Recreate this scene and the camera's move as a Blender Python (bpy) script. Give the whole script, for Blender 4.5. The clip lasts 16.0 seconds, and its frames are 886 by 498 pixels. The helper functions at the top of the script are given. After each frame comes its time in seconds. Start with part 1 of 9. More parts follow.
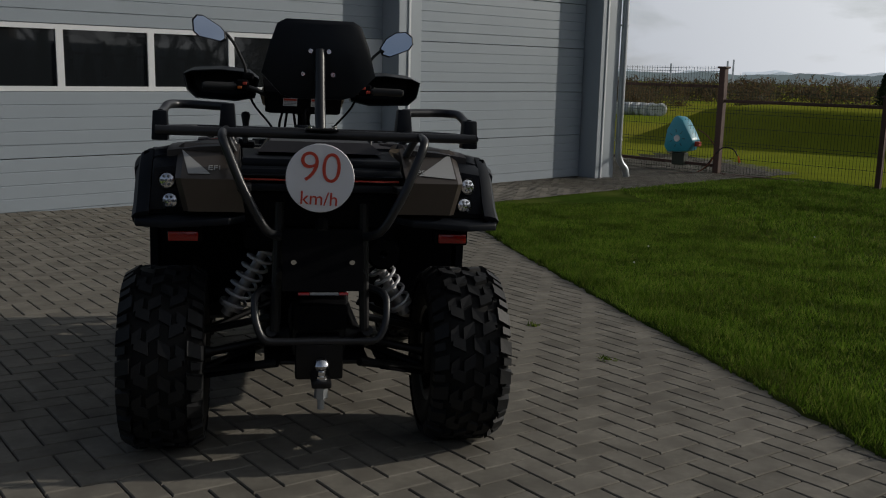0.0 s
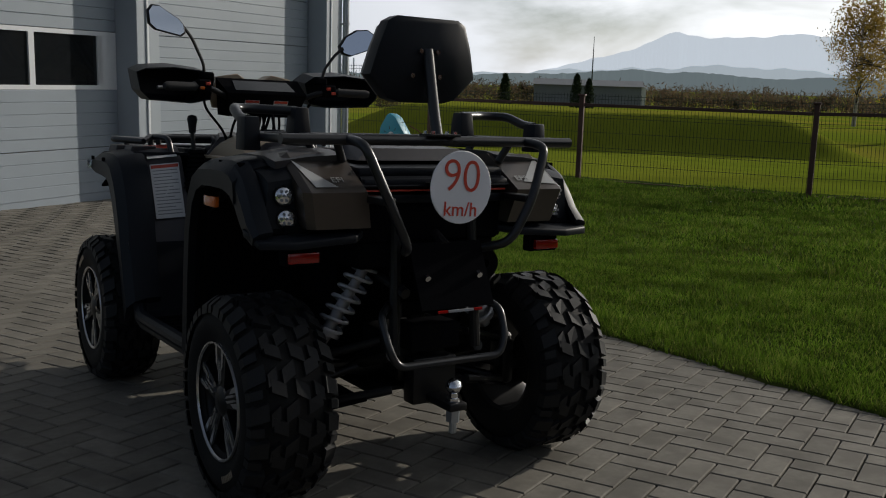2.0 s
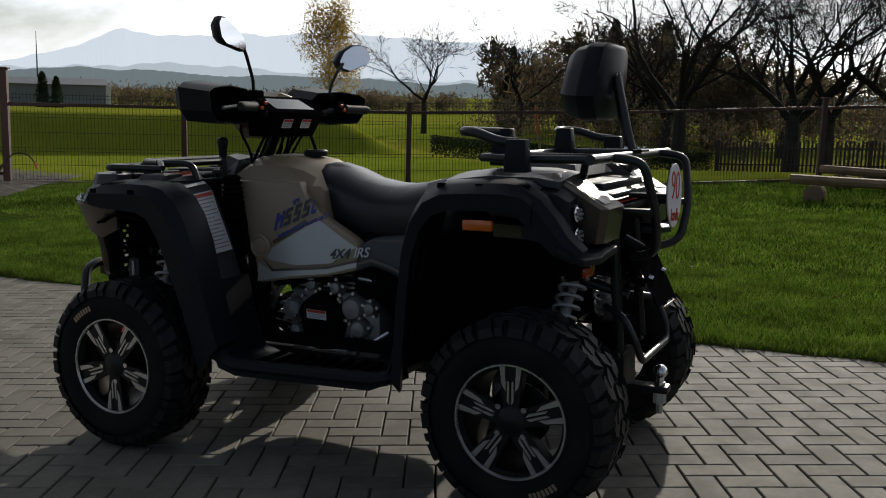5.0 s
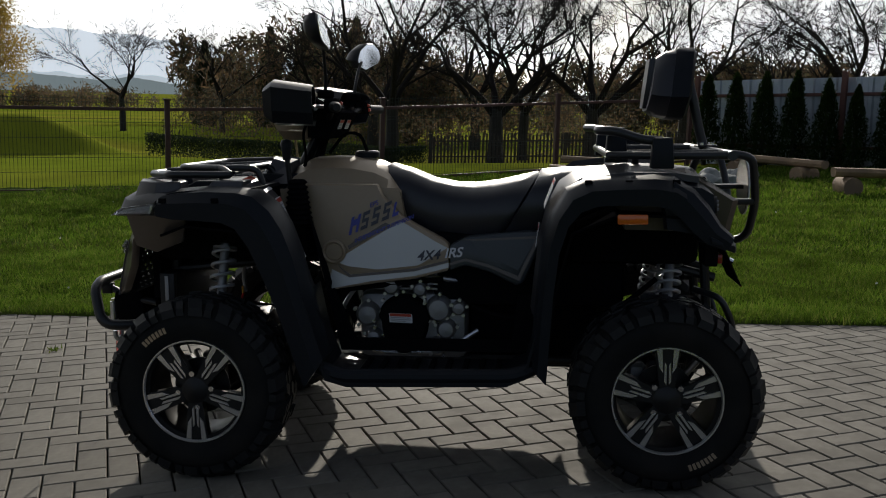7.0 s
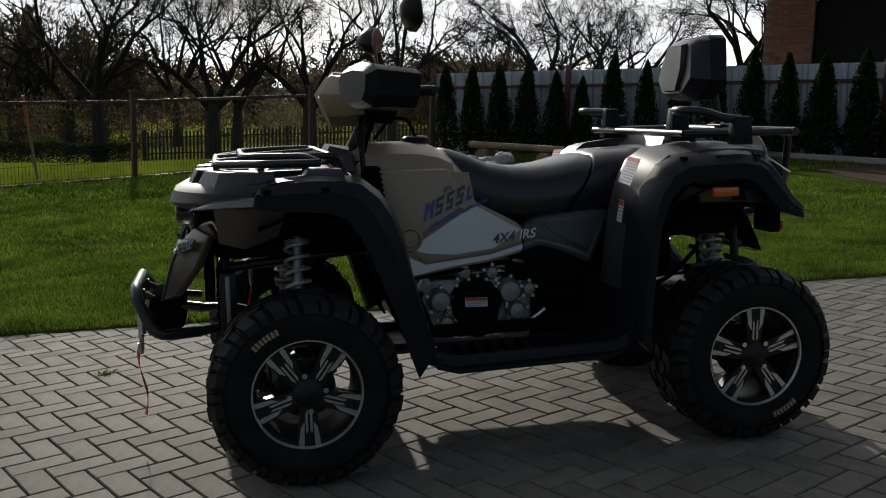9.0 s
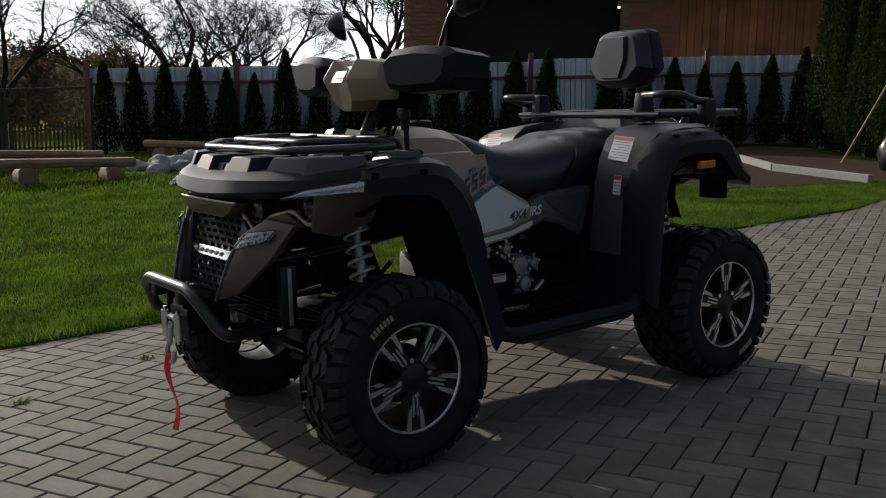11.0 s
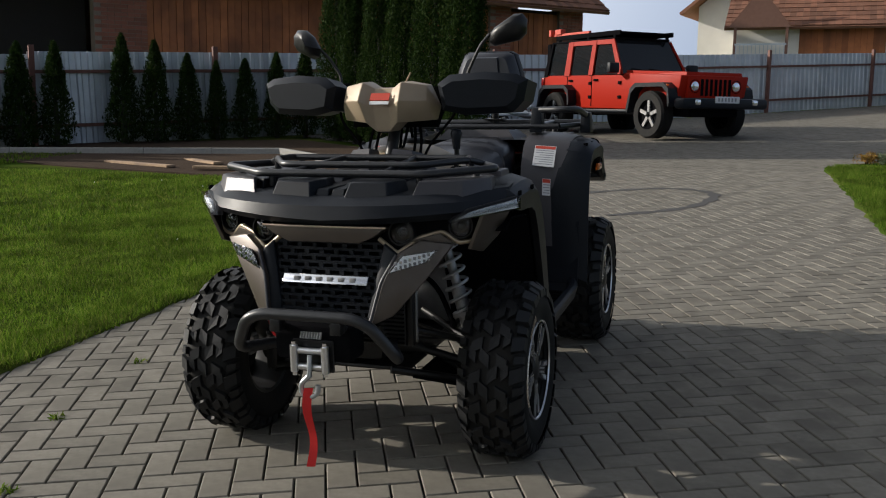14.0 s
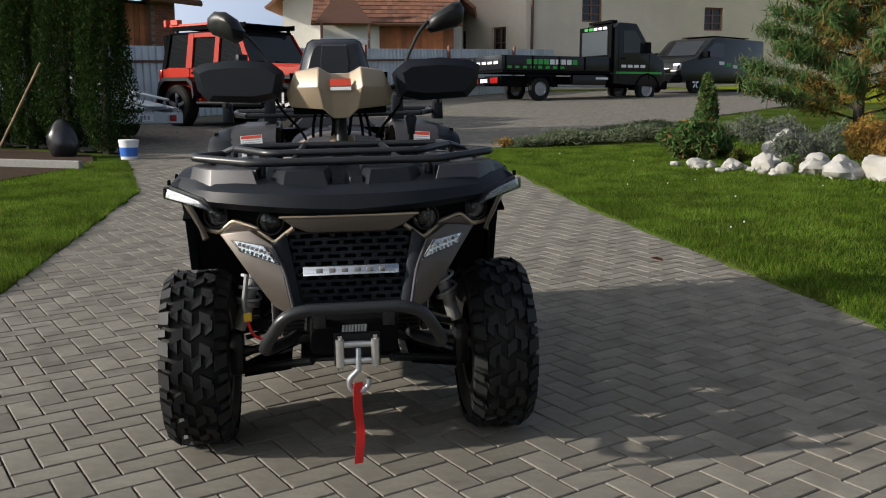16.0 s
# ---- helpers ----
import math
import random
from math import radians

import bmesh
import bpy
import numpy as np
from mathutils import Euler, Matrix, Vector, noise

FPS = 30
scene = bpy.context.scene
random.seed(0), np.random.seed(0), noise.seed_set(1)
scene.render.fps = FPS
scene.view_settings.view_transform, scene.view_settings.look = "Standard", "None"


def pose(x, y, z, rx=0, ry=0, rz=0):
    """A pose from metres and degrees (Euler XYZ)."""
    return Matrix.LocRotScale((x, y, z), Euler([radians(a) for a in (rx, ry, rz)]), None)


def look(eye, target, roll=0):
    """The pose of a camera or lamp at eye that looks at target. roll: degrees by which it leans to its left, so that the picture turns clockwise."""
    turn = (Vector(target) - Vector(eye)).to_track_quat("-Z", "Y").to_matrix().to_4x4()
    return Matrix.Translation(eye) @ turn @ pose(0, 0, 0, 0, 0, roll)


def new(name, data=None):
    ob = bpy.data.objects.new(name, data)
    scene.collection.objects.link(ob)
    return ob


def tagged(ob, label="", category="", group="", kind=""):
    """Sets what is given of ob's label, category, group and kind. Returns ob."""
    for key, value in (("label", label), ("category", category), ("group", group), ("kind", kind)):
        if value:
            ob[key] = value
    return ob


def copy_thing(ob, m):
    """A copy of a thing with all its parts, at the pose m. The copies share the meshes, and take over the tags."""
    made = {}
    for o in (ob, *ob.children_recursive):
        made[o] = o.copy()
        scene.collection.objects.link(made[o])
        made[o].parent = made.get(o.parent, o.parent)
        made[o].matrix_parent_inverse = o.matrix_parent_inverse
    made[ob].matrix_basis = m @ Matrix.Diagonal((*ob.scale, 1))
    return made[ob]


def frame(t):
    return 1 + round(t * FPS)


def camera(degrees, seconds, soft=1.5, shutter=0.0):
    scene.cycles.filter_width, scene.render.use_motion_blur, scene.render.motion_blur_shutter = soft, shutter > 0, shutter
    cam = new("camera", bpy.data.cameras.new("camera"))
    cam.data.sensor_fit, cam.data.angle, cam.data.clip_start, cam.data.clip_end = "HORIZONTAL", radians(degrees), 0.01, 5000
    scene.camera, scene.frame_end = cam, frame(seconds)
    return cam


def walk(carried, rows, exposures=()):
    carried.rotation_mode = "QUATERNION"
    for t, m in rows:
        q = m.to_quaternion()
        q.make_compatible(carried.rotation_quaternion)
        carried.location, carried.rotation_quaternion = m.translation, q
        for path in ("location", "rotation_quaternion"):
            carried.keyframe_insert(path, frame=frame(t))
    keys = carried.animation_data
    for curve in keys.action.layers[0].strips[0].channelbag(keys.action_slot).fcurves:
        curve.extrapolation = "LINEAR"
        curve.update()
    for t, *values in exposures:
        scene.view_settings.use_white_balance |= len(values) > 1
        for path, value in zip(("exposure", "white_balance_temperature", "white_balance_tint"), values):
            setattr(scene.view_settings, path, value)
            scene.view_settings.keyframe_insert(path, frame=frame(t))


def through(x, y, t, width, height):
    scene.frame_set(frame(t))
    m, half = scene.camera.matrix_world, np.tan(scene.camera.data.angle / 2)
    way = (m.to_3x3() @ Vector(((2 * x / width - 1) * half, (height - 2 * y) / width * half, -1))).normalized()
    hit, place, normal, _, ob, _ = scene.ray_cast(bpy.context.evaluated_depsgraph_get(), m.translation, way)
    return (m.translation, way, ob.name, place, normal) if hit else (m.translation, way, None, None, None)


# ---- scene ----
cam = camera(49.9, 16.0, soft=1.1)
# The drive and all that stands on it lie in a gently falling plane; SLOPE turns that plane into the level world.
SLOPE = pose(0, 0, 0, -2.38, 1.25, 0)
PATH = [
    (0, (-0.199, -3.875, 1.112), (0.186, -1.933, 0.829), 2.1),
    (0.5, (-0.538, -3.766, 1.098), (0.0, -1.86, 0.82), 1.9),
    (1, (-0.869, -3.574, 1.089), (-0.153, -1.726, 0.815), 1.6),
    (1.5, (-1.153, -3.383, 1.092), (-0.296, -1.597, 0.819), 1.7),
    (2, (-1.488, -3.232, 1.087), (-0.404, -1.572, 0.822), 1.6),
    (2.5, (-1.765, -3.039, 1.047), (-0.522, -1.493, 0.788), 1.3),
    (3, (-2.066, -2.827, 1.044), (-0.625, -1.465, 0.787), 1.1),
    (3.5, (-2.347, -2.611, 1.085), (-0.782, -1.391, 0.834), 0.7),
    (4, (-2.599, -2.313, 1.109), (-0.917, -1.26, 0.855), 0.5),
    (4.5, (-2.837, -2.022, 1.125), (-1.096, -1.071, 0.871), 0.4),
    (5, (-3.022, -1.685, 1.123), (-1.23, -0.834, 0.868), 0.0),
    (7.5, (-3.461, -0.021, 1.143), (-1.48, 0.031, 0.871), -0.7),
    (8, (-3.441, 0.327, 1.124), (-1.462, 0.235, 0.848), -1.0),
    (8.5, (-3.42, 0.626, 1.13), (-1.457, 0.363, 0.85), -1.2),
    (10.8, (-2.908, 2.183, 1.108), (-1.271, 1.077, 0.793), -1.3),
    (11, (-2.842, 2.296, 1.113), (-1.257, 1.117, 0.802), -1.5),
    (11.5, (-2.661, 2.634, 1.089), (-1.196, 1.307, 0.785), -1.9),
    (12, (-2.41, 2.95, 1.115), (-1.122, 1.455, 0.787), -1.6),
    (12.5, (-2.21, 3.222, 1.156), (-1.059, 1.622, 0.822), -1.7),
    (13, (-1.927, 3.45, 1.181), (-1.009, 1.707, 0.837), -1.4),
    (13.5, (-1.623, 3.589, 1.253), (-0.893, 1.76, 0.901), -1.3),
    (14, (-1.273, 3.746, 1.277), (-0.65, 1.881, 0.916), -1.2),
    (14.5, (-0.939, 3.865, 1.27), (-0.548, 1.938, 0.902), -1.1),
    (15, (-0.587, 3.946, 1.288), (-0.445, 1.986, 0.912), -1.0),
    (15.5, (-0.25, 3.992, 1.284), (-0.316, 2.03, 0.902), -0.8),
    (16, (0.088, 3.93, 1.273), (-0.166, 1.985, 0.884), -0.8),
]
walk(cam, [(t, SLOPE @ look(eye, target, roll)) for t, eye, target, roll in PATH],
     exposures=[(0.0, -1.08), (2.5, -0.70), (5.0, -0.48), (8.5, -0.48), (11.0, -0.30), (13.5, 0.10), (16.0, 0.34)])

# ---- daylight ----
SUN_EL, SUN_AZ = 20.0, 4.5          # degrees, azimuth from +x towards +y
sun_dir = Vector((math.cos(radians(SUN_EL)) * math.cos(radians(SUN_AZ)), math.cos(radians(SUN_EL)) * math.sin(radians(SUN_AZ)), math.sin(radians(SUN_EL))))
world = bpy.data.worlds.new("autumn_sky")
scene.world = world
world.use_nodes = True
wt = world.node_tree
wt.nodes.clear()


def wn(kind, **values):
    n = wt.nodes.new(kind)
    for key, value in values.items():
        n.inputs[key].default_value = value
    return n


sky = wt.nodes.new("ShaderNodeTexSky")
sky.sky_type = "NISHITA"
sky.sun_disc = False
sky.sun_elevation, sky.sun_rotation = radians(SUN_EL), radians(90 - SUN_AZ)
sky.air_density, sky.dust_density = 1.0, 0.6
coord = wt.nodes.new("ShaderNodeTexCoord")
squash = wt.nodes.new("ShaderNodeMapping")
squash.inputs["Scale"].default_value = (1.0, 1.0, 3.4)
cloud = wn("ShaderNodeTexNoise", Scale=2.6, Detail=7.0, Roughness=0.58, Distortion=0.35)
cover = wt.nodes.new("ShaderNodeValToRGB")
cover.color_ramp.elements[0].position, cover.color_ramp.elements[0].color = 0.26, (0, 0, 0, 1)
cover.color_ramp.elements[1].position, cover.color_ramp.elements[1].color = 0.54, (1, 1, 1, 1)
# glow of the veiled sun in the cloud
sunward = wt.nodes.new("ShaderNodeVectorMath")
sunward.operation = "DOT_PRODUCT"
sunward.inputs[1].default_value = sun_dir
glow = wt.nodes.new("ShaderNodeMapRange")
glow.inputs["From Min"].default_value, glow.inputs["From Max"].default_value = -0.1, 1.0
glow.inputs["To Min"].default_value, glow.inputs["To Max"].default_value = 0.0, 1.0
glow2 = wt.nodes.new("ShaderNodeMath")
glow2.operation, glow2.inputs[1].default_value = "POWER", 1.4
cloud_tint = wt.nodes.new("ShaderNodeMix")
cloud_tint.data_type = "RGBA"
cloud_tint.inputs["A"].default_value = (4.7, 5.8, 7.9, 1)
cloud_tint.inputs["B"].default_value = (37.0, 37.5, 38.0, 1)
sky_gain = wt.nodes.new("ShaderNodeMix")
sky_gain.data_type, sky_gain.blend_type = "RGBA", "MULTIPLY"
sky_gain.inputs["Factor"].default_value = 1.0
sky_gain.inputs["B"].default_value = (0.95, 1.0, 1.05, 1)
both = wt.nodes.new("ShaderNodeMix")
both.data_type = "RGBA"
# the sky darkens towards the zenith, as between broken cloud
split = wt.nodes.new("ShaderNodeSeparateXYZ")
fall = wt.nodes.new("ShaderNodeMapRange")
fall.inputs["From Min"].default_value, fall.inputs["From Max"].default_value = 0.16, 0.80
fall.inputs["To Min"].default_value, fall.inputs["To Max"].default_value = 1.0, 0.36
dim = wt.nodes.new("ShaderNodeMix")
dim.data_type, dim.blend_type = "RGBA", "MULTIPLY"
dim.inputs["Factor"].default_value = 1.0
back = wn("ShaderNodeBackground", Strength=0.066)
out = wt.nodes.new("ShaderNodeOutputWorld")
wt.links.new(coord.outputs["Generated"], squash.inputs["Vector"])
wt.links.new(squash.outputs["Vector"], cloud.inputs["Vector"])
wt.links.new(cloud.outputs["Fac"], cover.inputs["Fac"])
wt.links.new(coord.outputs["Generated"], sunward.inputs[0])
wt.links.new(sunward.outputs["Value"], glow.inputs["Value"])
wt.links.new(glow.outputs["Result"], glow2.inputs[0])
wt.links.new(glow2.outputs["Value"], cloud_tint.inputs["Factor"])
wt.links.new(sky.outputs["Color"], sky_gain.inputs["A"])
wt.links.new(cover.outputs["Color"], both.inputs["Factor"])
wt.links.new(sky_gain.outputs["Result"], both.inputs["A"])
wt.links.new(cloud_tint.outputs["Result"], both.inputs["B"])
wt.links.new(coord.outputs["Generated"], split.inputs["Vector"])
wt.links.new(split.outputs["Z"], fall.inputs["Value"])
wt.links.new(both.outputs["Result"], dim.inputs["A"])
wt.links.new(fall.outputs["Result"], dim.inputs["B"])
wt.links.new(dim.outputs["Result"], back.inputs["Color"])
wt.links.new(back.outputs["Background"], out.inputs["Surface"])
sun = new("sun", bpy.data.lights.new("sun", "SUN"))
sun.data.energy, sun.data.angle, sun.data.color = 4.9, radians(0.8), (1.0, 0.93, 0.82)
sun.matrix_world = look((0, 0, 0), -sun_dir)
sun.location = (30, 0, 20)


# ---- materials ----
def mat(name, colour, rough=0.5, metal=0.0, vary=0.15, scale=8.0, bump=0.0, bump_scale=60.0, per_object=0.0, per_island=0.0, spec=0.5, coat=0.0, second=None, second_scale=1.5):
    """A painted, moulded or mineral surface: colour varied at two scales, with fine relief."""
    m = bpy.data.materials.new(name)
    m.use_nodes = True
    nt = m.node_tree
    b = nt.nodes["Principled BSDF"]
    b.inputs["Roughness"].default_value, b.inputs["Metallic"].default_value = rough, metal
    b.inputs["Specular IOR Level"].default_value = spec
    b.inputs["Coat Weight"].default_value = coat
    tc = nt.nodes.new("ShaderNodeTexCoord")
    n1 = nt.nodes.new("ShaderNodeTexNoise")
    n1.inputs["Scale"].default_value, n1.inputs["Detail"].default_value = scale, 6.0
    nt.links.new(tc.outputs["Object"], n1.inputs["Vector"])
    n2 = nt.nodes.new("ShaderNodeTexNoise")
    n2.inputs["Scale"].default_value, n2.inputs["Detail"].default_value = second_scale, 3.0
    nt.links.new(tc.outputs["Object"], n2.inputs["Vector"])
    dark = [c * (1 - vary) for c in colour]
    light = [min(1, c * (1 + vary)) for c in colour]
    mix = nt.nodes.new("ShaderNodeMix")
    mix.data_type = "RGBA"
    mix.inputs["A"].default_value, mix.inputs["B"].default_value = (*dark, 1), (*light, 1)
    nt.links.new(n1.outputs["Fac"], mix.inputs["Factor"])
    last = mix.outputs["Result"]
    if second:
        ramp = nt.nodes.new("ShaderNodeMapRange")
        ramp.inputs["From Min"].default_value, ramp.inputs["From Max"].default_value = 0.42, 0.62
        nt.links.new(n2.outputs["Fac"], ramp.inputs["Value"])
        m2 = nt.nodes.new("ShaderNodeMix")
        m2.data_type = "RGBA"
        m2.inputs["B"].default_value = (*second, 1)
        nt.links.new(ramp.outputs["Result"], m2.inputs["Factor"])
        nt.links.new(last, m2.inputs["A"])
        last = m2.outputs["Result"]
    if per_object or per_island:
        if per_object:
            src = nt.nodes.new("ShaderNodeObjectInfo").outputs["Random"]
        else:
            src = nt.nodes.new("ShaderNodeNewGeometry").outputs["Random Per Island"]
        amount = per_object or per_island
        mr = nt.nodes.new("ShaderNodeMapRange")
        mr.inputs["To Min"].default_value, mr.inputs["To Max"].default_value = 1 - amount, 1 + amount
        nt.links.new(src, mr.inputs["Value"])
        m3 = nt.nodes.new("ShaderNodeMix")
        m3.data_type, m3.blend_type = "RGBA", "MULTIPLY"
        m3.inputs["Factor"].default_value = 1.0
        nt.links.new(last, m3.inputs["A"])
        nt.links.new(mr.outputs["Result"], m3.inputs["B"])
        last = m3.outputs["Result"]
    nt.links.new(last, b.inputs["Base Color"])
    rr = nt.nodes.new("ShaderNodeMapRange")
    rr.inputs["To Min"].default_value, rr.inputs["To Max"].default_value = max(0.02, rough - 0.08), min(1, rough + 0.08)
    nt.links.new(n2.outputs["Fac"], rr.inputs["Value"])
    nt.links.new(rr.outputs["Result"], b.inputs["Roughness"])
    if bump:
        n3 = nt.nodes.new("ShaderNodeTexNoise")
        n3.inputs["Scale"].default_value, n3.inputs["Detail"].default_value = bump_scale, 4.0
        nt.links.new(tc.outputs["Object"], n3.inputs["Vector"])
        bp = nt.nodes.new("ShaderNodeBump")
        bp.inputs["Strength"].default_value, bp.inputs["Distance"].default_value = bump, min(0.01, 0.30 / bump_scale)
        nt.links.new(n3.outputs["Fac"], bp.inputs["Height"])
        nt.links.new(bp.outputs["Normal"], b.inputs["Normal"])
    return m


def leaf_mat(name, colours, through=0.35, patchy=0.0):
    """Foliage: colour differs from leaf to leaf, light shines through."""
    m = bpy.data.materials.new(name)
    m.use_nodes = True
    nt = m.node_tree
    b = nt.nodes["Principled BSDF"]
    g = nt.nodes.new("ShaderNodeNewGeometry")
    ramp = nt.nodes.new("ShaderNodeValToRGB")
    while len(ramp.color_ramp.elements) < len(colours):
        ramp.color_ramp.elements.new(0.5)
    for i, c in enumerate(colours):
        ramp.color_ramp.elements[i].position = i / max(1, len(colours) - 1)
        ramp.color_ramp.elements[i].color = (*c, 1)
    nt.links.new(g.outputs["Random Per Island"], ramp.inputs["Fac"])
    b.inputs["Roughness"].default_value = 0.65
    b.inputs["Specular IOR Level"].default_value = 0.04
    last = ramp.outputs["Color"]
    if patchy:                      # thicker and thinner patches of the lawn
        tc = nt.nodes.new("ShaderNodeTexCoord")
        ns = nt.nodes.new("ShaderNodeTexNoise")
        ns.inputs["Scale"].default_value, ns.inputs["Detail"].default_value, ns.inputs["Roughness"].default_value = 2.4, 6.0, 0.65
        mr = nt.nodes.new("ShaderNodeMapRange")
        mr.inputs["From Min"].default_value, mr.inputs["From Max"].default_value = 0.32, 0.68
        mr.inputs["To Min"].default_value, mr.inputs["To Max"].default_value = 1 - patchy, 1 + patchy
        mul = nt.nodes.new("ShaderNodeMix")
        mul.data_type, mul.blend_type = "RGBA", "MULTIPLY"
        mul.inputs["Factor"].default_value = 1.0
        nt.links.new(tc.outputs["Object"], ns.inputs["Vector"])
        nt.links.new(ns.outputs["Fac"], mr.inputs["Value"])
        nt.links.new(last, mul.inputs["A"])
        nt.links.new(mr.outputs["Result"], mul.inputs["B"])
        last = mul.outputs["Result"]
    nt.links.new(last, b.inputs["Base Color"])
    tr = nt.nodes.new("ShaderNodeBsdfTranslucent")
    nt.links.new(last, tr.inputs["Color"])
    mx = nt.nodes.new("ShaderNodeMixShader")
    mx.inputs["Fac"].default_value = through
    nt.links.new(b.outputs["BSDF"], mx.inputs[1])
    nt.links.new(tr.outputs["BSDF"], mx.inputs[2])
    nt.links.new(mx.outputs["Shader"], nt.nodes["Material Output"].inputs["Surface"])
    return m


def glass_mat(name, colour=(0.8, 0.85, 0.85), rough=0.02, through=0.0):
    m = bpy.data.materials.new(name)
    m.use_nodes = True
    b = m.node_tree.nodes["Principled BSDF"]
    b.inputs["Base Color"].default_value = (*colour, 1)
    b.inputs["Roughness"].default_value = rough
    b.inputs["Transmission Weight"].default_value = through
    b.inputs["IOR"].default_value = 1.5
    return m


def distance_mat(name, colour, haze_glow, strength):
    """Far land; its haze is painted in as a pale glow of its own."""
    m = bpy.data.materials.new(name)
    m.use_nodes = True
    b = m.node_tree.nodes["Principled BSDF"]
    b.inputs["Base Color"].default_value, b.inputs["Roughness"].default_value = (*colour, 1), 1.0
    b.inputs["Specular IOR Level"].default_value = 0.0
    b.inputs["Emission Color"].default_value, b.inputs["Emission Strength"].default_value = (*haze_glow, 1), strength
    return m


M_PAVER = mat("concrete_paver", (0.176, 0.164, 0.140), 0.80, spec=0.14, vary=0.24, scale=45, bump=0.4, bump_scale=420, per_object=0.14, second=(0.136, 0.126, 0.108), second_scale=7)
M_PAVER_FAR = mat("concrete_paver_far", (0.176, 0.164, 0.140), 0.80, spec=0.14, vary=0.24, scale=45, bump=0.4, bump_scale=420, per_island=0.14, second=(0.136, 0.126, 0.108), second_scale=7)
M_JOINT = mat("joint_sand", (0.040, 0.035, 0.029), 0.95, spec=0.05, vary=0.35, scale=30, second=(0.05, 0.06, 0.03), second_scale=3)
M_SOIL = mat("lawn_soil", (0.035, 0.060, 0.010), 0.95, spec=0.0, vary=0.35, scale=14, second=(0.07, 0.085, 0.02), second_scale=0.8)
M_FIELD = mat("meadow", (0.145, 0.185, 0.018), 0.95, spec=0.0, bump=0.8, bump_scale=9, vary=0.35, scale=2.0, second=(0.22, 0.21, 0.03), second_scale=0.05)
M_GRASS = leaf_mat("grass", [(0.042, 0.082, 0.008), (0.074, 0.134, 0.012), (0.102, 0.172, 0.018), (0.17, 0.195, 0.045)], 0.45, 0.5)
M_EARTH = mat("bare_earth", (0.055, 0.039, 0.029), 0.95, spec=0.04, vary=0.4, scale=18, bump=0.6, bump_scale=40)
M_PANEL = mat("garage_door_panel", (0.27, 0.31, 0.35), 0.42, vary=0.04, scale=3, bump=0.05, bump_scale=200)
M_CLAD = mat("garage_cladding", (0.32, 0.36, 0.40), 0.45, vary=0.05, scale=3)
M_ALU = mat("white_aluminium", (0.68, 0.70, 0.72), 0.35, vary=0.04)
M_ZINC = mat("galvanised_steel", (0.42, 0.45, 0.48), 0.38, 0.75, vary=0.12, scale=12)
M_TIN = mat("galvanised_sheet", (0.50, 0.54, 0.58), 0.42, 0.45, vary=0.10, scale=6, second=(0.40, 0.44, 0.48), second_scale=1.2)
M_RUST = mat("brown_steel", (0.075, 0.035, 0.028), 0.6, 0.1, vary=0.3, scale=20)
M_WIRE = mat("dark_wire", (0.03, 0.04, 0.03), 0.6, 0.3)
M_DARKGLASS = glass_mat("window_glass", (0.012, 0.014, 0.016), 0.03)
M_BARK = mat("bark", (0.026, 0.023, 0.021), 0.95, vary=0.4, scale=25)
M_LOG = mat("weathered_log", (0.33, 0.22, 0.13), 0.85, vary=0.35, scale=16, bump=0.4, bump_scale=50, second=(0.22, 0.15, 0.10), second_scale=2.5)
M_STONE = mat("grey_stone", (0.26, 0.27, 0.26), 0.9, vary=0.3, scale=10, bump=0.5, bump_scale=25)
M_WSTONE = mat("white_quartz_stone", (0.35, 0.34, 0.32), 0.9, vary=0.35, scale=9, bump=0.9, bump_scale=16, second=(0.30, 0.285, 0.25), second_scale=3)
M_KERB = mat("concrete_kerb", (0.24, 0.235, 0.22), 0.9, vary=0.2, scale=20, bump=0.3, bump_scale=80)
M_TEAL = mat("teal_plastic", (0.02, 0.26, 0.36), 0.35, vary=0.06)


# ---- building blocks ----
def part(name, bm, material, parent=None, label="", smooth=False, at=None):
    """Links a bmesh as one mesh object, under a thing or part if one is given."""
    me = bpy.data.meshes.new(name)
    bm.to_mesh(me)
    bm.free()
    me.materials.append(material)
    if smooth:
        for p in me.polygons:
            p.use_smooth = True
    ob = new(name, me)
    if parent is not None:
        ob.parent = parent
    if at is not None:
        ob.matrix_basis = at
    if label:
        tagged(ob, label)
    return ob


def thing(name, m, label, category, group="", kind=""):
    ob = new(name)
    ob.matrix_basis = m
    return tagged(ob, label, category, group, kind)


def sharp(bm, degrees=32):
    """Smooth faces, with the sharper edges kept sharp."""
    bm.normal_update()
    limit = radians(degrees)
    for e in bm.edges:
        e.smooth = len(e.link_faces) == 2 and e.calc_face_angle(0) < limit
    for f in bm.faces:
        f.smooth = True
    return bm


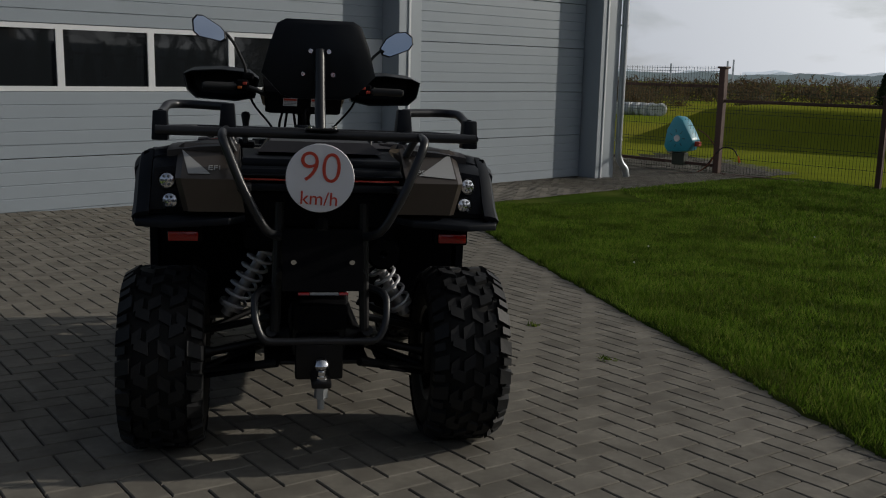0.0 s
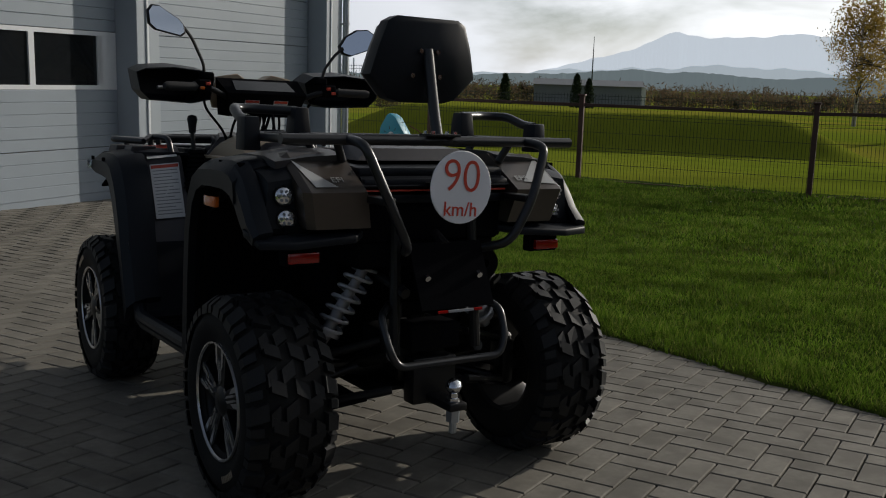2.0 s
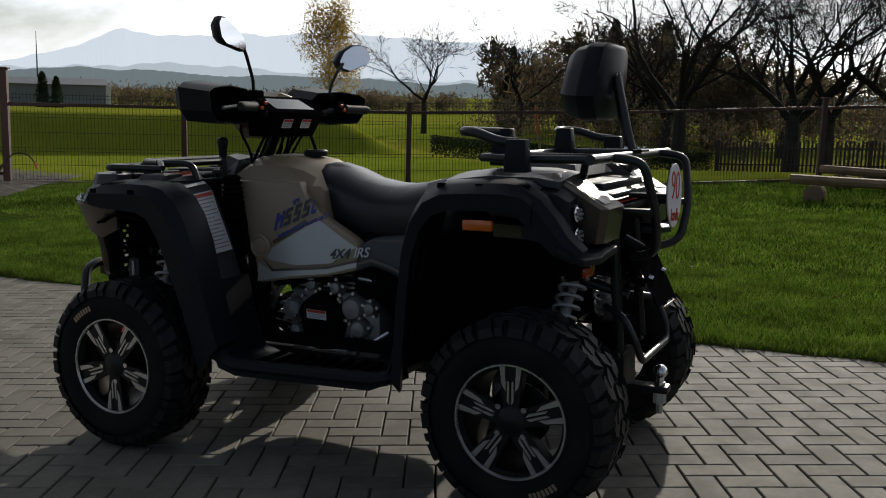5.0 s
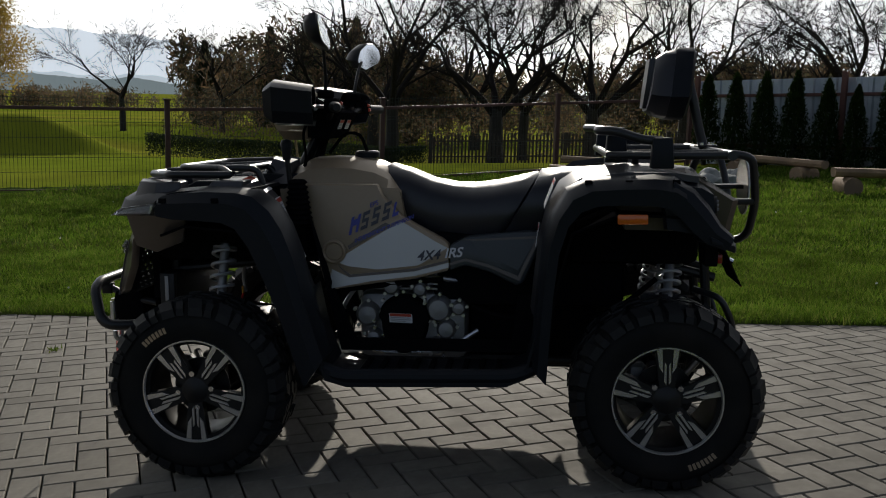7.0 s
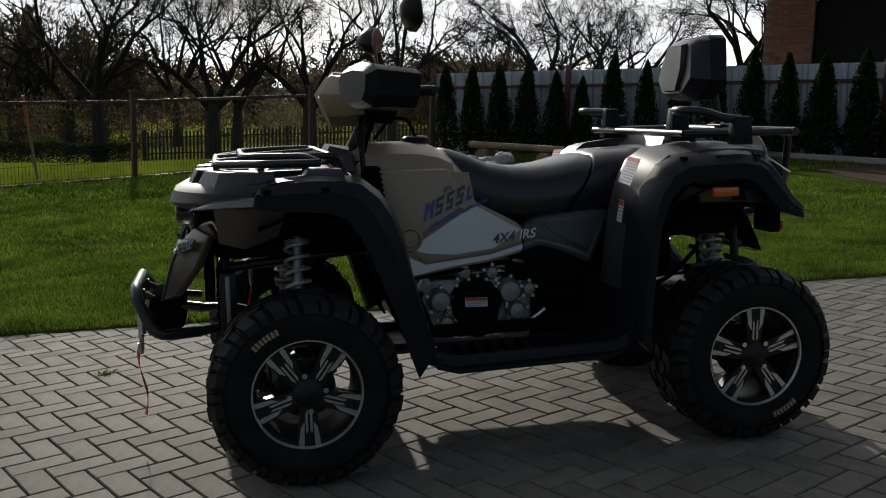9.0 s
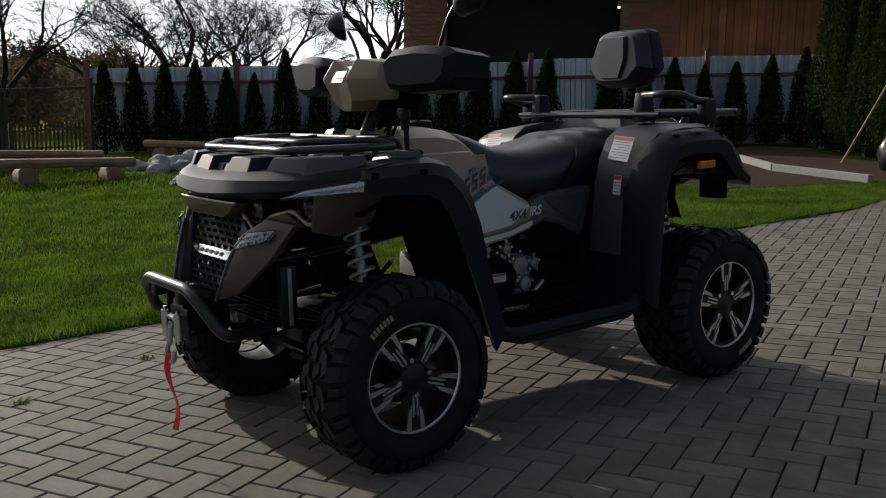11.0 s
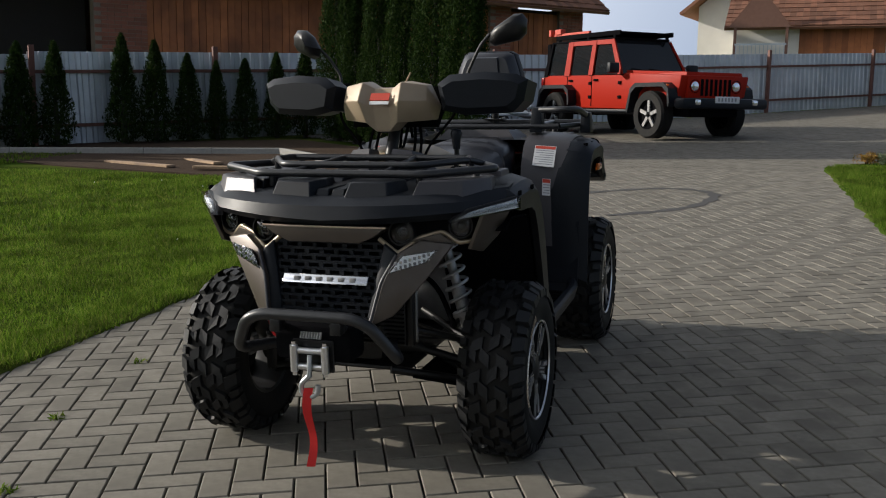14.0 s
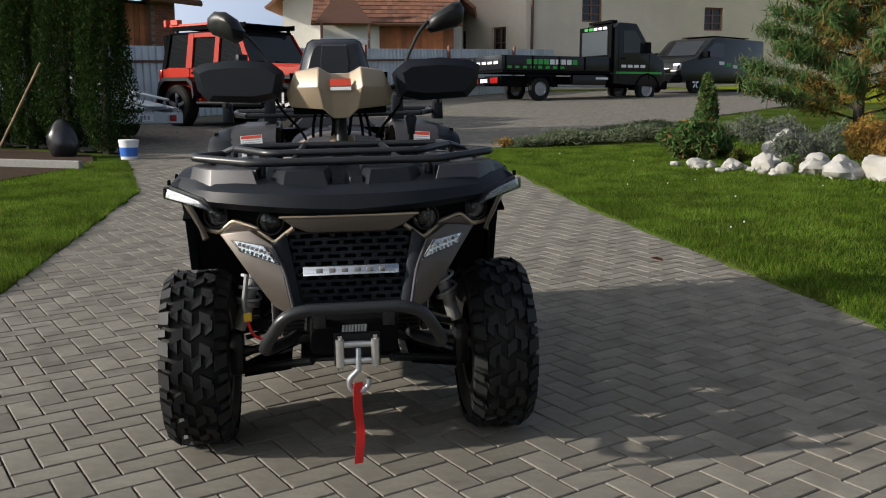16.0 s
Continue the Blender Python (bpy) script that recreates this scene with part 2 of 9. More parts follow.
def box(bm, x0, x1, y0, y1, z0, z1, bevel=0.0, m=None, segments=1):
    vs = [bm.verts.new((x, y, z)) for x in (x0, x1) for y in (y0, y1) for z in (z0, z1)]
    fs = [bm.faces.new([vs[i] for i in q]) for q in ((0, 1, 3, 2), (4, 6, 7, 5), (0, 4, 5, 1), (2, 3, 7, 6), (0, 2, 6, 4), (1, 5, 7, 3))]
    if bevel:
        es = list({e for f in fs for e in f.edges})
        r = bmesh.ops.bevel(bm, geom=es, offset=bevel, segments=segments, profile=0.5, affect="EDGES", clamp_overlap=True)
        vs = list({v for f in r["faces"] for v in f.verts} | {v for v in vs if v.is_valid})
    if m is not None:
        bmesh.ops.transform(bm, matrix=m, verts=[v for v in vs if v.is_valid])
    return bm


def tube(bm, pts, r, sides=10, closed=False, caps=True, squash=None):
    """A round bar along points. r: one radius or one for each point."""
    pts = [Vector(p) for p in pts]
    n = len(pts)
    rs = r if isinstance(r, (list, tuple)) else [r] * n
    rings, up = [], None
    for i, p in enumerate(pts):
        a = pts[(i - 1) % n] if (closed or i > 0) else p
        b = pts[(i + 1) % n] if (closed or i < n - 1) else p
        t = (b - a).normalized() if (b - a).length > 1e-9 else Vector((0, 0, 1))
        if up is None:
            up = t.orthogonal().normalized()
        else:
            up = (up - t * up.dot(t))
            up = up.normalized() if up.length > 1e-6 else t.orthogonal().normalized()
        side = t.cross(up)
        rings.append([bm.verts.new(p + (up * math.cos(2 * math.pi * k / sides) + side * math.sin(2 * math.pi * k / sides)) * rs[i]) for k in range(sides)])
    for i in range(n if closed else n - 1):
        a, b = rings[i], rings[(i + 1) % n]
        for k in range(sides):
            bm.faces.new((a[k], a[(k + 1) % sides], b[(k + 1) % sides], b[k]))
    if caps and not closed:
        bm.faces.new(rings[0][::-1])
        bm.faces.new(rings[-1])
    return bm


def rounded(pts, radius, steps=4, closed=False):
    """A polyline with its corners rounded."""
    pts = [Vector(p) for p in pts]
    res, n = [], len(pts)
    for i, p in enumerate(pts):
        if not closed and i in (0, n - 1):
            res.append(p)
            continue
        a, b = pts[(i - 1) % n], pts[(i + 1) % n]
        da, db = (a - p), (b - p)
        r = min(radius, da.length * 0.45, db.length * 0.45)
        s, e = p + da.normalized() * r, p + db.normalized() * r
        for k in range(steps + 1):
            u = k / steps
            res.append(s * (1 - u) ** 2 + p * 2 * u * (1 - u) + e * u ** 2)
    return res


def bar(pts, r, radius=0.04, sides=10, closed=False, steps=4):
    return sharp(tube(bmesh.new(), rounded(pts, radius, steps, closed), r, sides, closed))


def prism(bm, outline, depth0, depth1, axis="y", taper=1.0, bevel=0.0):
    """Extrudes a closed outline (pairs) along an axis from depth0 to depth1."""
    def at(p, d):
        return {"x": (d, p[0], p[1]), "y": (p[0], d, p[1]), "z": (p[0], p[1], d)}[axis]
    cx, cy = sum(p[0] for p in outline) / len(outline), sum(p[1] for p in outline) / len(outline)
    a = [bm.verts.new(at(p, depth0)) for p in outline]
    b = [bm.verts.new(at((cx + (p[0] - cx) * taper, cy + (p[1] - cy) * taper), depth1)) for p in outline]
    n = len(outline)
    fs = [bm.faces.new((a[i], a[(i + 1) % n], b[(i + 1) % n], b[i])) for i in range(n)]
    fs += [bm.faces.new(a[::-1]), bm.faces.new(b)]
    bmesh.ops.recalc_face_normals(bm, faces=fs)
    if bevel:
        bmesh.ops.bevel(bm, geom=list({e for f in fs for e in f.edges}), offset=bevel, segments=2, profile=0.5, affect="EDGES", clamp_overlap=True)
    return bm


def loft(bm, rings, closed_ring=True, cap0=True, cap1=True):
    """Skins a row of rings (lists of equally many points)."""
    vs = [[bm.verts.new(p) for p in ring] for ring in rings]
    k = len(rings[0])
    fs = []
    for a, b in zip(vs, vs[1:]):
        for i in range(k if closed_ring else k - 1):
            fs.append(bm.faces.new((a[i], a[(i + 1) % k], b[(i + 1) % k], b[i])))
    if closed_ring and cap0:
        fs.append(bm.faces.new(vs[0][::-1]))
    if closed_ring and cap1:
        fs.append(bm.faces.new(vs[-1]))
    bmesh.ops.recalc_face_normals(bm, faces=fs)
    return bm


def solid(ob, thickness, offset=-1.0):
    mod = ob.modifiers.new("solid", "SOLIDIFY")
    mod.thickness, mod.offset = thickness, offset
    return ob


def rise(x, y):
    """Height of the ground over the drive's plane: lawn and forecourt flatten out towards fence and garage."""
    h = 0.036 * max(0.0, y - 4.0) * (1 if y < 30 else 30 / y) + 0.019 * max(0.0, min(x, 18) - 2.0)
    return min(h, 0.55)


def stand(x, y, turn=0.0, lift=0.0):
    """An upright pose on the ground at a place of the drive's plane."""
    p = SLOPE @ Vector((x, y, rise(x, y) + lift))
    return pose(p.x, p.y, p.z, 0, 0, turn)


def ground_z(x, y):
    """World height of the ground near the house."""
    return -0.0218 * x - 0.0415 * y + rise(x, y)


# ---- ground ----
def smooth(a, b, v):
    t = min(1.0, max(0.0, (v - a) / (b - a)))
    return t * t * (3 - 2 * t)


LAWN_X, WEST_X, LAWN_Y0, LAWN_Y1 = 1.90, -2.15, -9.2, 6.4


def paved(x, y):
    """Whether a place belongs to the block paving (drive, forecourt and yard)."""
    if y > 1.6 and x < LAWN_X:
        return y < 5.9 + 0.60 * (x + 1.6) + 1.0
    if x >= LAWN_X and y > 2:
        return y > 6.35 + 0.60 * (x - 1.9) and x < 8.3 and y < 8.1 + 0.60 * (x - 1.9) + 2.6
    if y > LAWN_Y0:
        return -2.05 - 0.03 * (y + 9) - 0.05 * max(0, y + 4) < x < (LAWN_X if y > -6 else LAWN_X + 0.22 * (-6 - y))
    return x < min(4.3 + 0.8 * (y + 17.8), max(2.6, 2.3 + 1.34 * (-9.9 - y))) and x > -16 and (x > -2.2 or y < -9.6 + 1.02 * (x + 2.2)) and y > -34


def bank(x, y):
    """The grassy platform beyond the wire fence."""
    dx, dy = x - 13.0, y - 13.9
    d, u = dx * 0.67 + dy * 0.74, -dx * 0.74 + dy * 0.67
    return 0.86 * smooth(-0.55, 0.50, d) * (1 - smooth(4.2, 7.0, abs(u + 0.5) - 0.0)) * (1 - smooth(7.0, 11.0, d))


def land(x, y):
    """World height of the land anywhere."""
    cx, cy = min(18.0, max(-25.0, x)), min(14.0, max(-36.0, y))
    z = ground_z(cx, cy) + bank(x, y)
    z -= 0.85 * smooth(14.5, 29, x) * (1 - smooth(9, 15, y))
    far = math.hypot(x - cx, y - cy)
    return z - 0.018 * min(far, 900) * smooth(8, 40, far)


def spread(stops):
    res = []
    for a, b, n in stops:
        res += list(np.linspace(a, b, n, endpoint=False))
    return res + [stops[-1][1]]


def build_ground():
    xs = spread([(-3500, -400, 5), (-400, -60, 8), (-60, -16, 14), (-16, -4, 16), (-4, 3, 28), (3, 8, 12), (8, 22, 60), (22, 40, 20), (40, 120, 14), (120, 500, 8), (500, 3500, 6)])
    ys = spread([(-3500, -400, 5), (-400, -60, 8), (-60, -34, 10), (-34, -10, 26), (-10, 8, 46), (8, 24, 64), (24, 60, 14), (60, 400, 12), (400, 3500, 6)])
    verts, faces, kinds = [], [], []
    for y in ys:
        for x in xs:
            verts.append((x, y, land(x, y) + (-0.035 if paved(x, y) and abs(x) < 40 else 0.0)))
    w = len(xs)
    for j in range(len(ys) - 1):
        for i in range(w - 1):
            faces.append((j * w + i, j * w + i + 1, (j + 1) * w + i + 1, (j + 1) * w + i))
            cx, cy = (xs[i] + xs[i + 1]) / 2, (ys[j] + ys[j + 1]) / 2
            k = 1 if paved(cx, cy) else (0 if -16 < cx < 13.8 and -20 < cy < 14 and (cx - 7) * 0.86 + (cy - 10.2) * 0.53 < 0.3 else 2)
            kinds.append(k)
    me = bpy.data.meshes.new("ground")
    me.from_pydata(verts, [], faces)
    for m in (M_SOIL, M_JOINT, M_FIELD):
        me.materials.append(m)
    me.polygons.foreach_set("material_index", kinds)
    me.polygons.foreach_set("use_smooth", [True] * len(kinds))
    return tagged(new("ground", me), "green lawn and meadow running out to a hazy plain", "ground", kind="structure")


build_ground()


# ---- garage hall ----
GX, GY, GA = 4.58, 9.46, 31.3       # right edge of the doors' wall, its direction


RECESS = 0.20                       # depth of the door openings


def garage():
    hall = thing("garage_hall", stand(GX, GY, GA, -0.02), "grey metal-clad garage hall with sectional doors", "garage", kind="structure")
    wall_h = 4.6
    def panel_door(x0, x1, lower, upper, windows):
        door = thing("door_1" if windows else "door_2", Matrix(), "grey ribbed sectional garage door" + (" with a row of windows" if windows else ""), "garage door", kind="structure")
        door.parent = hall
        door.matrix_basis = pose(0, RECESS, 0)
        z, k = 0.03, 0
        while z < upper - 0.02:
            h = min(0.61, upper - z)
            win = windows and 1.10 <= z + h / 2 <= 1.75
            if win:
                bm = bmesh.new()
                n = 6
                wpane, w0 = 0.895, -3.97 - 6 * 0.895
                box(bm, x1 - 0.26, x1, -0.02, 0.03, z + 0.045, z + h - 0.045)
                for i in range(n + 1):
                    c = w0 + i * wpane
                    box(bm, max(x0, c - 0.034), min(x1, c + 0.034), -0.02, 0.03, z + 0.045, z + h - 0.045)
                box(bm, x0, x1, -0.02, 0.03, z, z + 0.045)
                box(bm, x0, x1, -0.02, 0.03, z + h - 0.045, z + h)
                part("window_frame", bm, M_ALU, door, "white aluminium window frame")
                for i in range(n):
                    c = w0 + i * wpane
                    bm = bmesh.new()
                    box(bm, c + 0.034, c + wpane - 0.034, 0.0, 0.012, z + 0.045, z + h - 0.045)
                    part("pane", bm, M_DARKGLASS, door)
            else:
                bm = bmesh.new()
                ribs = 5
                prof = []
                for r in range(ribs):
                    a = z + h * r / ribs
                    b = z + h * (r + 1) / ribs
                    g = 0.012 if r == 0 else 0.006
                    prof += [(a, g), (a + 0.006, 0.0), (b - 0.006, 0.0), (b, g)]
                vs = [[bm.verts.new((x, -0.02 + d, zz)) for zz, d in prof] for x in (x0, x1)]
                for i in range(len(prof) - 1):
                    bm.faces.new((vs[0][i], vs[1][i], vs[1][i + 1], vs[0][i + 1]))
                ob = part("panel", bm, M_PANEL, door)
                solid(ob, 0.03, -1)
            z += h + 0.004
        bm = bmesh.new()
        box(bm, x0, x1, -0.025, 0.03, 0.0, 0.028)
        part("seal", bm, M_BLACKRUBBER, door, "black rubber seal")
        return door
    panel_door(-9.37, -3.74, 0, 3.9, True)
    panel_door(-3.38, -0.02, 0, 3.9, False)
    def clad(name, x0, x1, y0, y1, z0, z1, material=M_CLAD, label=""):
        bm = bmesh.new()
        box(bm, x0, x1, y0, y1, z0, z1, 0.006)
        return part(name, bm, material, hall, label)
    clad("pillar", -3.735, -3.385, -0.12, 0.45, 0, wall_h)
    clad("pillar_trim", -3.60, -3.56, -0.135, -0.12, 0, wall_h, M_ALU)
    clad("pillar", 0.0, 0.42, -0.12, 0.45, 0, wall_h)
    clad("pillar_trim", 0.10, 0.14, -0.135, -0.12, 0, wall_h, M_ALU)
    clad("pillar", -10.0, -9.605, -0.12, 0.45, 0, wall_h)
    clad("lintel", -9.605, -0.005, -0.02, 0.45, 3.9, wall_h)
    clad("side_wall", 0.17, 0.42, 0.45, 9.0, 0, wall_h)
    clad("side_wall", -10.0, -9.75, 0.45, 9.0, 0, wall_h)
    clad("back_wall", -9.75, 0.17, 8.75, 9.0, 0, wall_h)
    clad("roof", -10.2, 0.6, -0.3, 9.2, wall_h, wall_h + 0.18)
    clad("inner_floor", -9.6, 0.0, RECESS + 0.06, 8.75, -0.02, 0.02, M_KERB)
    # downpipe with a swept foot
    pipe = thing("downpipe", stand(GX, GY, GA, 0) @ pose(0.48, -0.15, 0), "galvanised round downpipe with a bent foot", "downpipe")
    part("pipe", bar([(0, 0, wall_h), (0, 0, 0.32), (0.05, -0.02, 0.20), (0.13, -0.05, 0.12), (0.15, -0.06, 0.0)], 0.05, 0.06, 14), M_ZINC, pipe, smooth=True)
    for z in (0.55, 2.2, 3.9):
        bm = bmesh.new()
        tube(bm, [(0, 0, z - 0.012), (0, 0, z + 0.012)], 0.058, 14)
        box(bm, -0.08, -0.056, -0.012, 0.10, z - 0.012, z + 0.012)
        box(bm, -0.06, 0.0, -0.012, 0.012, z - 0.012, z + 0.012)
        part("clamp", bm, M_ZINC, pipe)


M_BLACKRUBBER = mat("black_rubber", (0.016, 0.016, 0.017), 0.75, vary=0.2, scale=30)
garage()


# ---- wire mesh fence ----
def wire_panel(bm, length, height, z0=0.05, step=0.05):
    n = int(length / step)
    for i in range(n + 1):
        x = i * length / n
        r = 0.0026
        z1 = z0 + height
        vs = [bm.verts.new((x + a, b, z)) for z in (z0, z1) for a, b in ((-r, -r), (r, -r), (0, r))]
        for k in range(3):
            bm.faces.new((vs[k], vs[(k + 1) % 3], vs[3 + (k + 1) % 3], vs[3 + k]))
    z = z0 + 0.02
    rows = [z0 + 0.03, z0 + 0.08, z0 + 0.30, z0 + 0.50, z0 + 0.55, z0 + 0.78, z0 + 1.0, z0 + 1.05, z0 + height - 0.08, z0 + height - 0.03]
    for z in rows:
        r = 0.003
        y = 0.008
        vs = [bm.verts.new((x, y + a, z + b)) for x in (0, length) for a, b in ((-r, -r), (r, -r), (0, r))]
        for k in range(3):
            bm.faces.new((vs[k], vs[(k + 1) % 3], vs[3 + (k + 1) % 3], vs[3 + k]))
    return bm


def fence_post(p, height, thick=0.035, cap=True):
    post = new("post")
    post.parent, post.matrix_basis = WIRE, p
    bm = bmesh.new()
    box(bm, -thick, thick, -thick, thick, -0.2, height, 0.004)
    part("shaft", bm, M_RUST, post)
    if cap:
        bm = bmesh.new()
        box(bm, -thick * 1.5, thick * 1.5, -thick * 1.5, thick * 1.5, height, height + 0.03, 0.008)
        part("cap", bm, M_RUST, post)
    return post


WIRE = thing("wire_fence", Matrix(), "dark welded wire mesh fence on brown steel posts", "fence")


def wire_fence():
    posts = [(6.98, 10.20, 1.74), (8.30, 8.00, 1.37), (10.03, 5.12, 1.37), (11.85, 2.27, 1.38), (13.5, -0.55, 1.38), (15.05, -3.05, 1.38)]
    sink = (-0.10, -0.10, -0.10, -0.08, -0.04, 0.0)
    for i, (x, y, h) in enumerate(posts):
        fence_post(stand(x, y, -58.7, sink[i]), h, thick=0.05 if i == 0 else 0.036)
    for i, ((x0, y0, _), (x1, y1, _)) in enumerate(zip(posts, posts[1:])):
        a, b = stand(x0, y0, 0, sink[i]), stand(x1, y1, 0, sink[i + 1])
        d = b.translation - a.translation
        length, turn = d.length, math.degrees(math.atan2(d.y, d.x))
        base = Matrix.Translation(a.translation) @ pose(0, 0, 0, 0, -math.degrees(math.asin(d.z / length)), turn)
        f = new("panel")
        f.parent, f.matrix_basis = WIRE, base
        part("mesh", wire_panel(bmesh.new(), length, 1.36), M_WIRE, f, at=pose(0, 0.045, 0))
        for z in (1.24, 0.09):
            bm = bmesh.new()
            box(bm, 0.038, length - 0.038, -0.02, 0.02, z - 0.024, z + 0.024, 0.004)
            part("rail", bm, M_RUST, f)
    # gate wing towards the hall
    a = stand(6.98, 10.20, 0, -0.10)
    b = stand(5.75, 12.25, 0, -0.10)
    d = b.translation - a.translation
    g = new("panel")
    g.parent, g.matrix_basis = WIRE, Matrix.Translation(a.translation) @ pose(0, 0, 0, 0, 0, math.degrees(math.atan2(d.y, d.x)))
    part("mesh", wire_panel(bmesh.new(), d.length, 1.72), M_WIRE, g, at=pose(0, 0.045, 0))
    for z in (1.46, 0.22):
        bm = bmesh.new()
        box(bm, 0.05, d.length, -0.02, 0.02, z - 0.024, z + 0.024, 0.004)
        part("rail", bm, M_RUST, g)
    fence_post(stand(5.75, 12.25, -58.7, -0.10), 1.74, thick=0.03)


wire_fence()


# ---- corrugated sheet fence ----
TIN0, TIN_D = Vector((16.2, -3.38)), Vector((-0.624, -0.781))


def tin(u, off=0.0):
    """A place u metres along the sheet fence, off metres on its yard side."""
    p = TIN0 + TIN_D * u + Vector((-0.781, 0.624)) * off
    return p.x, p.y


SHEET = thing("sheet_fence", Matrix(), "corrugated galvanised sheet fence on red-brown posts", "fence")


def sheet_fence():
    turn = math.degrees(math.atan2(TIN_D.y, TIN_D.x))
    stops = [0.0, 2.9, 5.7, 8.5, 11.8, 15.1, 18.46, 23.2, 28.1, 33.05, 38.0, 43.0]
    for u in stops:
        x, y = tin(u, 0.10)
        p = new("post")
        p.parent, p.matrix_basis = SHEET, stand(x, y, turn)
        bm = bmesh.new()
        box(bm, -0.045, 0.045, -0.045, 0.045, -0.3, 1.70 + (0.0 if u < 8 else 0.06), 0.005)
        part("shaft", bm, M_RUSTRED, p)
    for u0, u1 in zip(stops, stops[1:]):
        x, y = tin(u0)
        base = stand(x, y)
        e = stand(*tin(u1)).translation - base.translation
        base = Matrix.Translation(base.translation) @ pose(0, 0, 0, 0, -math.degrees(math.asin(e.z / e.length)), math.degrees(math.atan2(e.y, e.x)))
        f = new("panel")
        f.parent, f.matrix_basis = SHEET, base
        bm = bmesh.new()
        n = int(e.length / 0.2)
        pts = []
        for i in range(n):
            a = i * e.length / n
            w = e.length / n
            pts += [(a, 0.0), (a + w * 0.30, 0.0), (a + w * 0.42, 0.035), (a + w * 0.88, 0.035)]
        pts.append((e.length, 0.0))
        z1 = 1.60 + (0.0 if u0 < 8 else 0.05)
        lo = [bm.verts.new((a, b, -0.05)) for a, b in pts]
        hi = [bm.verts.new((a, b, z1)) for a, b in pts]
        for i in range(len(pts) - 1):
            bm.faces.new((lo[i], lo[i + 1], hi[i + 1], hi[i]))
        solid(part("sheet", bm, M_TIN, f), 0.003)
        for z in (1.30, 0.35):
            bm = bmesh.new()
            box(bm, 0, e.length, -0.06, -0.012, z - 0.03, z + 0.03, 0.004)
            part("rail", bm, M_RUSTRED, f)


M_RUSTRED = mat("red_brown_steel", (0.14, 0.060, 0.045), 0.65, 0.1, vary=0.3, scale=20)
sheet_fence()


# ---- quad bike ----
M_PLASTIC = mat("black_grained_plastic", (0.0078, 0.0100, 0.0145), 0.46, spec=0.20, vary=0.15, scale=40, bump=0.25, bump_scale=900)
M_DEEP = mat("deep_black_plastic", (0.007, 0.007, 0.008), 0.8, spec=0.0, vary=0.2, scale=30)
M_LILAC = mat("graphite_plastic", (0.050, 0.048, 0.054), 0.42, 0.2, vary=0.08, scale=60)
M_BROWN = mat("bronze_paint", (0.085, 0.070, 0.060), 0.36, 0.45, vary=0.06, scale=80, coat=0.25)
M_BEIGE = mat("sand_beige_paint", (0.325, 0.252, 0.175), 0.46, 0.12, vary=0.05, scale=60, coat=0.05)
M_CHAMP = mat("champagne_trim", (0.42, 0.34, 0.25), 0.3, 0.5, vary=0.05)
M_TUBE = mat("powder_coated_tube", (0.014, 0.015, 0.018), 0.34, vary=0.15, scale=30, bump=0.08, bump_scale=500)
M_FRAME = mat("black_frame_paint", (0.008, 0.008, 0.009), 0.42, spec=0.35, vary=0.2, scale=20)
M_CHROME = mat("chrome", (0.75, 0.76, 0.78), 0.12, 1.0, vary=0.04)
M_ALLOY = mat("machined_aluminium", (0.62, 0.62, 0.63), 0.28, 0.9, vary=0.06, scale=90)
M_CAST = mat("cast_aluminium", (0.30, 0.30, 0.305), 0.5, 0.7, vary=0.2, scale=35, bump=0.15, bump_scale=120)
M_SPRING = mat("grey_spring_steel", (0.40, 0.41, 0.43), 0.4, 0.4, vary=0.08)
M_TYRE = mat("tyre_rubber", (0.008, 0.0085, 0.009), 0.72, spec=0.16, vary=0.25, scale=35, bump=0.15, bump_scale=150, second=(0.016, 0.015, 0.014), second_scale=6)
# paler, glossier copy of the tyre rubber, painting skylight caught on the lugs
M_LUG_LIT = mat("skylit_tread_rubber", (0.0095, 0.0100, 0.0112), 0.58, spec=0.28, vary=0.25, scale=40, bump=0.15, bump_scale=150)
M_SEAT = mat("black_seat_vinyl", (0.012, 0.013, 0.019), 0.36, vary=0.1, scale=50, bump=0.2, bump_scale=700)
M_DISC = mat("white_sign", (0.74, 0.75, 0.80), 0.5, vary=0.03)
M_SIGNRED = mat("sign_red", (0.55, 0.055, 0.028), 0.5, vary=0.04)
M_RED = mat("red_webbing", (0.55, 0.012, 0.012), 0.7, vary=0.15, scale=60, bump=0.2, bump_scale=400)
M_LENSRED = mat("red_reflector", (0.30, 0.008, 0.006), 0.18, vary=0.06, coat=0.5)
M_ORANGE = mat("orange_reflector", (0.62, 0.13, 0.012), 0.22, vary=0.06, coat=0.5)
M_STICK = mat("white_sticker", (0.62, 0.63, 0.65), 0.45, vary=0.04)
M_STICKRED = mat("warning_red", (0.50, 0.05, 0.025), 0.45, vary=0.04)
M_INK = mat("grey_print", (0.22, 0.23, 0.25), 0.5, vary=0.04)
M_SILVER = mat("silver_decal", (0.46, 0.46, 0.45), 0.3, 0.35, vary=0.05)
M_BLUE = mat("blue_decal", (0.03, 0.04, 0.30), 0.35, vary=0.05)
M_INKDARK = mat("dark_marking", (0.03, 0.03, 0.045), 0.35, vary=0.05)
M_SLATE = mat("slate_decal", (0.035, 0.043, 0.05), 0.35, vary=0.08)
M_MIRROR = mat("mirror_glass", (0.85, 0.88, 0.92), 0.015, 1.0, vary=0.0)
M_YELLOW = mat("yellow_plastic", (0.65, 0.42, 0.03), 0.4)


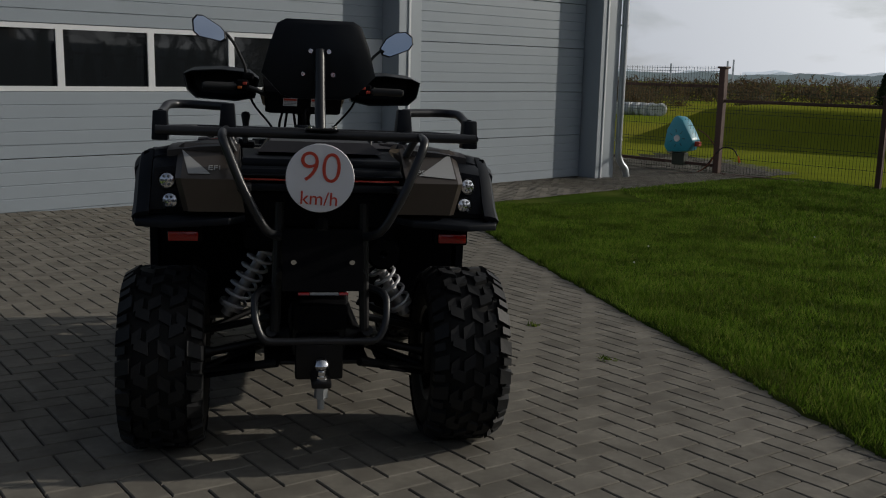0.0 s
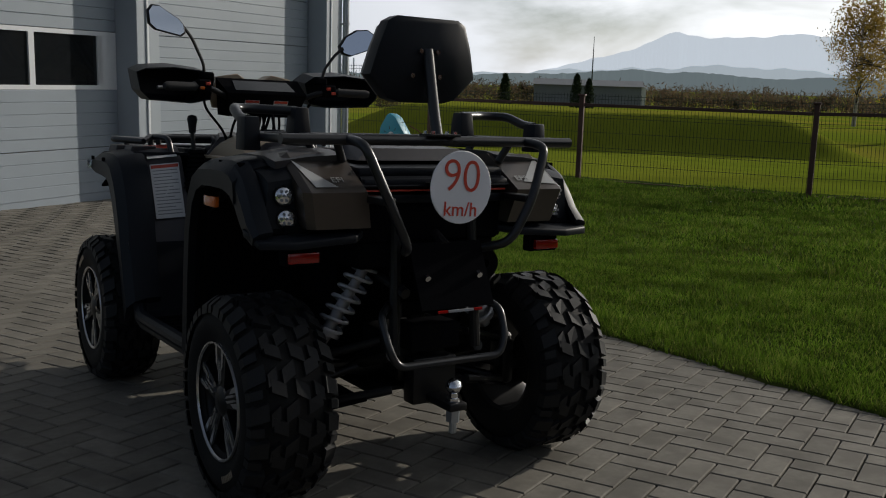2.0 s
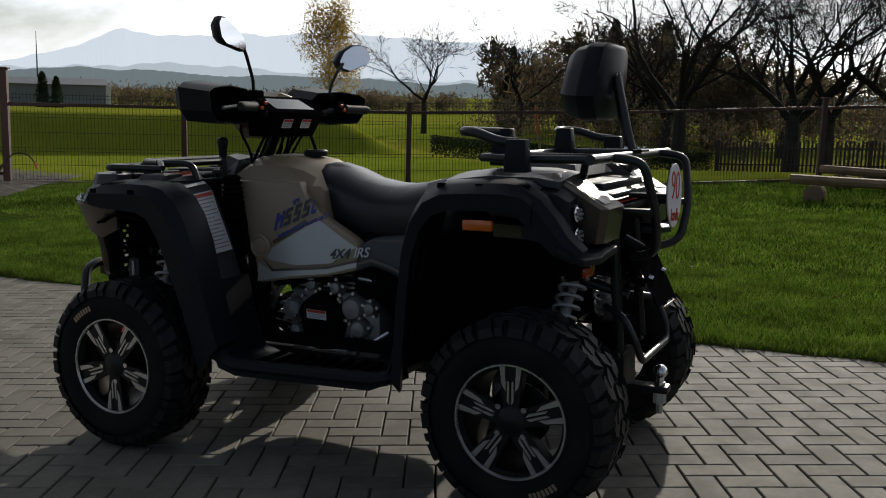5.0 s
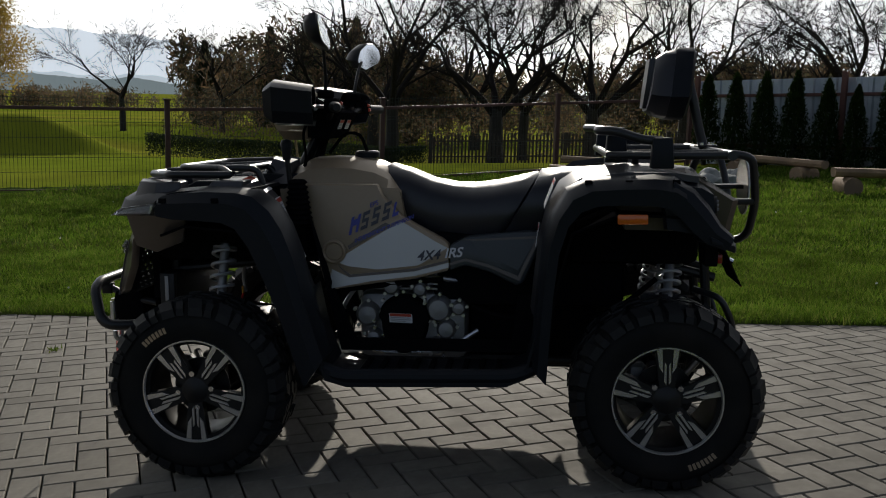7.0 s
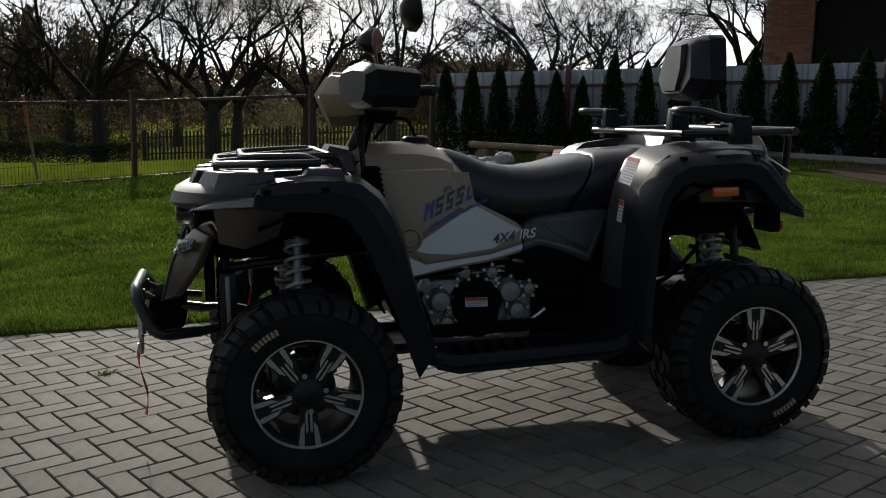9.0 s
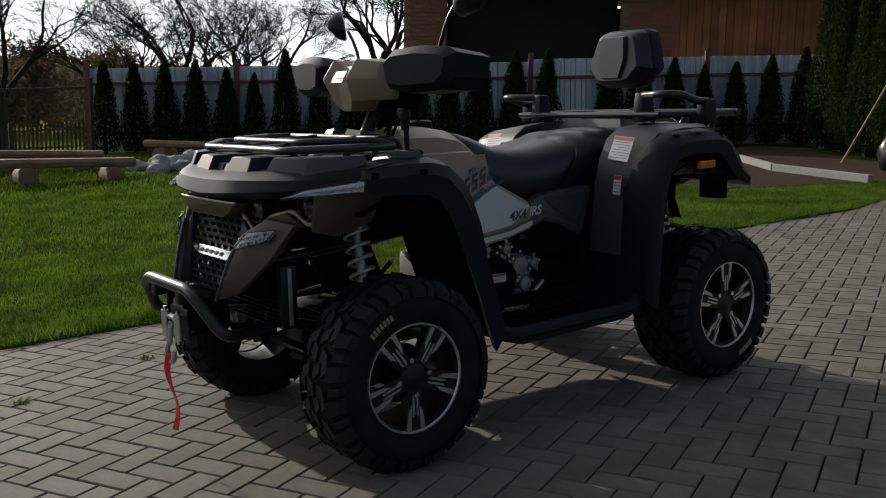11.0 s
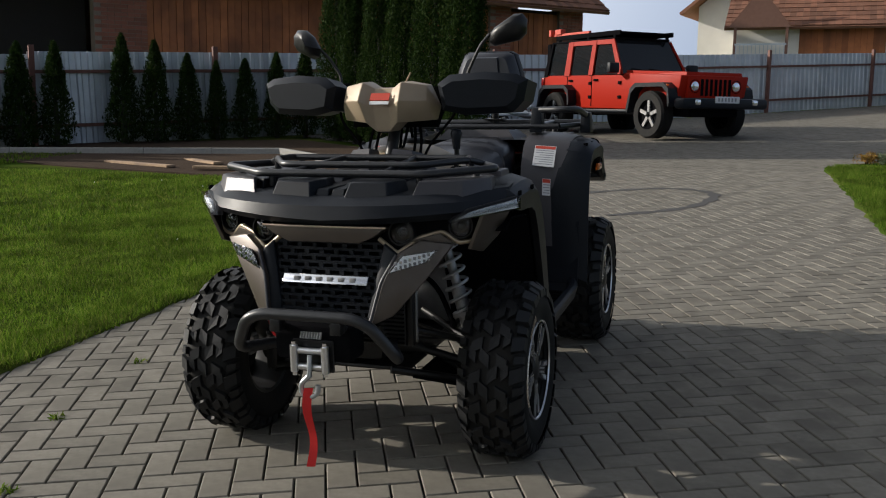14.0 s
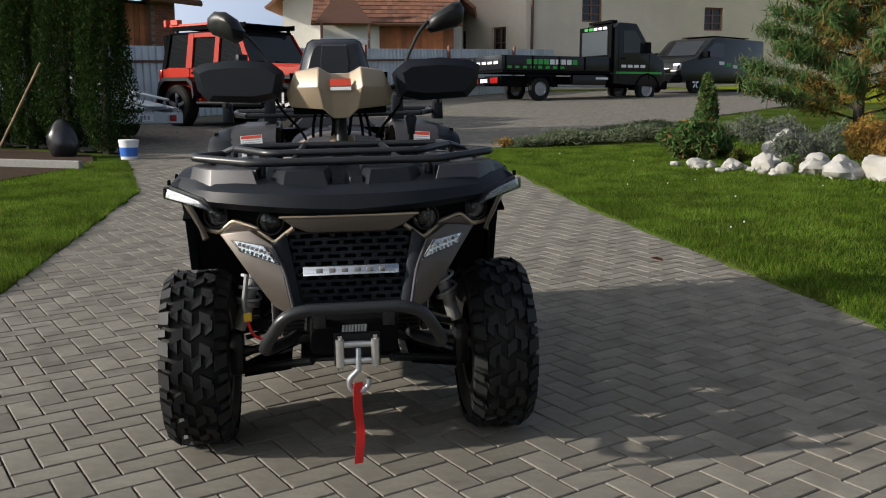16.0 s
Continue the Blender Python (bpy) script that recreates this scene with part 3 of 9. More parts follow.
def lens_mat(name):
    """Thin clear plastic: see-through with a gloss on top."""
    m = bpy.data.materials.new(name)
    m.use_nodes = True
    nt = m.node_tree
    nt.nodes.remove(nt.nodes["Principled BSDF"])
    tr, gl, mx, fr = (nt.nodes.new("ShaderNode" + k) for k in ("BsdfTransparent", "BsdfGlossy", "MixShader", "Fresnel"))
    tr.inputs["Color"].default_value = (0.93, 0.95, 0.97, 1)
    gl.inputs["Roughness"].default_value = 0.04
    fr.inputs["IOR"].default_value = 1.6
    nt.links.new(fr.outputs["Fac"], mx.inputs["Fac"])
    nt.links.new(tr.outputs["BSDF"], mx.inputs[1])
    nt.links.new(gl.outputs["BSDF"], mx.inputs[2])
    nt.links.new(mx.outputs["Shader"], nt.nodes["Material Output"].inputs["Surface"])
    return m


M_LENS = lens_mat("clear_lens")
M_DRL = mat("white_light_bar", (0.88, 0.89, 0.92), 0.25, 0.75, vary=0.12, scale=90, coat=0.5)
M_BULB = mat("lamp_reflector", (0.8, 0.81, 0.84), 0.18, 0.9, vary=0.1, scale=120)


def fix(bm):
    bmesh.ops.recalc_face_normals(bm, faces=bm.faces[:])
    return bm


def plate(bm, pts, thick, direction):
    """A flat or slightly bent polygon with thickness along a direction."""
    d = Vector(direction).normalized() * thick
    a = [bm.verts.new(Vector(p)) for p in pts]
    b = [bm.verts.new(Vector(p) + d) for p in pts]
    n = len(pts)
    bm.faces.new(a)
    bm.faces.new(b[::-1])
    for i in range(n):
        bm.faces.new((a[i], b[i], b[(i + 1) % n], a[(i + 1) % n]))
    return fix(bm)


def poly(pts, thick, direction, bevel=0.0):
    bm = plate(bmesh.new(), pts, thick, direction)
    if bevel:
        bmesh.ops.bevel(bm, geom=bm.edges[:], offset=bevel, segments=2, profile=0.5, affect="EDGES", clamp_overlap=True)
    return sharp(bm)


def lathe(bm, profile, axis_at, steps=40, axis="x"):
    """Turns a profile of (along, radius) pairs round an axis through axis_at."""
    c = Vector(axis_at)
    rings = []
    for k in range(steps):
        a = 2 * math.pi * k / steps
        ring = []
        for d, r in profile:
            off = {"x": (d, r * math.cos(a), r * math.sin(a)), "y": (r * math.cos(a), d, r * math.sin(a)), "z": (r * math.cos(a), r * math.sin(a), d)}[axis]
            ring.append(bm.verts.new(c + Vector(off)))
        rings.append(ring)
    for k in range(steps):
        a, b = rings[k], rings[(k + 1) % steps]
        for i in range(len(profile) - 1):
            bm.faces.new((a[i], a[i + 1], b[i + 1], b[i]))
    return fix(bm)


def text(name, words, size, m, material, parent, depth=0.0015, bold=0.0, slant=0.0):
    cu = bpy.data.curves.new(name, "FONT")
    cu.body, cu.size, cu.align_x, cu.align_y = words, size, "CENTER", "CENTER"
    cu.extrude, cu.offset, cu.shear = depth, bold, slant
    tmp = bpy.data.objects.new(name, cu)
    scene.collection.objects.link(tmp)
    dg = bpy.context.evaluated_depsgraph_get()
    me = bpy.data.meshes.new_from_object(tmp.evaluated_get(dg))
    bpy.data.objects.remove(tmp)
    me.materials.clear()
    me.materials.append(material)
    ob = new(name, me)
    ob.parent, ob.matrix_basis = parent, m
    return ob


def coil(bm, a, b, radius, wire, turns, sides=6):
    a, b = Vector(a), Vector(b)
    t = (b - a).normalized()
    u = t.orthogonal().normalized()
    v = t.cross(u)
    n = int(turns * 14)
    pts = [a + (b - a) * (i / n) + (u * math.cos(2 * math.pi * turns * i / n) + v * math.sin(2 * math.pi * turns * i / n)) * radius for i in range(n + 1)]
    return sharp(tube(bm, pts, wire, sides), 60)


def wheel(quad, s, x, y, width, radius, spin, mark):
    """One wheel: tyre with lugs, black rim with machined double spokes."""
    w = new("wheel")
    w.parent = quad
    w.matrix_basis = pose(s * x, y, radius)
    h = width / 2
    r1, rr = radius - 0.016, 0.163
    bm = bmesh.new()
    prof = [(-h * 0.78, rr - 0.012), (-h * 0.90, rr + 0.008), (-h * 1.0, rr + 0.05), (-h * 0.97, r1 - 0.045), (-h * 0.84, r1 - 0.012), (-h * 0.5, r1), (0, r1 + 0.004),
            (h * 0.5, r1), (h * 0.84, r1 - 0.012), (h * 0.97, r1 - 0.045), (h * 1.0, rr + 0.05), (h * 0.90, rr + 0.008), (h * 0.78, rr - 0.012)]
    lathe(bm, prof, (0, 0, 0), 48)
    sharp(bm, 50)
    n = 18
    def lug(a, x0, x1, skew, length, top, taper=0.84):
        """One tread block, narrower at its top, repeated round the tyre."""
        lb = bmesh.new()
        pts = []
        mx, ma = (x0 + x1) / 2, a + skew / 2
        for lift in (0, 1):
            k = taper if lift else 1.0
            for xx, aa in ((x0, a - length / 2), (x1, a - length / 2 + skew), (x1, a + length / 2 + skew), (x0, a + length / 2)):
                shoulder = max(0.0, abs(xx) / h - 0.60) ** 1.5 * 0.095
                r = r1 - shoulder - 0.008 + (top if lift else 0)
                xq, aq = mx + (xx - mx) * k, ma + (aa - ma) * k
                pts.append(lb.verts.new((xq, r * math.cos(aq), r * math.sin(aq))))
        for q in ((0, 1, 5, 4), (1, 2, 6, 5), (2, 3, 7, 6), (3, 0, 4, 7), (4, 5, 6, 7)):
            lb.faces.new([pts[i] for i in q])
        first = part("lug", fix(lb), M_LUG_LIT, w)
        for k in range(1, n):
            more = new("lug", first.data)
            more.parent, more.matrix_basis = w, pose(0, 0, 0, 360.0 * k / n, 0, 0)
    step = 2 * math.pi / n
    for side, a in ((1, 0.0), (-1, step * 0.5)):
        lug(a, side * h * -0.04, side * h * 0.30, step * 0.26, step * 0.46, 0.0215)
        lug(a + step * 0.10, side * h * 0.37, side * h * 0.62, step * 0.22, step * 0.40, 0.0215)
        lug(a + step * 0.62, side * h * 0.20, side * h * 0.58, step * -0.22, step * 0.42, 0.0215)
        lug(a + step * 0.06, side * h * 0.62, side * h * 1.01, step * 0.16, step * 0.52, 0.025)
        lug(a + step * 0.60, side * h * 0.72, side * h * 1.0, step * 0.06, step * 0.28, 0.022)
    part("tyre", fix(bm), M_TYRE, w, "black knobbly off-road tyre")
    o = s * h                      # outer face
    # rim barrel and dish
    bm = bmesh.new()
    prof = [(o * 0.92, 0.166), (o * 0.86, 0.171), (o * 0.80, 0.160), (o * 0.55, 0.150), (o * 0.1, 0.146), (-o * 0.8, 0.150), (-o * 0.86, 0.166)]
    lathe(bm, prof, (0, 0, 0), 40)
    part("rim", sharp(bm, 40), M_FRAME, w, "black alloy rim")
    bm = bmesh.new()
    lathe(bm, [(o * 0.90, 0.160), (o * 0.945, 0.163), (o * 0.945, 0.1675), (o * 0.90, 0.169)], (0, 0, 0), 56)
    part("rim_edge", sharp(bm, 40), M_ALLOY, w, "machined bright rim edge")
    bm = bmesh.new()
    lathe(bm, [(o * 0.10, 0.001), (o * 0.12, 0.092), (o * 0.18, 0.092), (o * 0.20, 0.001)], (0, 0, 0), 32)
    part("brake_disc", sharp(bm, 40), M_FRAME, w, "grey brake disc")
    bm = bmesh.new()
    lathe(bm, [(o * 0.30, 0.050), (o * 0.80, 0.046), (o * 0.88, 0.030), (o * 0.90, 0.001)], (0, 0, 0), 28)
    part("hub_cap", sharp(bm, 40), M_FRAME, w)
    def radial(pts, d0, d1, a):
        """An outline in (radius, side) turned to the angle a, from depth d0 to d1."""
        m = bmesh.new()
        ca, sa = math.cos(a), math.sin(a)
        lo = [m.verts.new((d0, p * ca - q * sa, p * sa + q * ca)) for p, q in pts]
        hi = [m.verts.new((d1, p * ca - q * sa, p * sa + q * ca)) for p, q in pts]
        k = len(pts)
        for i in range(k):
            m.faces.new((lo[i], lo[(i + 1) % k], hi[(i + 1) % k], hi[i]))
        m.faces.new(lo)
        m.faces.new(hi[::-1])
        return fix(m)
    for k in range(5):
        a = spin + 2 * math.pi * k / 5
        sp = part("spoke", radial([(0.03, -0.022), (0.158, -0.038), (0.160, 0.038), (0.03, 0.022)], o * 0.55, o * 0.82, a), M_FRAME, w)
        for q in (-1, 1):
            for outline in ([(0.050, 0.0035 * q), (0.112, 0.0035 * q), (0.120, 0.0095 * q), (0.060, 0.0105 * q)],
                            [(0.086, 0.0135 * q), (0.162, 0.017 * q), (0.160, 0.034 * q), (0.104, 0.0255 * q)]):
                part("spoke_face", radial(outline, o * 0.82, o * 0.865, a), M_ALLOY, sp, "machined bright spoke face")
    for k in range(4):
        a = spin + 0.5 + math.pi / 2 * k
        bm = bmesh.new()
        tube(bm, [(o * 0.72, 0.055 * math.cos(a), 0.055 * math.sin(a)), (o * 0.86, 0.055 * math.cos(a), 0.055 * math.sin(a))], 0.009, 6)
        part("wheel_nut", bm, M_CHROME, w)
    # worn maker's mark as plain bars
    for k in range(7):
        a = mark + (k - 3) * 0.062
        c, sn = math.cos(a), math.sin(a)
        bm = radial([(0.205, -0.0045), (0.224, -0.0045), (0.224, 0.0045), (0.205, 0.0045)], o * 1.0, o * 1.008, a)
        part("mark", bm, M_CHAMP, w, "pale bar of worn lettering")
    return w


def fender(quad, s, outer, inner, x_in, x_mid, x_out, name):
    """A moulded wheel-arch flare: closed section swept along its outer and inner curve."""
    bm = bmesh.new()
    rings = []
    for (yo, zo), (yi, zi) in zip(outer, inner):
        my, mz = (yo * 0.55 + yi * 0.45), (zo * 0.55 + zi * 0.45)
        rings.append([(s * x_in, yo, zo), (s * x_mid, yo, zo), (s * (x_mid * 0.35 + x_out * 0.65), yo * 0.86 + yi * 0.14, zo * 0.86 + zi * 0.14), (s * x_out, my, mz), (s * (x_out - 0.004), yi, zi), (s * (x_out - 0.03), yi * 0.9 + yo * 0.1, zi * 0.9 + zo * 0.1),
                      (s * (x_out - 0.04), yi * 0.35 + yo * 0.65, zi * 0.35 + zo * 0.65), (s * x_in, yi * 0.25 + yo * 0.75, zi * 0.25 + zo * 0.75)])
    loft(bm, rings)
    return part(name, sharp(bm, 28), M_PLASTIC, quad, "black grained plastic wheel arch")


def band(bm, curve, x0, x1, thick=0.012, drop0=0.0, drop1=0.0):
    """A strip of sheet along a (y, z) curve between two widths."""
    rings = []
    for i, (y, z) in enumerate(curve):
        a, b = curve[max(0, i - 1)], curve[min(len(curve) - 1, i + 1)]
        n = Vector((0, -(b[1] - a[1]), b[0] - a[0]))
        n = n.normalized() if n.length > 0 else Vector((0, 0, 1))
        if n.z < 0:
            n = -n
        p, q = Vector((x0, y, z)) - n * drop0, Vector((x1, y, z)) - n * drop1
        rings.append([p, p * 0.5 + q * 0.5 + n * 0.004, q, q - n * thick, p - n * thick])
    return loft(bm, rings)


def lamp_round(parent, at, facing, r, name="headlight"):
    m = Matrix.Translation(at) @ Vector(facing).to_track_quat("Z", "Y").to_matrix().to_4x4()
    lamp = part(name, sharp(lathe(bmesh.new(), [(-0.045, r * 0.6), (0.0, r * 1.06), (0.012, r * 1.06), (0.012, r * 0.96), (-0.004, r * 0.94)], (0, 0, 0), 24, "z")), M_FRAME, parent, at=m)
    part("reflector", sharp(lathe(bmesh.new(), [(-0.03, 0.0005), (-0.028, r * 0.4), (-0.004, r * 0.93)], (0, 0, 0), 20, "z"), 60), M_DRL, lamp, "bright lamp reflector")
    part("projector", sharp(lathe(bmesh.new(), [(-0.012, r * 0.42), (0.0, r * 0.36), (0.004, r * 0.15), (0.005, 0.0005)], (0, 0, 0), 18, "z"), 60), M_DARKGLASS, lamp)
    part("lens", sharp(lathe(bmesh.new(), [(0.004, r * 0.95), (0.012, r * 0.7), (0.016, r * 0.35), (0.017, 0.0005)], (0, 0, 0), 20, "z"), 60), M_LENS, lamp, "clear lens")
    return lamp


def tail_lamp(parent, at, facing, r):
    m = Matrix.Translation(at) @ Vector(facing).to_track_quat("Z", "Y").to_matrix().to_4x4()
    lamp = part("tail_light", sharp(lathe(bmesh.new(), [(-0.02, r), (0.004, r * 1.08), (0.008, r * 1.04), (0.006, r * 0.95)], (0, 0, 0), 20, "z")), M_FRAME, parent, at=m)
    part("lens", sharp(lathe(bmesh.new(), [(0.003, r * 0.96), (0.008, r * 0.6), (0.009, 0.0005)], (0, 0, 0), 20, "z"), 60), M_BULB, lamp, "clear faceted lens")
    for k in range(7):
        a = k * 2 * math.pi / 6
        q = 0 if k == 6 else r * 0.55
        bm = bmesh.new()
        tube(bm, [(q * math.cos(a), q * math.sin(a), 0.006), (q * math.cos(a), q * math.sin(a), 0.0125)], r * 0.16, 6)
        part("diode", bm, M_INK, lamp)
    return lamp


def sticker(parent, corners, lift, head=0.18, rows=6, name="warning_label"):
    """A white label on four corners (top left, top right, bottom right, bottom left) with a red head and bars of print."""
    tl, tr, br, bl = [Vector(c) for c in corners]
    n = Vector(lift)
    base = part(name, poly([tl, tr, br, bl], 0.0012, n), M_STICK, parent, "white warning label with a red head and fine print")
    def strip(u0, u1, v0, v1, material, label=""):
        def at(u, v):
            return (tl * (1 - u) + tr * u) * (1 - v) + (bl * (1 - u) + br * u) * v + n.normalized() * 0.0014
        part("print", poly([at(u0, v0), at(u1, v0), at(u1, v1), at(u0, v1)], 0.0006, n), material, base)
    strip(0.03, 0.97, 0.02, head, M_STICKRED)
    for k in range(rows):
        v = head + (k + 0.6) * (0.97 - head) / (rows + 0.5)
        strip(0.08, 0.92 - 0.2 * (k % 3 == 2), v, v + 0.28 * (0.9 - head) / rows, M_INK)
    return base


def build_quad():
    Q = thing("quad_bike", SLOPE, "sand-beige and black four-wheeled quad bike parked on block paving", "quad bike")

    # wheels
    for s in (-1, 1):
        wheel(Q, s, 0.500, 0.74, 0.215, 0.297, 0.942 if s < 0 else 0.2, 0.98)
        wheel(Q, s, 0.482, -0.74, 0.255, 0.297, 0.314 if s < 0 else 0.7, 4.19)

    # frame, engine and drive line
    def bx(name, dims, material=M_FRAME, bevel=0.01, label="", parent=None):
        return part(name, sharp(box(bmesh.new(), *dims, bevel, segments=2)), material, parent or Q, label)
    bx("skid_plate", (-0.17, 0.17, -0.84, 0.84, 0.285, 0.300), M_FRAME, 0.006)
    for s in (-1, 1):
        part("frame_tube", bar([(s * 0.15, -0.93, 0.42), (s * 0.16, -0.60, 0.31), (s * 0.17, 0.55, 0.31), (s * 0.15, 0.98, 0.44)], 0.018, 0.1), M_FRAME, Q)
        part("frame_tube", bar([(s * 0.12, -0.95, 0.60), (s * 0.15, -0.5, 0.72), (s * 0.15, 0.3, 0.68), (s * 0.13, 0.95, 0.62)], 0.016, 0.12), M_FRAME, Q)
        part("frame_tube", bar([(s * 0.14, 0.98, 0.44), (s * 0.13, 0.95, 0.80)], 0.016, 0.1), M_FRAME, Q)
        part("frame_tube", bar([(s * 0.14, -0.93, 0.42), (s * 0.13, -0.90, 0.82)], 0.016, 0.1), M_FRAME, Q)
    bx("gearbox", (-0.12, 0.12, -0.55, -0.10, 0.30, 0.52), M_DEEP, 0.03)
    bx("rear_differential", (-0.09, 0.09, -0.86, -0.62, 0.31, 0.46), M_FRAME, 0.03)
    bx("front_differential", (-0.08, 0.08, 0.64, 0.84, 0.31, 0.45), M_FRAME, 0.03)
    bx("battery_box", (-0.085, 0.085, -0.93, -0.82, 0.42, 0.50), M_DEEP, 0.01)
    bx("air_box", (-0.19, 0.19, -0.64, 0.02, 0.50, 0.76), M_DEEP, 0.03)
    bx("storage_tub", (-0.24, 0.24, -0.88, -0.45, 0.66, 0.86), M_DEEP, 0.03)
    bx("front_tub", (-0.22, 0.22, 0.45, 1.0, 0.66, 0.88), M_DEEP, 0.03)
    eng = bx("engine", (-0.19, 0.17, -0.10, 0.28, 0.31, 0.55), M_CAST, 0.03, "cast aluminium engine block")
    bm = bmesh.new()
    shell = [(0.115 + 0.098 * math.cos(a) * (1.0 if math.sin(a) > 0 else 0.86), 0.455 + (0.092 if math.sin(a) > 0 else 0.122) * math.sin(a)) for a in np.linspace(0, 2 * math.pi, 26)[:-1]]
    prism(bm, shell, -0.19, -0.245, "x", 0.90, 0.004)
    part("clutch_cover", sharp(bm, 35), M_DEEP, eng, "rounded black clutch cover")
    bm = bmesh.new()
    for k in range(8):
        a = k * math.pi / 4
        tube(bm, [(-0.215, 0.115 + 0.105 * math.cos(a), 0.455 + 0.105 * math.sin(a)), (-0.238, 0.115 + 0.105 * math.cos(a), 0.455 + 0.105 * math.sin(a))], 0.006, 6)
    part("cover_bolts", bm, M_ALLOY, eng)
    for yy, zz, rr in ((-0.005, 0.495, 0.048), (-0.030, 0.425, 0.036), (0.245, 0.475, 0.044), (0.225, 0.395, 0.030), (0.0, 0.365, 0.034), (-0.075, 0.50, 0.026), (0.06, 0.565, 0.026), (0.16, 0.575, 0.030)):
        bm = bmesh.new()
        lathe(bm, [(0, rr), (-0.03, rr * 0.95), (-0.045, rr * 0.7), (-0.048, 0.0005)], (-0.185, yy, zz), 18)
        cov = part("cover", sharp(bm, 35), M_CAST, eng)
        for k in range(5):
            a = 0.4 + k * 1.257
            part("bolt", sharp(tube(bmesh.new(), [(-0.20, yy + rr * 1.12 * math.cos(a), zz + rr * 1.12 * math.sin(a)), (-0.222, yy + rr * 1.12 * math.cos(a), zz + rr * 1.12 * math.sin(a))], 0.0065, 6)), M_ALLOY, cov)
    cyl = bx("cylinder", (-0.13, 0.13, 0.0, 0.22, 0.55, 0.66), M_CAST, 0.015)
    for k in range(6):
        z_ = 0.562 + k * 0.017
        bx("cooling_fin", (-0.185, 0.16, -0.03, 0.25, z_ - 0.0035, z_ + 0.0035), M_CAST, 0.0, "", cyl)
    for pts in ([(-0.20, -0.14, 0.42), (-0.215, -0.02, 0.345), (-0.21, 0.22, 0.34), (-0.20, 0.34, 0.40)], [(-0.17, -0.10, 0.585), (-0.20, -0.02, 0.60), (-0.19, 0.10, 0.62)], [(-0.18, 0.26, 0.60), (-0.20, 0.32, 0.53), (-0.19, 0.36, 0.44)]):
        part("metal_pipe", bar(pts, 0.008, 0.05, 8), M_ALLOY, Q)
    sticker(Q, [(-0.247, 0.165, 0.487), (-0.247, 0.085, 0.484), (-0.247, 0.083, 0.452), (-0.247, 0.163, 0.455)], (-1, 0, 0), 0.32, 3)
    for pts in ([(-0.17, 0.30, 0.50), (-0.22, 0.36, 0.42), (-0.20, 0.44, 0.38)], [(-0.18, -0.12, 0.50), (-0.22, -0.25, 0.46), (-0.16, -0.45, 0.52)], [(-0.20, 0.33, 0.56), (-0.23, 0.20, 0.58), (-0.20, -0.02, 0.60)],
                [(-0.15, -0.5, 0.45), (-0.2, -0.62, 0.5), (-0.16, -0.75, 0.6)], [(0.18, 0.30, 0.50), (0.22, 0.36, 0.42), (0.20, 0.44, 0.38)], [(-0.10, 0.6, 0.6), (-0.22, 0.66, 0.55), (-0.3, 0.72, 0.42)], [(0.10, 0.6, 0.6), (0.22, 0.66, 0.55), (0.3, 0.72, 0.42)]):
        part("hose", bar(pts, 0.009, 0.08, 8), M_DEEP, Q)
    # exhaust silencer
    bm = bmesh.new()
    lathe(bm, [(-0.13, 0.012), (-0.13, 0.045), (-0.11, 0.055), (0.12, 0.055), (0.16, 0.04), (0.16, 0.02)], (0.20, -0.76, 0.66), 24, "y")
    part("silencer", sharp(bm, 40), M_DEEP, Q, "black exhaust silencer")

    # suspension
    for s in (-1, 1):
        for y, top, foot, turns in ((0.74, (0.27, 0.73, 0.73), (0.375, 0.74, 0.36), 5.5), (-0.76, (0.145, -0.80, 0.70), (0.305, -0.76, 0.42), 7.0)):
            t, f = Vector((s * top[0], top[1], top[2])), Vector((s * foot[0], foot[1], foot[2]))
            sh = part("shock_absorber", sharp(tube(bmesh.new(), [t, t.lerp(f, 0.45)], 0.016, 12)), M_CAST, Q, "shock absorber with a grey coil spring")
            part("damper_body", sharp(tube(bmesh.new(), [t.lerp(f, 0.45), t.lerp(f, 0.93)], 0.024 if y > 0 else 0.019, 12)), M_CAST, sh)
            part("coil_spring", coil(bmesh.new(), t.lerp(f, 0.06), t.lerp(f, 0.66 if y > 0 else 0.80), 0.039, 0.0058, turns), M_SPRING, sh, "grey coil spring")
            part("spring_seat", sharp(tube(bmesh.new(), [t.lerp(f, 0.03), t.lerp(f, 0.06)], 0.042, 14)), M_CAST, sh)
            part("spring_seat", sharp(tube(bmesh.new(), [t.lerp(f, 0.66 if y > 0 else 0.80), t.lerp(f, 0.70 if y > 0 else 0.84)], 0.042, 14)), M_CAST, sh)
        for y in (0.74, -0.74):
            part("lower_arm", bar([(s * 0.13, y + 0.16, 0.31), (s * 0.37, y + 0.02, 0.245)], 0.014, 0.1), M_FRAME, Q)
            part("lower_arm", bar([(s * 0.13, y - 0.16, 0.31), (s * 0.37, y - 0.02, 0.245)], 0.014, 0.1), M_FRAME, Q)
            part("arm_guard", poly([(s * 0.20, y + 0.14, 0.285), (s * 0.36, y + 0.06, 0.24), (s * 0.36, y - 0.06, 0.24), (s * 0.20, y - 0.14, 0.285)], 0.006, (0, 0, -1)), M_DEEP, Q)
            part("upper_arm", bar([(s * 0.15, y + 0.12, 0.45), (s * 0.36, y, 0.38)], 0.012, 0.1), M_FRAME, Q)
            part("upper_arm", bar([(s * 0.15, y - 0.12, 0.45), (s * 0.36, y, 0.38)], 0.012, 0.1), M_FRAME, Q)
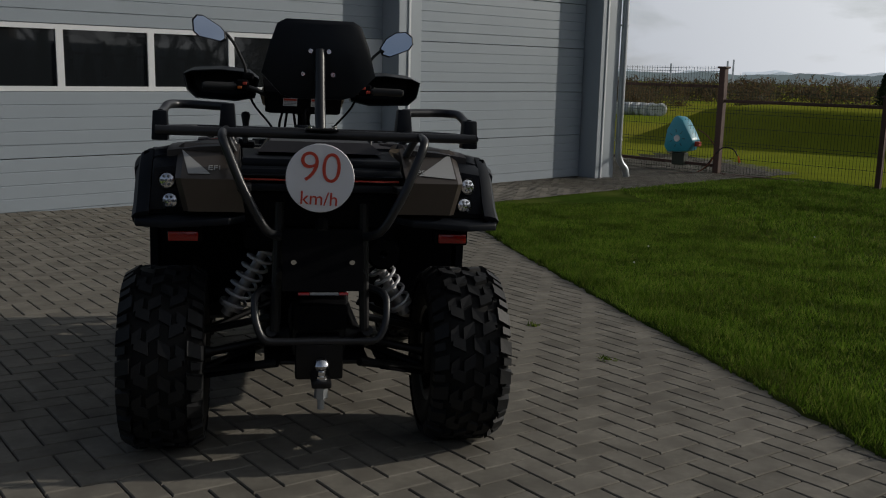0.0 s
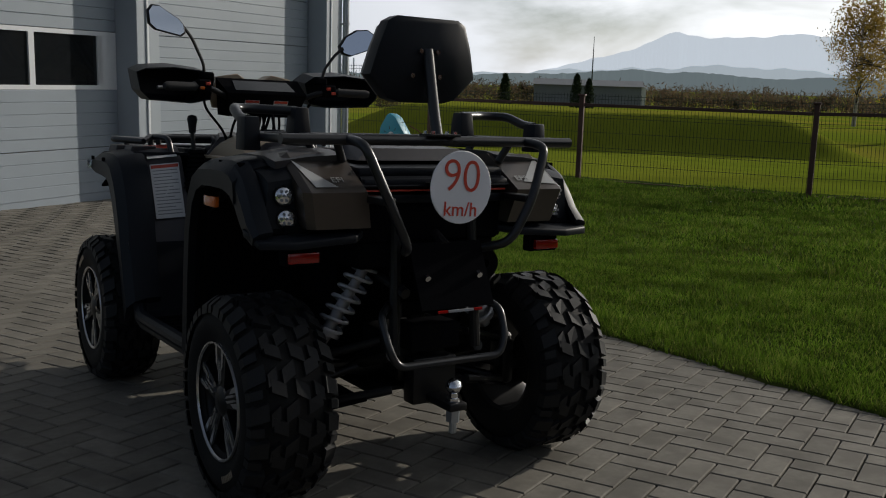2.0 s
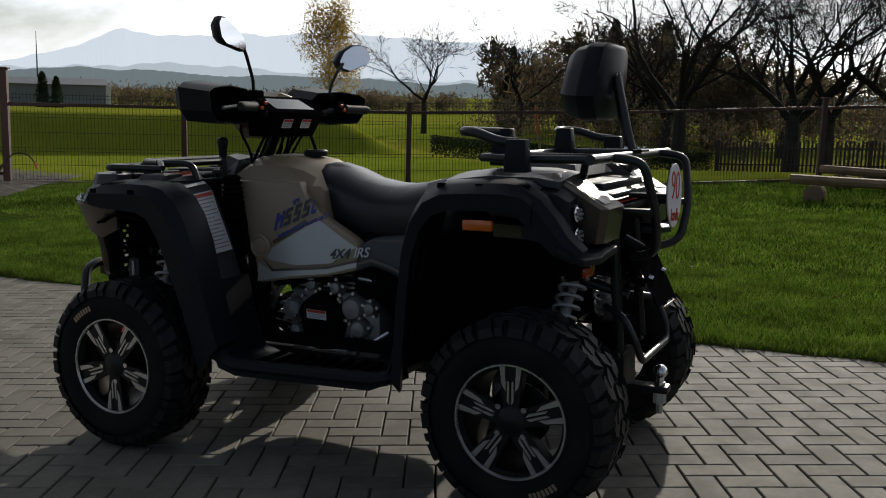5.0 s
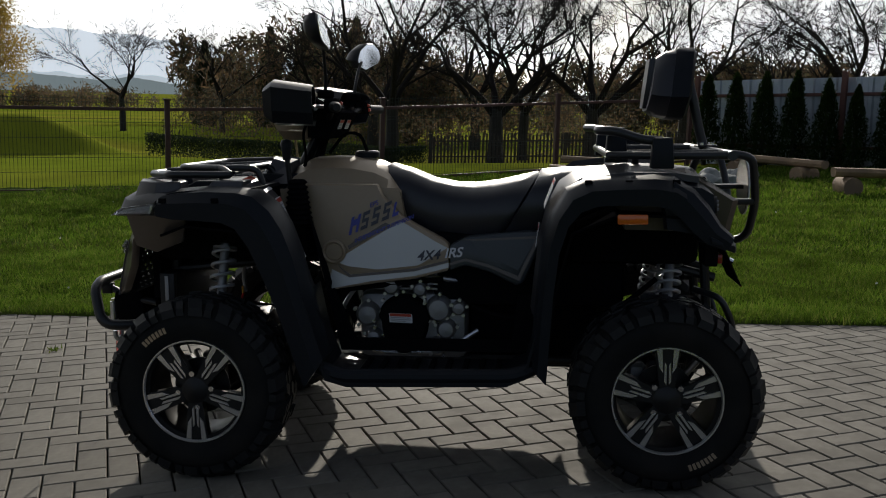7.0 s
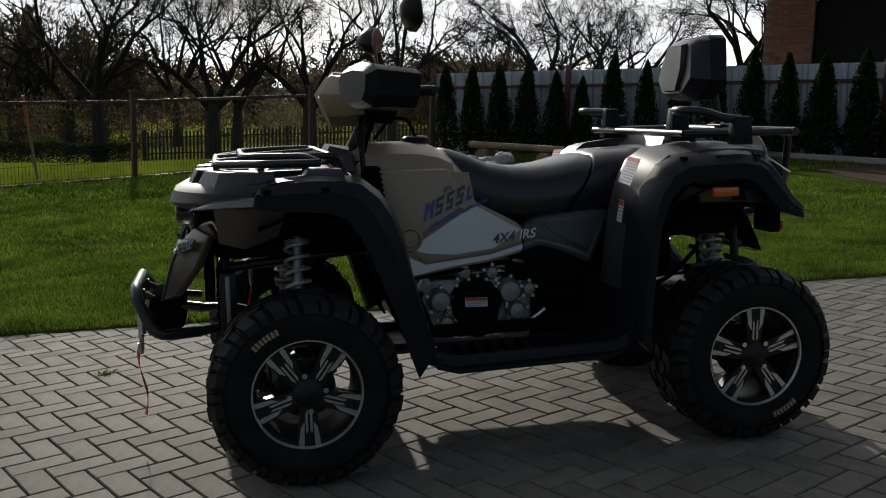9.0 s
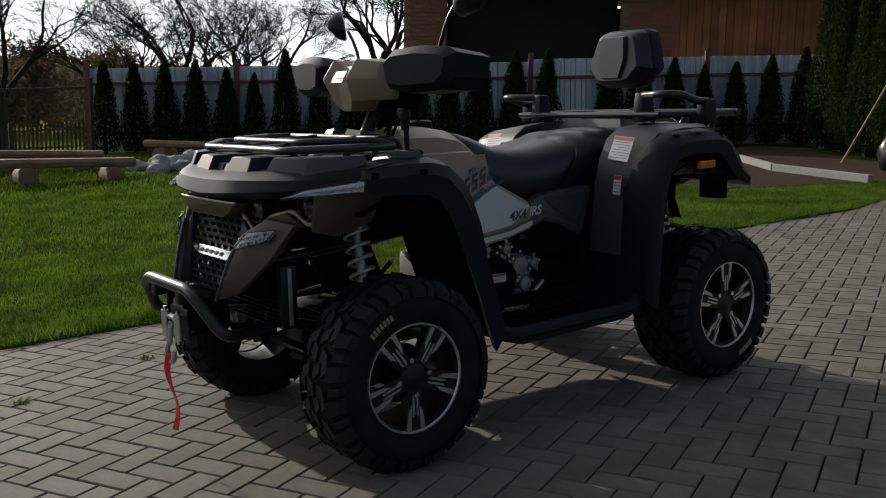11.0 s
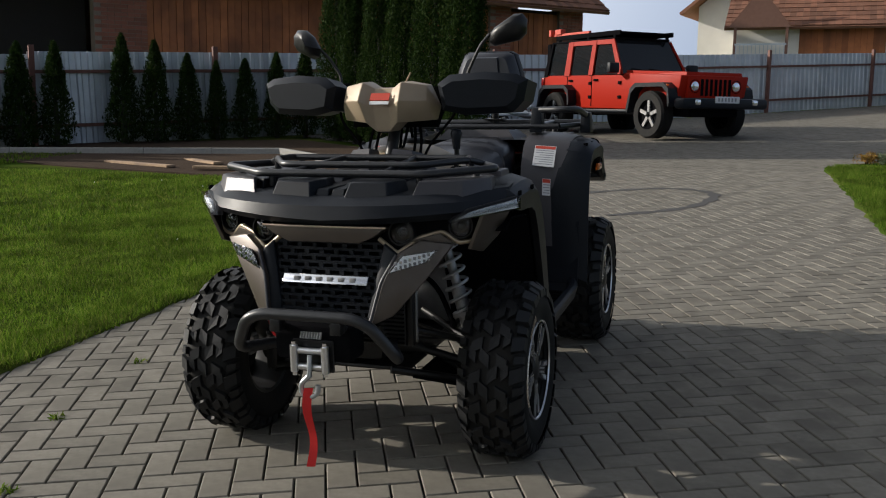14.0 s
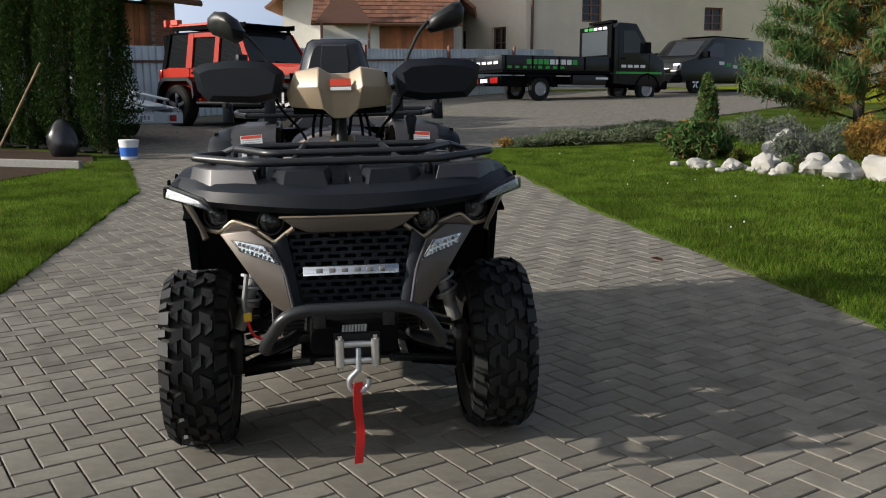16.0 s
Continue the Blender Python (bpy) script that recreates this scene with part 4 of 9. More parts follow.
            part("drive_shaft", sharp(tube(bmesh.new(), [(s * 0.08, y, 0.36), (s * 0.15, y, 0.35), (s * 0.19, y, 0.34), (s * 0.33, y, 0.31), (s * 0.42, y, 0.30)], [0.04, 0.035, 0.014, 0.014, 0.038], 12)), M_FRAME, Q)
            bx("hub_carrier", (min(s * 0.36, s * 0.41), max(s * 0.36, s * 0.41), y - 0.040, y + 0.040, 0.23, 0.38), M_FRAME, 0.015)
            part("brake_caliper", sharp(box(bmesh.new(), min(s * 0.42, s * 0.47), max(s * 0.42, s * 0.47), y + 0.05, y + 0.11, 0.30, 0.38, 0.012)), M_CAST, Q)
        part("tie_rod", bar([(s * 0.08, 0.60, 0.40), (s * 0.36, 0.66, 0.33)], 0.009, 0.1), M_CHROME, Q)

    # footwells
    for s in (-1, 1):
        prof = [(0.40, 0.60), (0.37, 0.45), (0.33, 0.345), (0.26, 0.325), (-0.25, 0.335), (-0.31, 0.36), (-0.34, 0.47), (-0.35, 0.62)]
        bm = bmesh.new()
        rings = []
        for y, z in prof:
            rings.append([(s * 0.26, y, z), (s * 0.50, y, z), (s * 0.535, y, z + 0.012), (s * 0.535, y, z - 0.022), (s * 0.26, y, z - 0.022)])
        loft(bm, rings)
        part("footwell", sharp(bm, 30), M_PLASTIC, Q, "black plastic footwell")
        part("side_rail", bar([(s * 0.50, 0.36, 0.36), (s * 0.52, 0.28, 0.335), (s * 0.52, -0.28, 0.345), (s * 0.50, -0.36, 0.38)], 0.024, 0.05), M_PLASTIC, Q)
        for k in range(9):
            y = 0.22 - k * 0.055
            bx("foot_tread", (min(s * 0.30, s * 0.49), max(s * 0.30, s * 0.49), y - 0.009, y + 0.009, 0.332, 0.345), M_DEEP, 0.003)
        for y in (0.15, 0.09, -0.20):
            part("bracket", poly([(s * 0.42, y + 0.016, 0.315), (s * 0.42, y - 0.016, 0.315), (s * 0.42, y - 0.010, 0.292), (s * 0.42, y + 0.010, 0.292)], 0.05, (s, 0, 0)), M_FRAME, Q)
        # inner arch liners
        for prof in ([(0.86, 0.79), (0.78, 0.82), (0.58, 0.80), (0.48, 0.66), (0.42, 0.48), (0.37, 0.36)], [(-0.37, 0.40), (-0.40, 0.62), (-0.45, 0.80), (-0.60, 0.86), (-0.80, 0.85), (-0.90, 0.78)]):
            part("arch_liner", sharp(band(bmesh.new(), prof, s * 0.18, s * 0.52, 0.008), 40), M_DEEP, Q)
        part("leg_shield", poly([(s * 0.27, 0.44, 0.86), (s * 0.27, 0.33, 0.36), (s * 0.27, -0.33, 0.36), (s * 0.27, -0.38, 0.56), (s * 0.27, -0.28, 0.56), (s * 0.26, -0.26, 0.40), (s * 0.26, 0.28, 0.40), (s * 0.26, 0.36, 0.60)], 0.012, (-s, 0, 0)), M_DEEP, Q)

    # front wheel arches
    f_out = [(0.865, 0.900), (0.850, 0.922), (0.80, 0.935), (0.70, 0.942), (0.60, 0.940), (0.54, 0.928), (0.485, 0.885), (0.445, 0.825), (0.412, 0.735), (0.388, 0.620), (0.355, 0.500), (0.325, 0.400)]
    f_in = [(0.855, 0.852), (0.845, 0.850), (0.80, 0.842), (0.72, 0.838), (0.645, 0.832), (0.600, 0.812), (0.560, 0.755), (0.530, 0.690), (0.497, 0.610), (0.460, 0.515), (0.425, 0.400), (0.392, 0.305)]
    r_out = [(-0.325, 0.385), (-0.335, 0.52), (-0.345, 0.63), (-0.362, 0.77), (-0.388, 0.86), (-0.432, 0.935), (-0.492, 0.968), (-0.60, 0.975), (-0.70, 0.978), (-0.76, 0.972), (-0.79, 0.955)]
    r_in = [(-0.375, 0.33), (-0.385, 0.47), (-0.395, 0.60), (-0.412, 0.735), (-0.440, 0.822), (-0.480, 0.868), (-0.53, 0.885), (-0.60, 0.888), (-0.70, 0.886), (-0.755, 0.872), (-0.785, 0.850)]
    for s in (-1, 1):
        fender(Q, s, f_out, f_in, 0.435, 0.478, 0.560, "front_fender")
        fender(Q, s, r_out, r_in, 0.36, 0.475, 0.572, "rear_fender")
        # graphite inner bands over the arches
        top = [(0.70, 0.956), (0.63, 0.962), (0.585, 0.950), (0.535, 0.900), (0.500, 0.838), (0.463, 0.745), (0.425, 0.620), (0.375, 0.480)]
        b = part("fender_panel", sharp(band(bmesh.new(), top, s * 0.285, s * 0.455, 0.02, 0.0, 0.016), 35), M_LILAC, Q, "graphite grey fender panel")
        rear = [(-0.322, 0.52), (-0.334, 0.64), (-0.352, 0.78), (-0.375, 0.87), (-0.415, 0.945), (-0.475, 0.985), (-0.62, 1.002), (-0.76, 1.000), (-0.84, 0.988)]
        part("fender_panel", sharp(band(bmesh.new(), rear, s * 0.27, s * 0.470, 0.02, 0.0, 0.020), 35), M_LILAC, Q, "graphite grey fender panel")
        for y in (0.83, 0.66):
            bx("fixing_slot", (min(s * 0.555, s * 0.563), max(s * 0.555, s * 0.563), y - 0.012, y + 0.012, 0.895, 0.91), M_DEEP, 0.002)
        for y in (-0.50, -0.62, -0.76):
            bx("fixing_slot", (min(s * 0.528, s * 0.545), max(s * 0.528, s * 0.545), y - 0.011, y + 0.011, 0.948, 0.962), M_DEEP, 0.002)
        # side reflector and type label at the back
        bx("side_reflector", (min(s * 0.566, s * 0.582), max(s * 0.566, s * 0.582), -0.675, -0.585, 0.832, 0.862), M_ORANGE, 0.004, "orange side reflector")
        bx("rear_reflector", (min(s * 0.372, s * 0.462), max(s * 0.372, s * 0.462), -0.915, -0.90, 0.698, 0.728), M_LENSRED, 0.004, "red rear reflector")
        bx("reflector_bracket", (min(s * 0.36, s * 0.47), max(s * 0.36, s * 0.47), -0.90, -0.86, 0.69, 0.80), M_DEEP, 0.006)
        for z, yy, xx in ((0.880, -0.885, 0.466), (0.818, -0.885, 0.458)):
            tail_lamp(Q, (s * xx, yy, z), (s * 0.22, -1, 0.05), 0.0255)
        fender(Q, s, [(-0.755, 0.968), (-0.815, 0.935), (-0.860, 0.885), (-0.895, 0.830), (-0.935, 0.790)], [(-0.735, 0.876), (-0.775, 0.846), (-0.810, 0.806), (-0.850, 0.772), (-0.905, 0.752)], 0.515, 0.528, 0.566, "tail_sweep")
        # black rear lip
        lip = [(s * 0.20, -0.86, 0.785), (s * 0.28, -0.955, 0.775), (s * 0.46, -0.955, 0.762), (s * 0.555, -0.935, 0.765), (s * 0.572, -0.86, 0.795), (s * 0.45, -0.83, 0.79)]
        part("rear_lip", poly(lip, 0.022, (0, 0, -1), 0.005), M_PLASTIC, Q)
        part("lamp_housing", sharp(loft(bmesh.new(), [[(s * 0.40, -0.70, 0.97), (s * 0.51, -0.72, 0.955), (s * 0.51, -0.74, 0.81), (s * 0.40, -0.74, 0.80)], [(s * 0.40, -0.83, 0.965), (s * 0.51, -0.84, 0.935), (s * 0.525, -0.86, 0.79), (s * 0.40, -0.87, 0.78)], [(s * 0.40, -0.875, 0.93), (s * 0.505, -0.875, 0.915), (s * 0.52, -0.885, 0.785), (s * 0.40, -0.885, 0.78)]]), 30), M_PLASTIC, Q)
        # bronze side boxes
        sec = []
        for x, sh in ((0.255, 0.0), (0.42, 0.0), (0.438, 0.02)):
            sec.append([(s * x, -0.56 - sh, 0.978 - sh * 0.5), (s * x, -0.80, 0.992 - sh * 0.6), (s * (x + 0.0), -0.965 + sh, 0.892), (s * (x - 0.022), -0.945 + sh, 0.792), (s * (x - 0.01), -0.62, 0.80)])
        box_ = part("side_box", sharp(loft(bmesh.new(), sec), 25), M_BROWN, Q, "bronze painted tail box")
        def on_box(x, v, lift=0.002):
            """A place on the sloping upper face."""
            p = Vector((s * x, -0.80, 0.992)).lerp(Vector((s * x, -0.965, 0.892)), v)
            return p + Vector((0, -0.52, 0.85)) * lift
        part("decal", poly([on_box(0.425 if s < 0 else 0.30, 0.22), on_box(0.40, 0.88), on_box(0.335, 0.88)] if s < 0 else [on_box(0.415, 0.15), on_box(0.415, 0.88), on_box(0.30, 0.80)], 0.0008, (0, -0.52, 0.85)), M_SILVER, box_)
        m = Matrix.Translation(on_box(0.325 if s < 0 else 0.30, 0.72, 0.0032)) @ pose(0, 0, 0, 32, 0, 0)
        text("lettering", "EFI" if s < 0 else "EPS", 0.032, m, M_SILVER, box_, 0.0006)

    bx("serial_label", (-0.548, -0.542, -0.735, -0.645, 0.918, 0.938), M_STICK, 0.001, "small white label")
    # tail centre: ribbed cover with a red line
    bm = bmesh.new()
    loft(bm, [[(x, y, z) for x, y, z in ((-w, -0.58, 0.97), (w, -0.58, 0.97), (w * 0.98, yb, zt), (w, yb - 0.03, zb), (-w, yb - 0.03, zb), (-w * 0.98, yb, zt))] for w, yb, zt, zb in ((0.245, -0.86, 0.955, 0.93), (0.25, -0.90, 0.93, 0.905))])
    part("tail_cover", sharp(bm, 30), M_PLASTIC, Q)
    for z, y0 in ((0.945, -0.895), (0.915, -0.925), (0.870, -0.915)):
        bx("tail_rib", (-0.245, 0.245, -0.80, y0, z - 0.016, z + 0.010), M_PLASTIC, 0.007)
    bx("tail_stripe", (-0.24, 0.24, -0.80, -0.922, 0.889, 0.894), M_SIGNRED, 0.001, "thin red stripe")
    bx("tail_panel", (-0.25, 0.25, -0.70, -0.90, 0.74, 0.862), M_DEEP, 0.02)
    bm = bmesh.new()
    loft(bm, [[(-0.19, -0.58, 0.97), (0.19, -0.58, 0.97), (0.20, -0.80, 0.97), (-0.20, -0.80, 0.97)], [(-0.15, -0.62, 1.015), (0.15, -0.62, 1.015), (0.16, -0.78, 1.005), (-0.16, -0.78, 1.005)]])
    part("tail_hump", sharp(bm, 25), M_LILAC, Q)

    # speed sign
    sign = part("speed_sign", sharp(lathe(bmesh.new(), [(0.0, 0.0005), (0.0, 0.099), (-0.003, 0.101), (-0.005, 0.099), (-0.005, 0.0005)], (-0.016, -1.058, 0.909), 48, "y"), 40), M_DISC, Q, "round white speed sign in red print")
    text("lettering", "90", 0.128, pose(-0.016, -1.0642, 0.936, 90, 3, 0), M_SIGNRED, sign, 0.0006, -0.0015)
    text("lettering", "km/h", 0.056, pose(-0.019, -1.0642, 0.847, 90, 3, 0), M_SIGNRED, sign, 0.0006, 0.0002)
    part("sign_back", sharp(lathe(bmesh.new(), [(0.0, 0.0005), (0.0, 0.0995), (0.002, 0.0995), (0.002, 0.0005)], (-0.016, -1.0575, 0.909), 40, "y"), 40), M_FRAME, sign, "dark back of the sign")
    bx("sign_bracket", (-0.05, 0.02, -1.055, -0.92, 0.90, 0.915), M_FRAME, 0.003)

    # rear rack
    rk = 0.0125
    def rail(name, pts, r=rk, radius=0.03, parent=None, material=M_TUBE, steps=4):
        return part(name, bar(pts, r, radius, 12, steps=steps), material, parent or Q)
    z = 1.032
    rail("rack_bar", [(-0.495, -0.93, z), (0.475, -0.93, z)], 0.015)
    rail("rack_bar", [(-0.40, -0.57, z), (0.40, -0.57, z)])
    for s in (-1, 1):
        rail("rack_bar", [(s * 0.40, -0.57, z), (s * 0.47, -0.72, z), (s * 0.475, -0.925, z)], rk, 0.05)
        rail("rack_hoop", [(s * 0.30, -0.57, z), (s * 0.30, -0.96, z), (s * 0.300, -1.030, z - 0.012), (s * 0.238, -1.056, 0.870), (s * 0.172, -1.045, 0.745), (s * 0.13, -0.96, 0.722)], 0.0135, 0.045)
        bx("rack_clamp", (min(s * 0.215, s * 0.255), max(s * 0.215, s * 0.255), -1.05, -0.93, 0.862, 0.882), M_FRAME, 0.004)
        rail("rack_leg", [(s * 0.30, -0.66, z), (s * 0.27, -0.66, 0.98)], 0.012)
        rail("rack_leg", [(s * 0.30, -0.86, z), (s * 0.27, -0.84, 0.97)], 0.012)
        # grab handle
        g = new("grab_handle")
        g.parent = Q
        def block(x0, x1, y0, y1, z0, z1, tp):
            bm = bmesh.new()
            cx, cy = (x0 + x1) / 2, (y0 + y1) / 2
            lo = [(x0, y0, z0), (x1, y0, z0), (x1, y1, z0), (x0, y1, z0)]
            hi = [(cx + (px - cx) * tp, cy + (py - cy) * tp, z1) for px, py, _ in lo]
            loft(bm, [lo, hi])
            bmesh.ops.bevel(bm, geom=bm.edges[:], offset=0.005, segments=2, profile=0.5, affect="EDGES", clamp_overlap=True)
            return sharp(bm, 30)
        part("foot_block", block(min(s * 0.475, s * 0.525), max(s * 0.475, s * 0.525), -0.755, -0.685, 0.995, 1.088, 0.85), M_PLASTIC, g)
        part("foot_block", block(min(s * 0.265, s * 0.325), max(s * 0.265, s * 0.325), -0.635, -0.560, 1.005, 1.118, 0.72), M_PLASTIC, g)
        part("grip_bar", bar([(s * 0.500, -0.72, 1.078), (s * 0.500, -0.66, 1.082), (s * 0.490, -0.585, 1.108), (s * 0.465, -0.535, 1.110), (s * 0.41, -0.530, 1.110), (s * 0.295, -0.590, 1.106)], 0.0145, 0.04, 12), M_TUBE, g)

    # backrest
    br = new("backrest")
    br.parent = Q
    rail("post", [(-0.008, -0.925, 1.03), (-0.010, -0.905, 1.10), (-0.012, -0.862, 1.29)], 0.0165, 0.03, br)
    part("foot_plate", sharp(box(bmesh.new(), -0.055, 0.045, -0.965, -0.895, 1.044, 1.052, 0.002)), M_FRAME, br)
    for px in (-0.042, 0.032):
        for py in (-0.95, -0.91):
            part("bolt", sharp(tube(bmesh.new(), [(px, py, 1.05), (px, py, 1.06)], 0.007, 6)), M_CHROME, br)
    back = [(-0.188, 1.215), (-0.165, 1.30), (-0.142, 1.365), (-0.115, 1.380), (0.09, 1.380), (0.116, 1.365), (0.142, 1.30), (0.165, 1.215), (0.10, 1.150), (0.06, 1.140), (-0.085, 1.140), (-0.125, 1.150)]
    def ring(y, k, lift=0.0, shear=0.0):
        cx, cz = -0.012, 1.26
        return [(cx + (x - cx) * k, y + shear * (zz - 1.26), cz + (zz - cz) * k + lift) for x, zz in back]
    part("cushion_shell", sharp(loft(bmesh.new(), [ring(-0.858, 0.90, 0, -0.13), ring(-0.848, 1.0, 0, -0.13), ring(-0.800, 1.0, 0, -0.13), ring(-0.790, 0.97, 0, -0.13)]), 40), M_PLASTIC, br, "black backrest shell")
    part("cushion", sharp(loft(bmesh.new(), [ring(-0.792, 0.96, 0, -0.13), ring(-0.755, 0.90, 0, -0.13), ring(-0.728, 0.74, 0, -0.12)]), 35), M_SEAT, br, "black vinyl cushion")
    cpan = [(-0.075, 1.355), (0.05, 1.355), (0.062, 1.26), (0.04, 1.175), (-0.065, 1.175), (-0.087, 1.26)]
    part("cushion_centre", sharp(loft(bmesh.new(), [[(x, -0.745 - 0.13 * (zz - 1.26), zz) for x, zz in cpan], [(x * 0.9 - 0.001, -0.712 - 0.12 * (zz - 1.26), 1.26 + (zz - 1.26) * 0.92) for x, zz in cpan]]), 30), M_SEAT, br)
    for px, pz in ((-0.040, 1.285), (0.016, 1.285), (-0.062, 1.215), (0.030, 1.215)):
        part("bolt", sharp(tube(bmesh.new(), [(px, -0.858 - 0.13 * (pz - 1.26), pz), (px, -0.872 - 0.13 * (pz - 1.26), pz)], 0.0075, 6)), M_CHROME, br)

    # number plate carrier, lower guard, tow ball
    plate_pts = [(-0.122, -0.965, 0.742), (0.122, -0.965, 0.742), (0.122, -1.045, 0.568), (-0.122, -1.045, 0.568)]
    pl = part("plate_carrier", poly(plate_pts, 0.008, (0, 0.9, 0.42)), M_DEEP, Q, "black plate carrier")
    for sx in (-1, 1):
        part("bolt", sharp(tube(bmesh.new(), [(sx * 0.088, -1.005, 0.657), (sx * 0.088, -1.018, 0.651)], 0.009, 8)), M_CHROME, pl)
    for x0, x1, m_ in ((-0.075, -0.042, M_LENSRED), (-0.04, 0.045, M_INK), (0.047, 0.075, M_LENSRED)):
        part("dealer_strip", poly([(x0, -1.0505, 0.565), (x1, -1.0505, 0.565), (x1, -1.0517, 0.559), (x0, -1.0517, 0.559)], 0.003, (0, -0.9, -0.42)), m_, pl, "plain bar of a dealer strip")
    part("plate_arm", bar([(0, -0.9, 0.76), (0, -0.96, 0.73)], 0.02, 0.02), M_FRAME, Q)
    rail("lower_guard", [(-0.13, -0.88, 0.56), (-0.205, -0.96, 0.545), (-0.20, -1.0, 0.46), (-0.175, -1.01, 0.405), (0.175, -1.01, 0.405), (0.20, -1.0, 0.46), (0.205, -0.96, 0.545), (0.13, -0.88, 0.56)], 0.0115, 0.035)
    bx("tow_bar", (-0.03, 0.03, -1.06, -0.80, 0.268, 0.292), M_FRAME, 0.006)
    bx("tow_bracket", (-0.075, 0.075, -0.93, -0.87, 0.26, 0.40), M_FRAME, 0.008)
    ball = part("tow_ball", sharp(lathe(bmesh.new(), [(0.0, 0.018), (0.012, 0.018), (0.014, 0.013), (0.026, 0.013), (0.033, 0.02), (0.046, 0.0255), (0.060, 0.021), (0.068, 0.010), (0.070, 0.0005)], (0, -1.03, 0.290), 24, "z"), 40), M_CHROME, Q, "chrome tow ball")
    part("nut", sharp(tube(bmesh.new(), [(0, -1.03, 0.232), (0, -1.03, 0.268)], 0.021, 6)), M_ZINC, ball)
    part("stud", sharp(tube(bmesh.new(), [(0, -1.03, 0.198), (0, -1.03, 0.24)], 0.011, 10)), M_ZINC, ball)

    # seat
    def seat_loft(rows, material, name):
        rings = []
        for y, zt, zb, w, lean in rows:
            h = zt - zb
            half = [(0.0, zt), (w * 0.55, zt - 0.004), (w * 0.85, zt - 0.03 * min(1, h / 0.1)), (w, zt - h * 0.38), (w * 1.01, zt - h * 0.75), (w * 0.93, zb)]
            pts = [(-x, z_) for x, z_ in half[::-1]] + half[1:]
            rings.append([(x, y + lean * (zt - z_), z_) for x, z_ in pts])
        return part(name, sharp(loft(bmesh.new(), rings), 50), material, Q, "black vinyl seat")
    seat_loft([(0.238, 0.940, 0.87, 0.075, 0.0), (0.220, 0.976, 0.845, 0.112, 0.0), (0.180, 0.994, 0.815, 0.134, 0.0), (0.11, 0.974, 0.78, 0.148, 0.0), (0.03, 0.940, 0.752, 0.155, 0.0), (-0.05, 0.924, 0.738, 0.170, 0.0),
               (-0.12, 0.921, 0.748, 0.185, 0.05), (-0.20, 0.930, 0.755, 0.198, 0.25), (-0.28, 0.947, 0.758, 0.207, 0.45), (-0.345, 0.960, 0.760, 0.210, 0.62), (-0.36, 0.950, 0.765, 0.19, 0.62)], M_SEAT, "front_seat")
    seat_loft([(-0.345, 0.952, 0.758, 0.19, 0.62), (-0.36, 0.968, 0.760, 0.213, 0.62), (-0.43, 0.975, 0.775, 0.218, 0.4), (-0.52, 0.978, 0.80, 0.205, 0.2), (-0.60, 0.985, 0.84, 0.185, 0.0), (-0.625, 0.975, 0.86, 0.16, 0.0)], M_SEAT, "rear_seat")

    # beige body, tank cover and side panels
    tank = [(0.545, 0.930, 0.135), (0.51, 0.988, 0.120), (0.462, 1.014, 0.112), (0.38, 1.018, 0.110), (0.305, 1.016, 0.112), (0.227, 1.002, 0.115), (0.175, 0.978, 0.112), (0.13, 0.93, 0.12)]
    rings = []
    for y, zt, w in tank:
        rings.append([(-w * 1.75, y - 0.02, 0.80), (-w * 1.62, y, 0.915), (-w * 1.35, y, zt - 0.035), (-w * 0.75, y, zt - 0.002), (0, y, zt + 0.004), (w * 0.75, y, zt - 0.002), (w * 1.35, y, zt - 0.035), (w * 1.62, y, 0.915), (w * 1.75, y - 0.02, 0.80)])
    part("tank_cover", sharp(loft(bmesh.new(), rings, closed_ring=True), 28), M_BEIGE, Q, "sand-beige tank cover")
    part("filler_cap", sharp(lathe(bmesh.new(), [(0, 0.045), (0.018, 0.045), (0.024, 0.038), (0.024, 0.0005)], (0.0, 0.275, 1.014), 22, "z"), 40), M_PLASTIC, Q, "black filler cap")
    part("vent_hose", bar([(0.0, 0.275, 1.035), (0.0, 0.30, 1.10), (0.02, 0.36, 1.105), (0.02, 0.42, 1.03)], 0.006, 0.05, 8, steps=6), M_DEEP, Q)
    for s in (-1, 1):
        def sidepanel(name, pts, material, x_top, x_bot, thick, bevel=0.006, label=""):
            zs = [z_ for _, z_ in pts]
            z0, z1 = min(zs), max(zs)
            p3 = [(s * (x_bot + (x_top - x_bot) * (z_ - 0.56) / 0.37), y, z_) for y, z_ in pts]
            return part(name, poly(p3, thick, (-s, 0, 0), bevel), material, Q, label)
        beige = [(0.500, 0.930), (0.462, 0.881), (0.425, 0.785), (0.405, 0.649), (0.378, 0.565), (0.226, 0.589), (0.072, 0.608), (-0.044, 0.636), (-0.045, 0.723), (-0.026, 0.740), (0.11, 0.812), (0.186, 0.890), (0.205, 0.930)]
        sidepanel("side_panel", beige, M_BEIGE, 0.215, 0.262, 0.06, 0.008, "sand-beige side panel with silver decals")
        dark = [(-0.047, 0.722), (-0.047, 0.637), (-0.102, 0.655), (-0.178, 0.635), (-0.276, 0.588), (-0.30, 0.60), (-0.372, 0.765), (-0.32, 0.772), (-0.20, 0.762), (-0.104, 0.750)]
        sidepanel("rear_side_panel", dark, M_SLATE, 0.215, 0.262, 0.06, 0.008, "slate side panel with bronze lines")
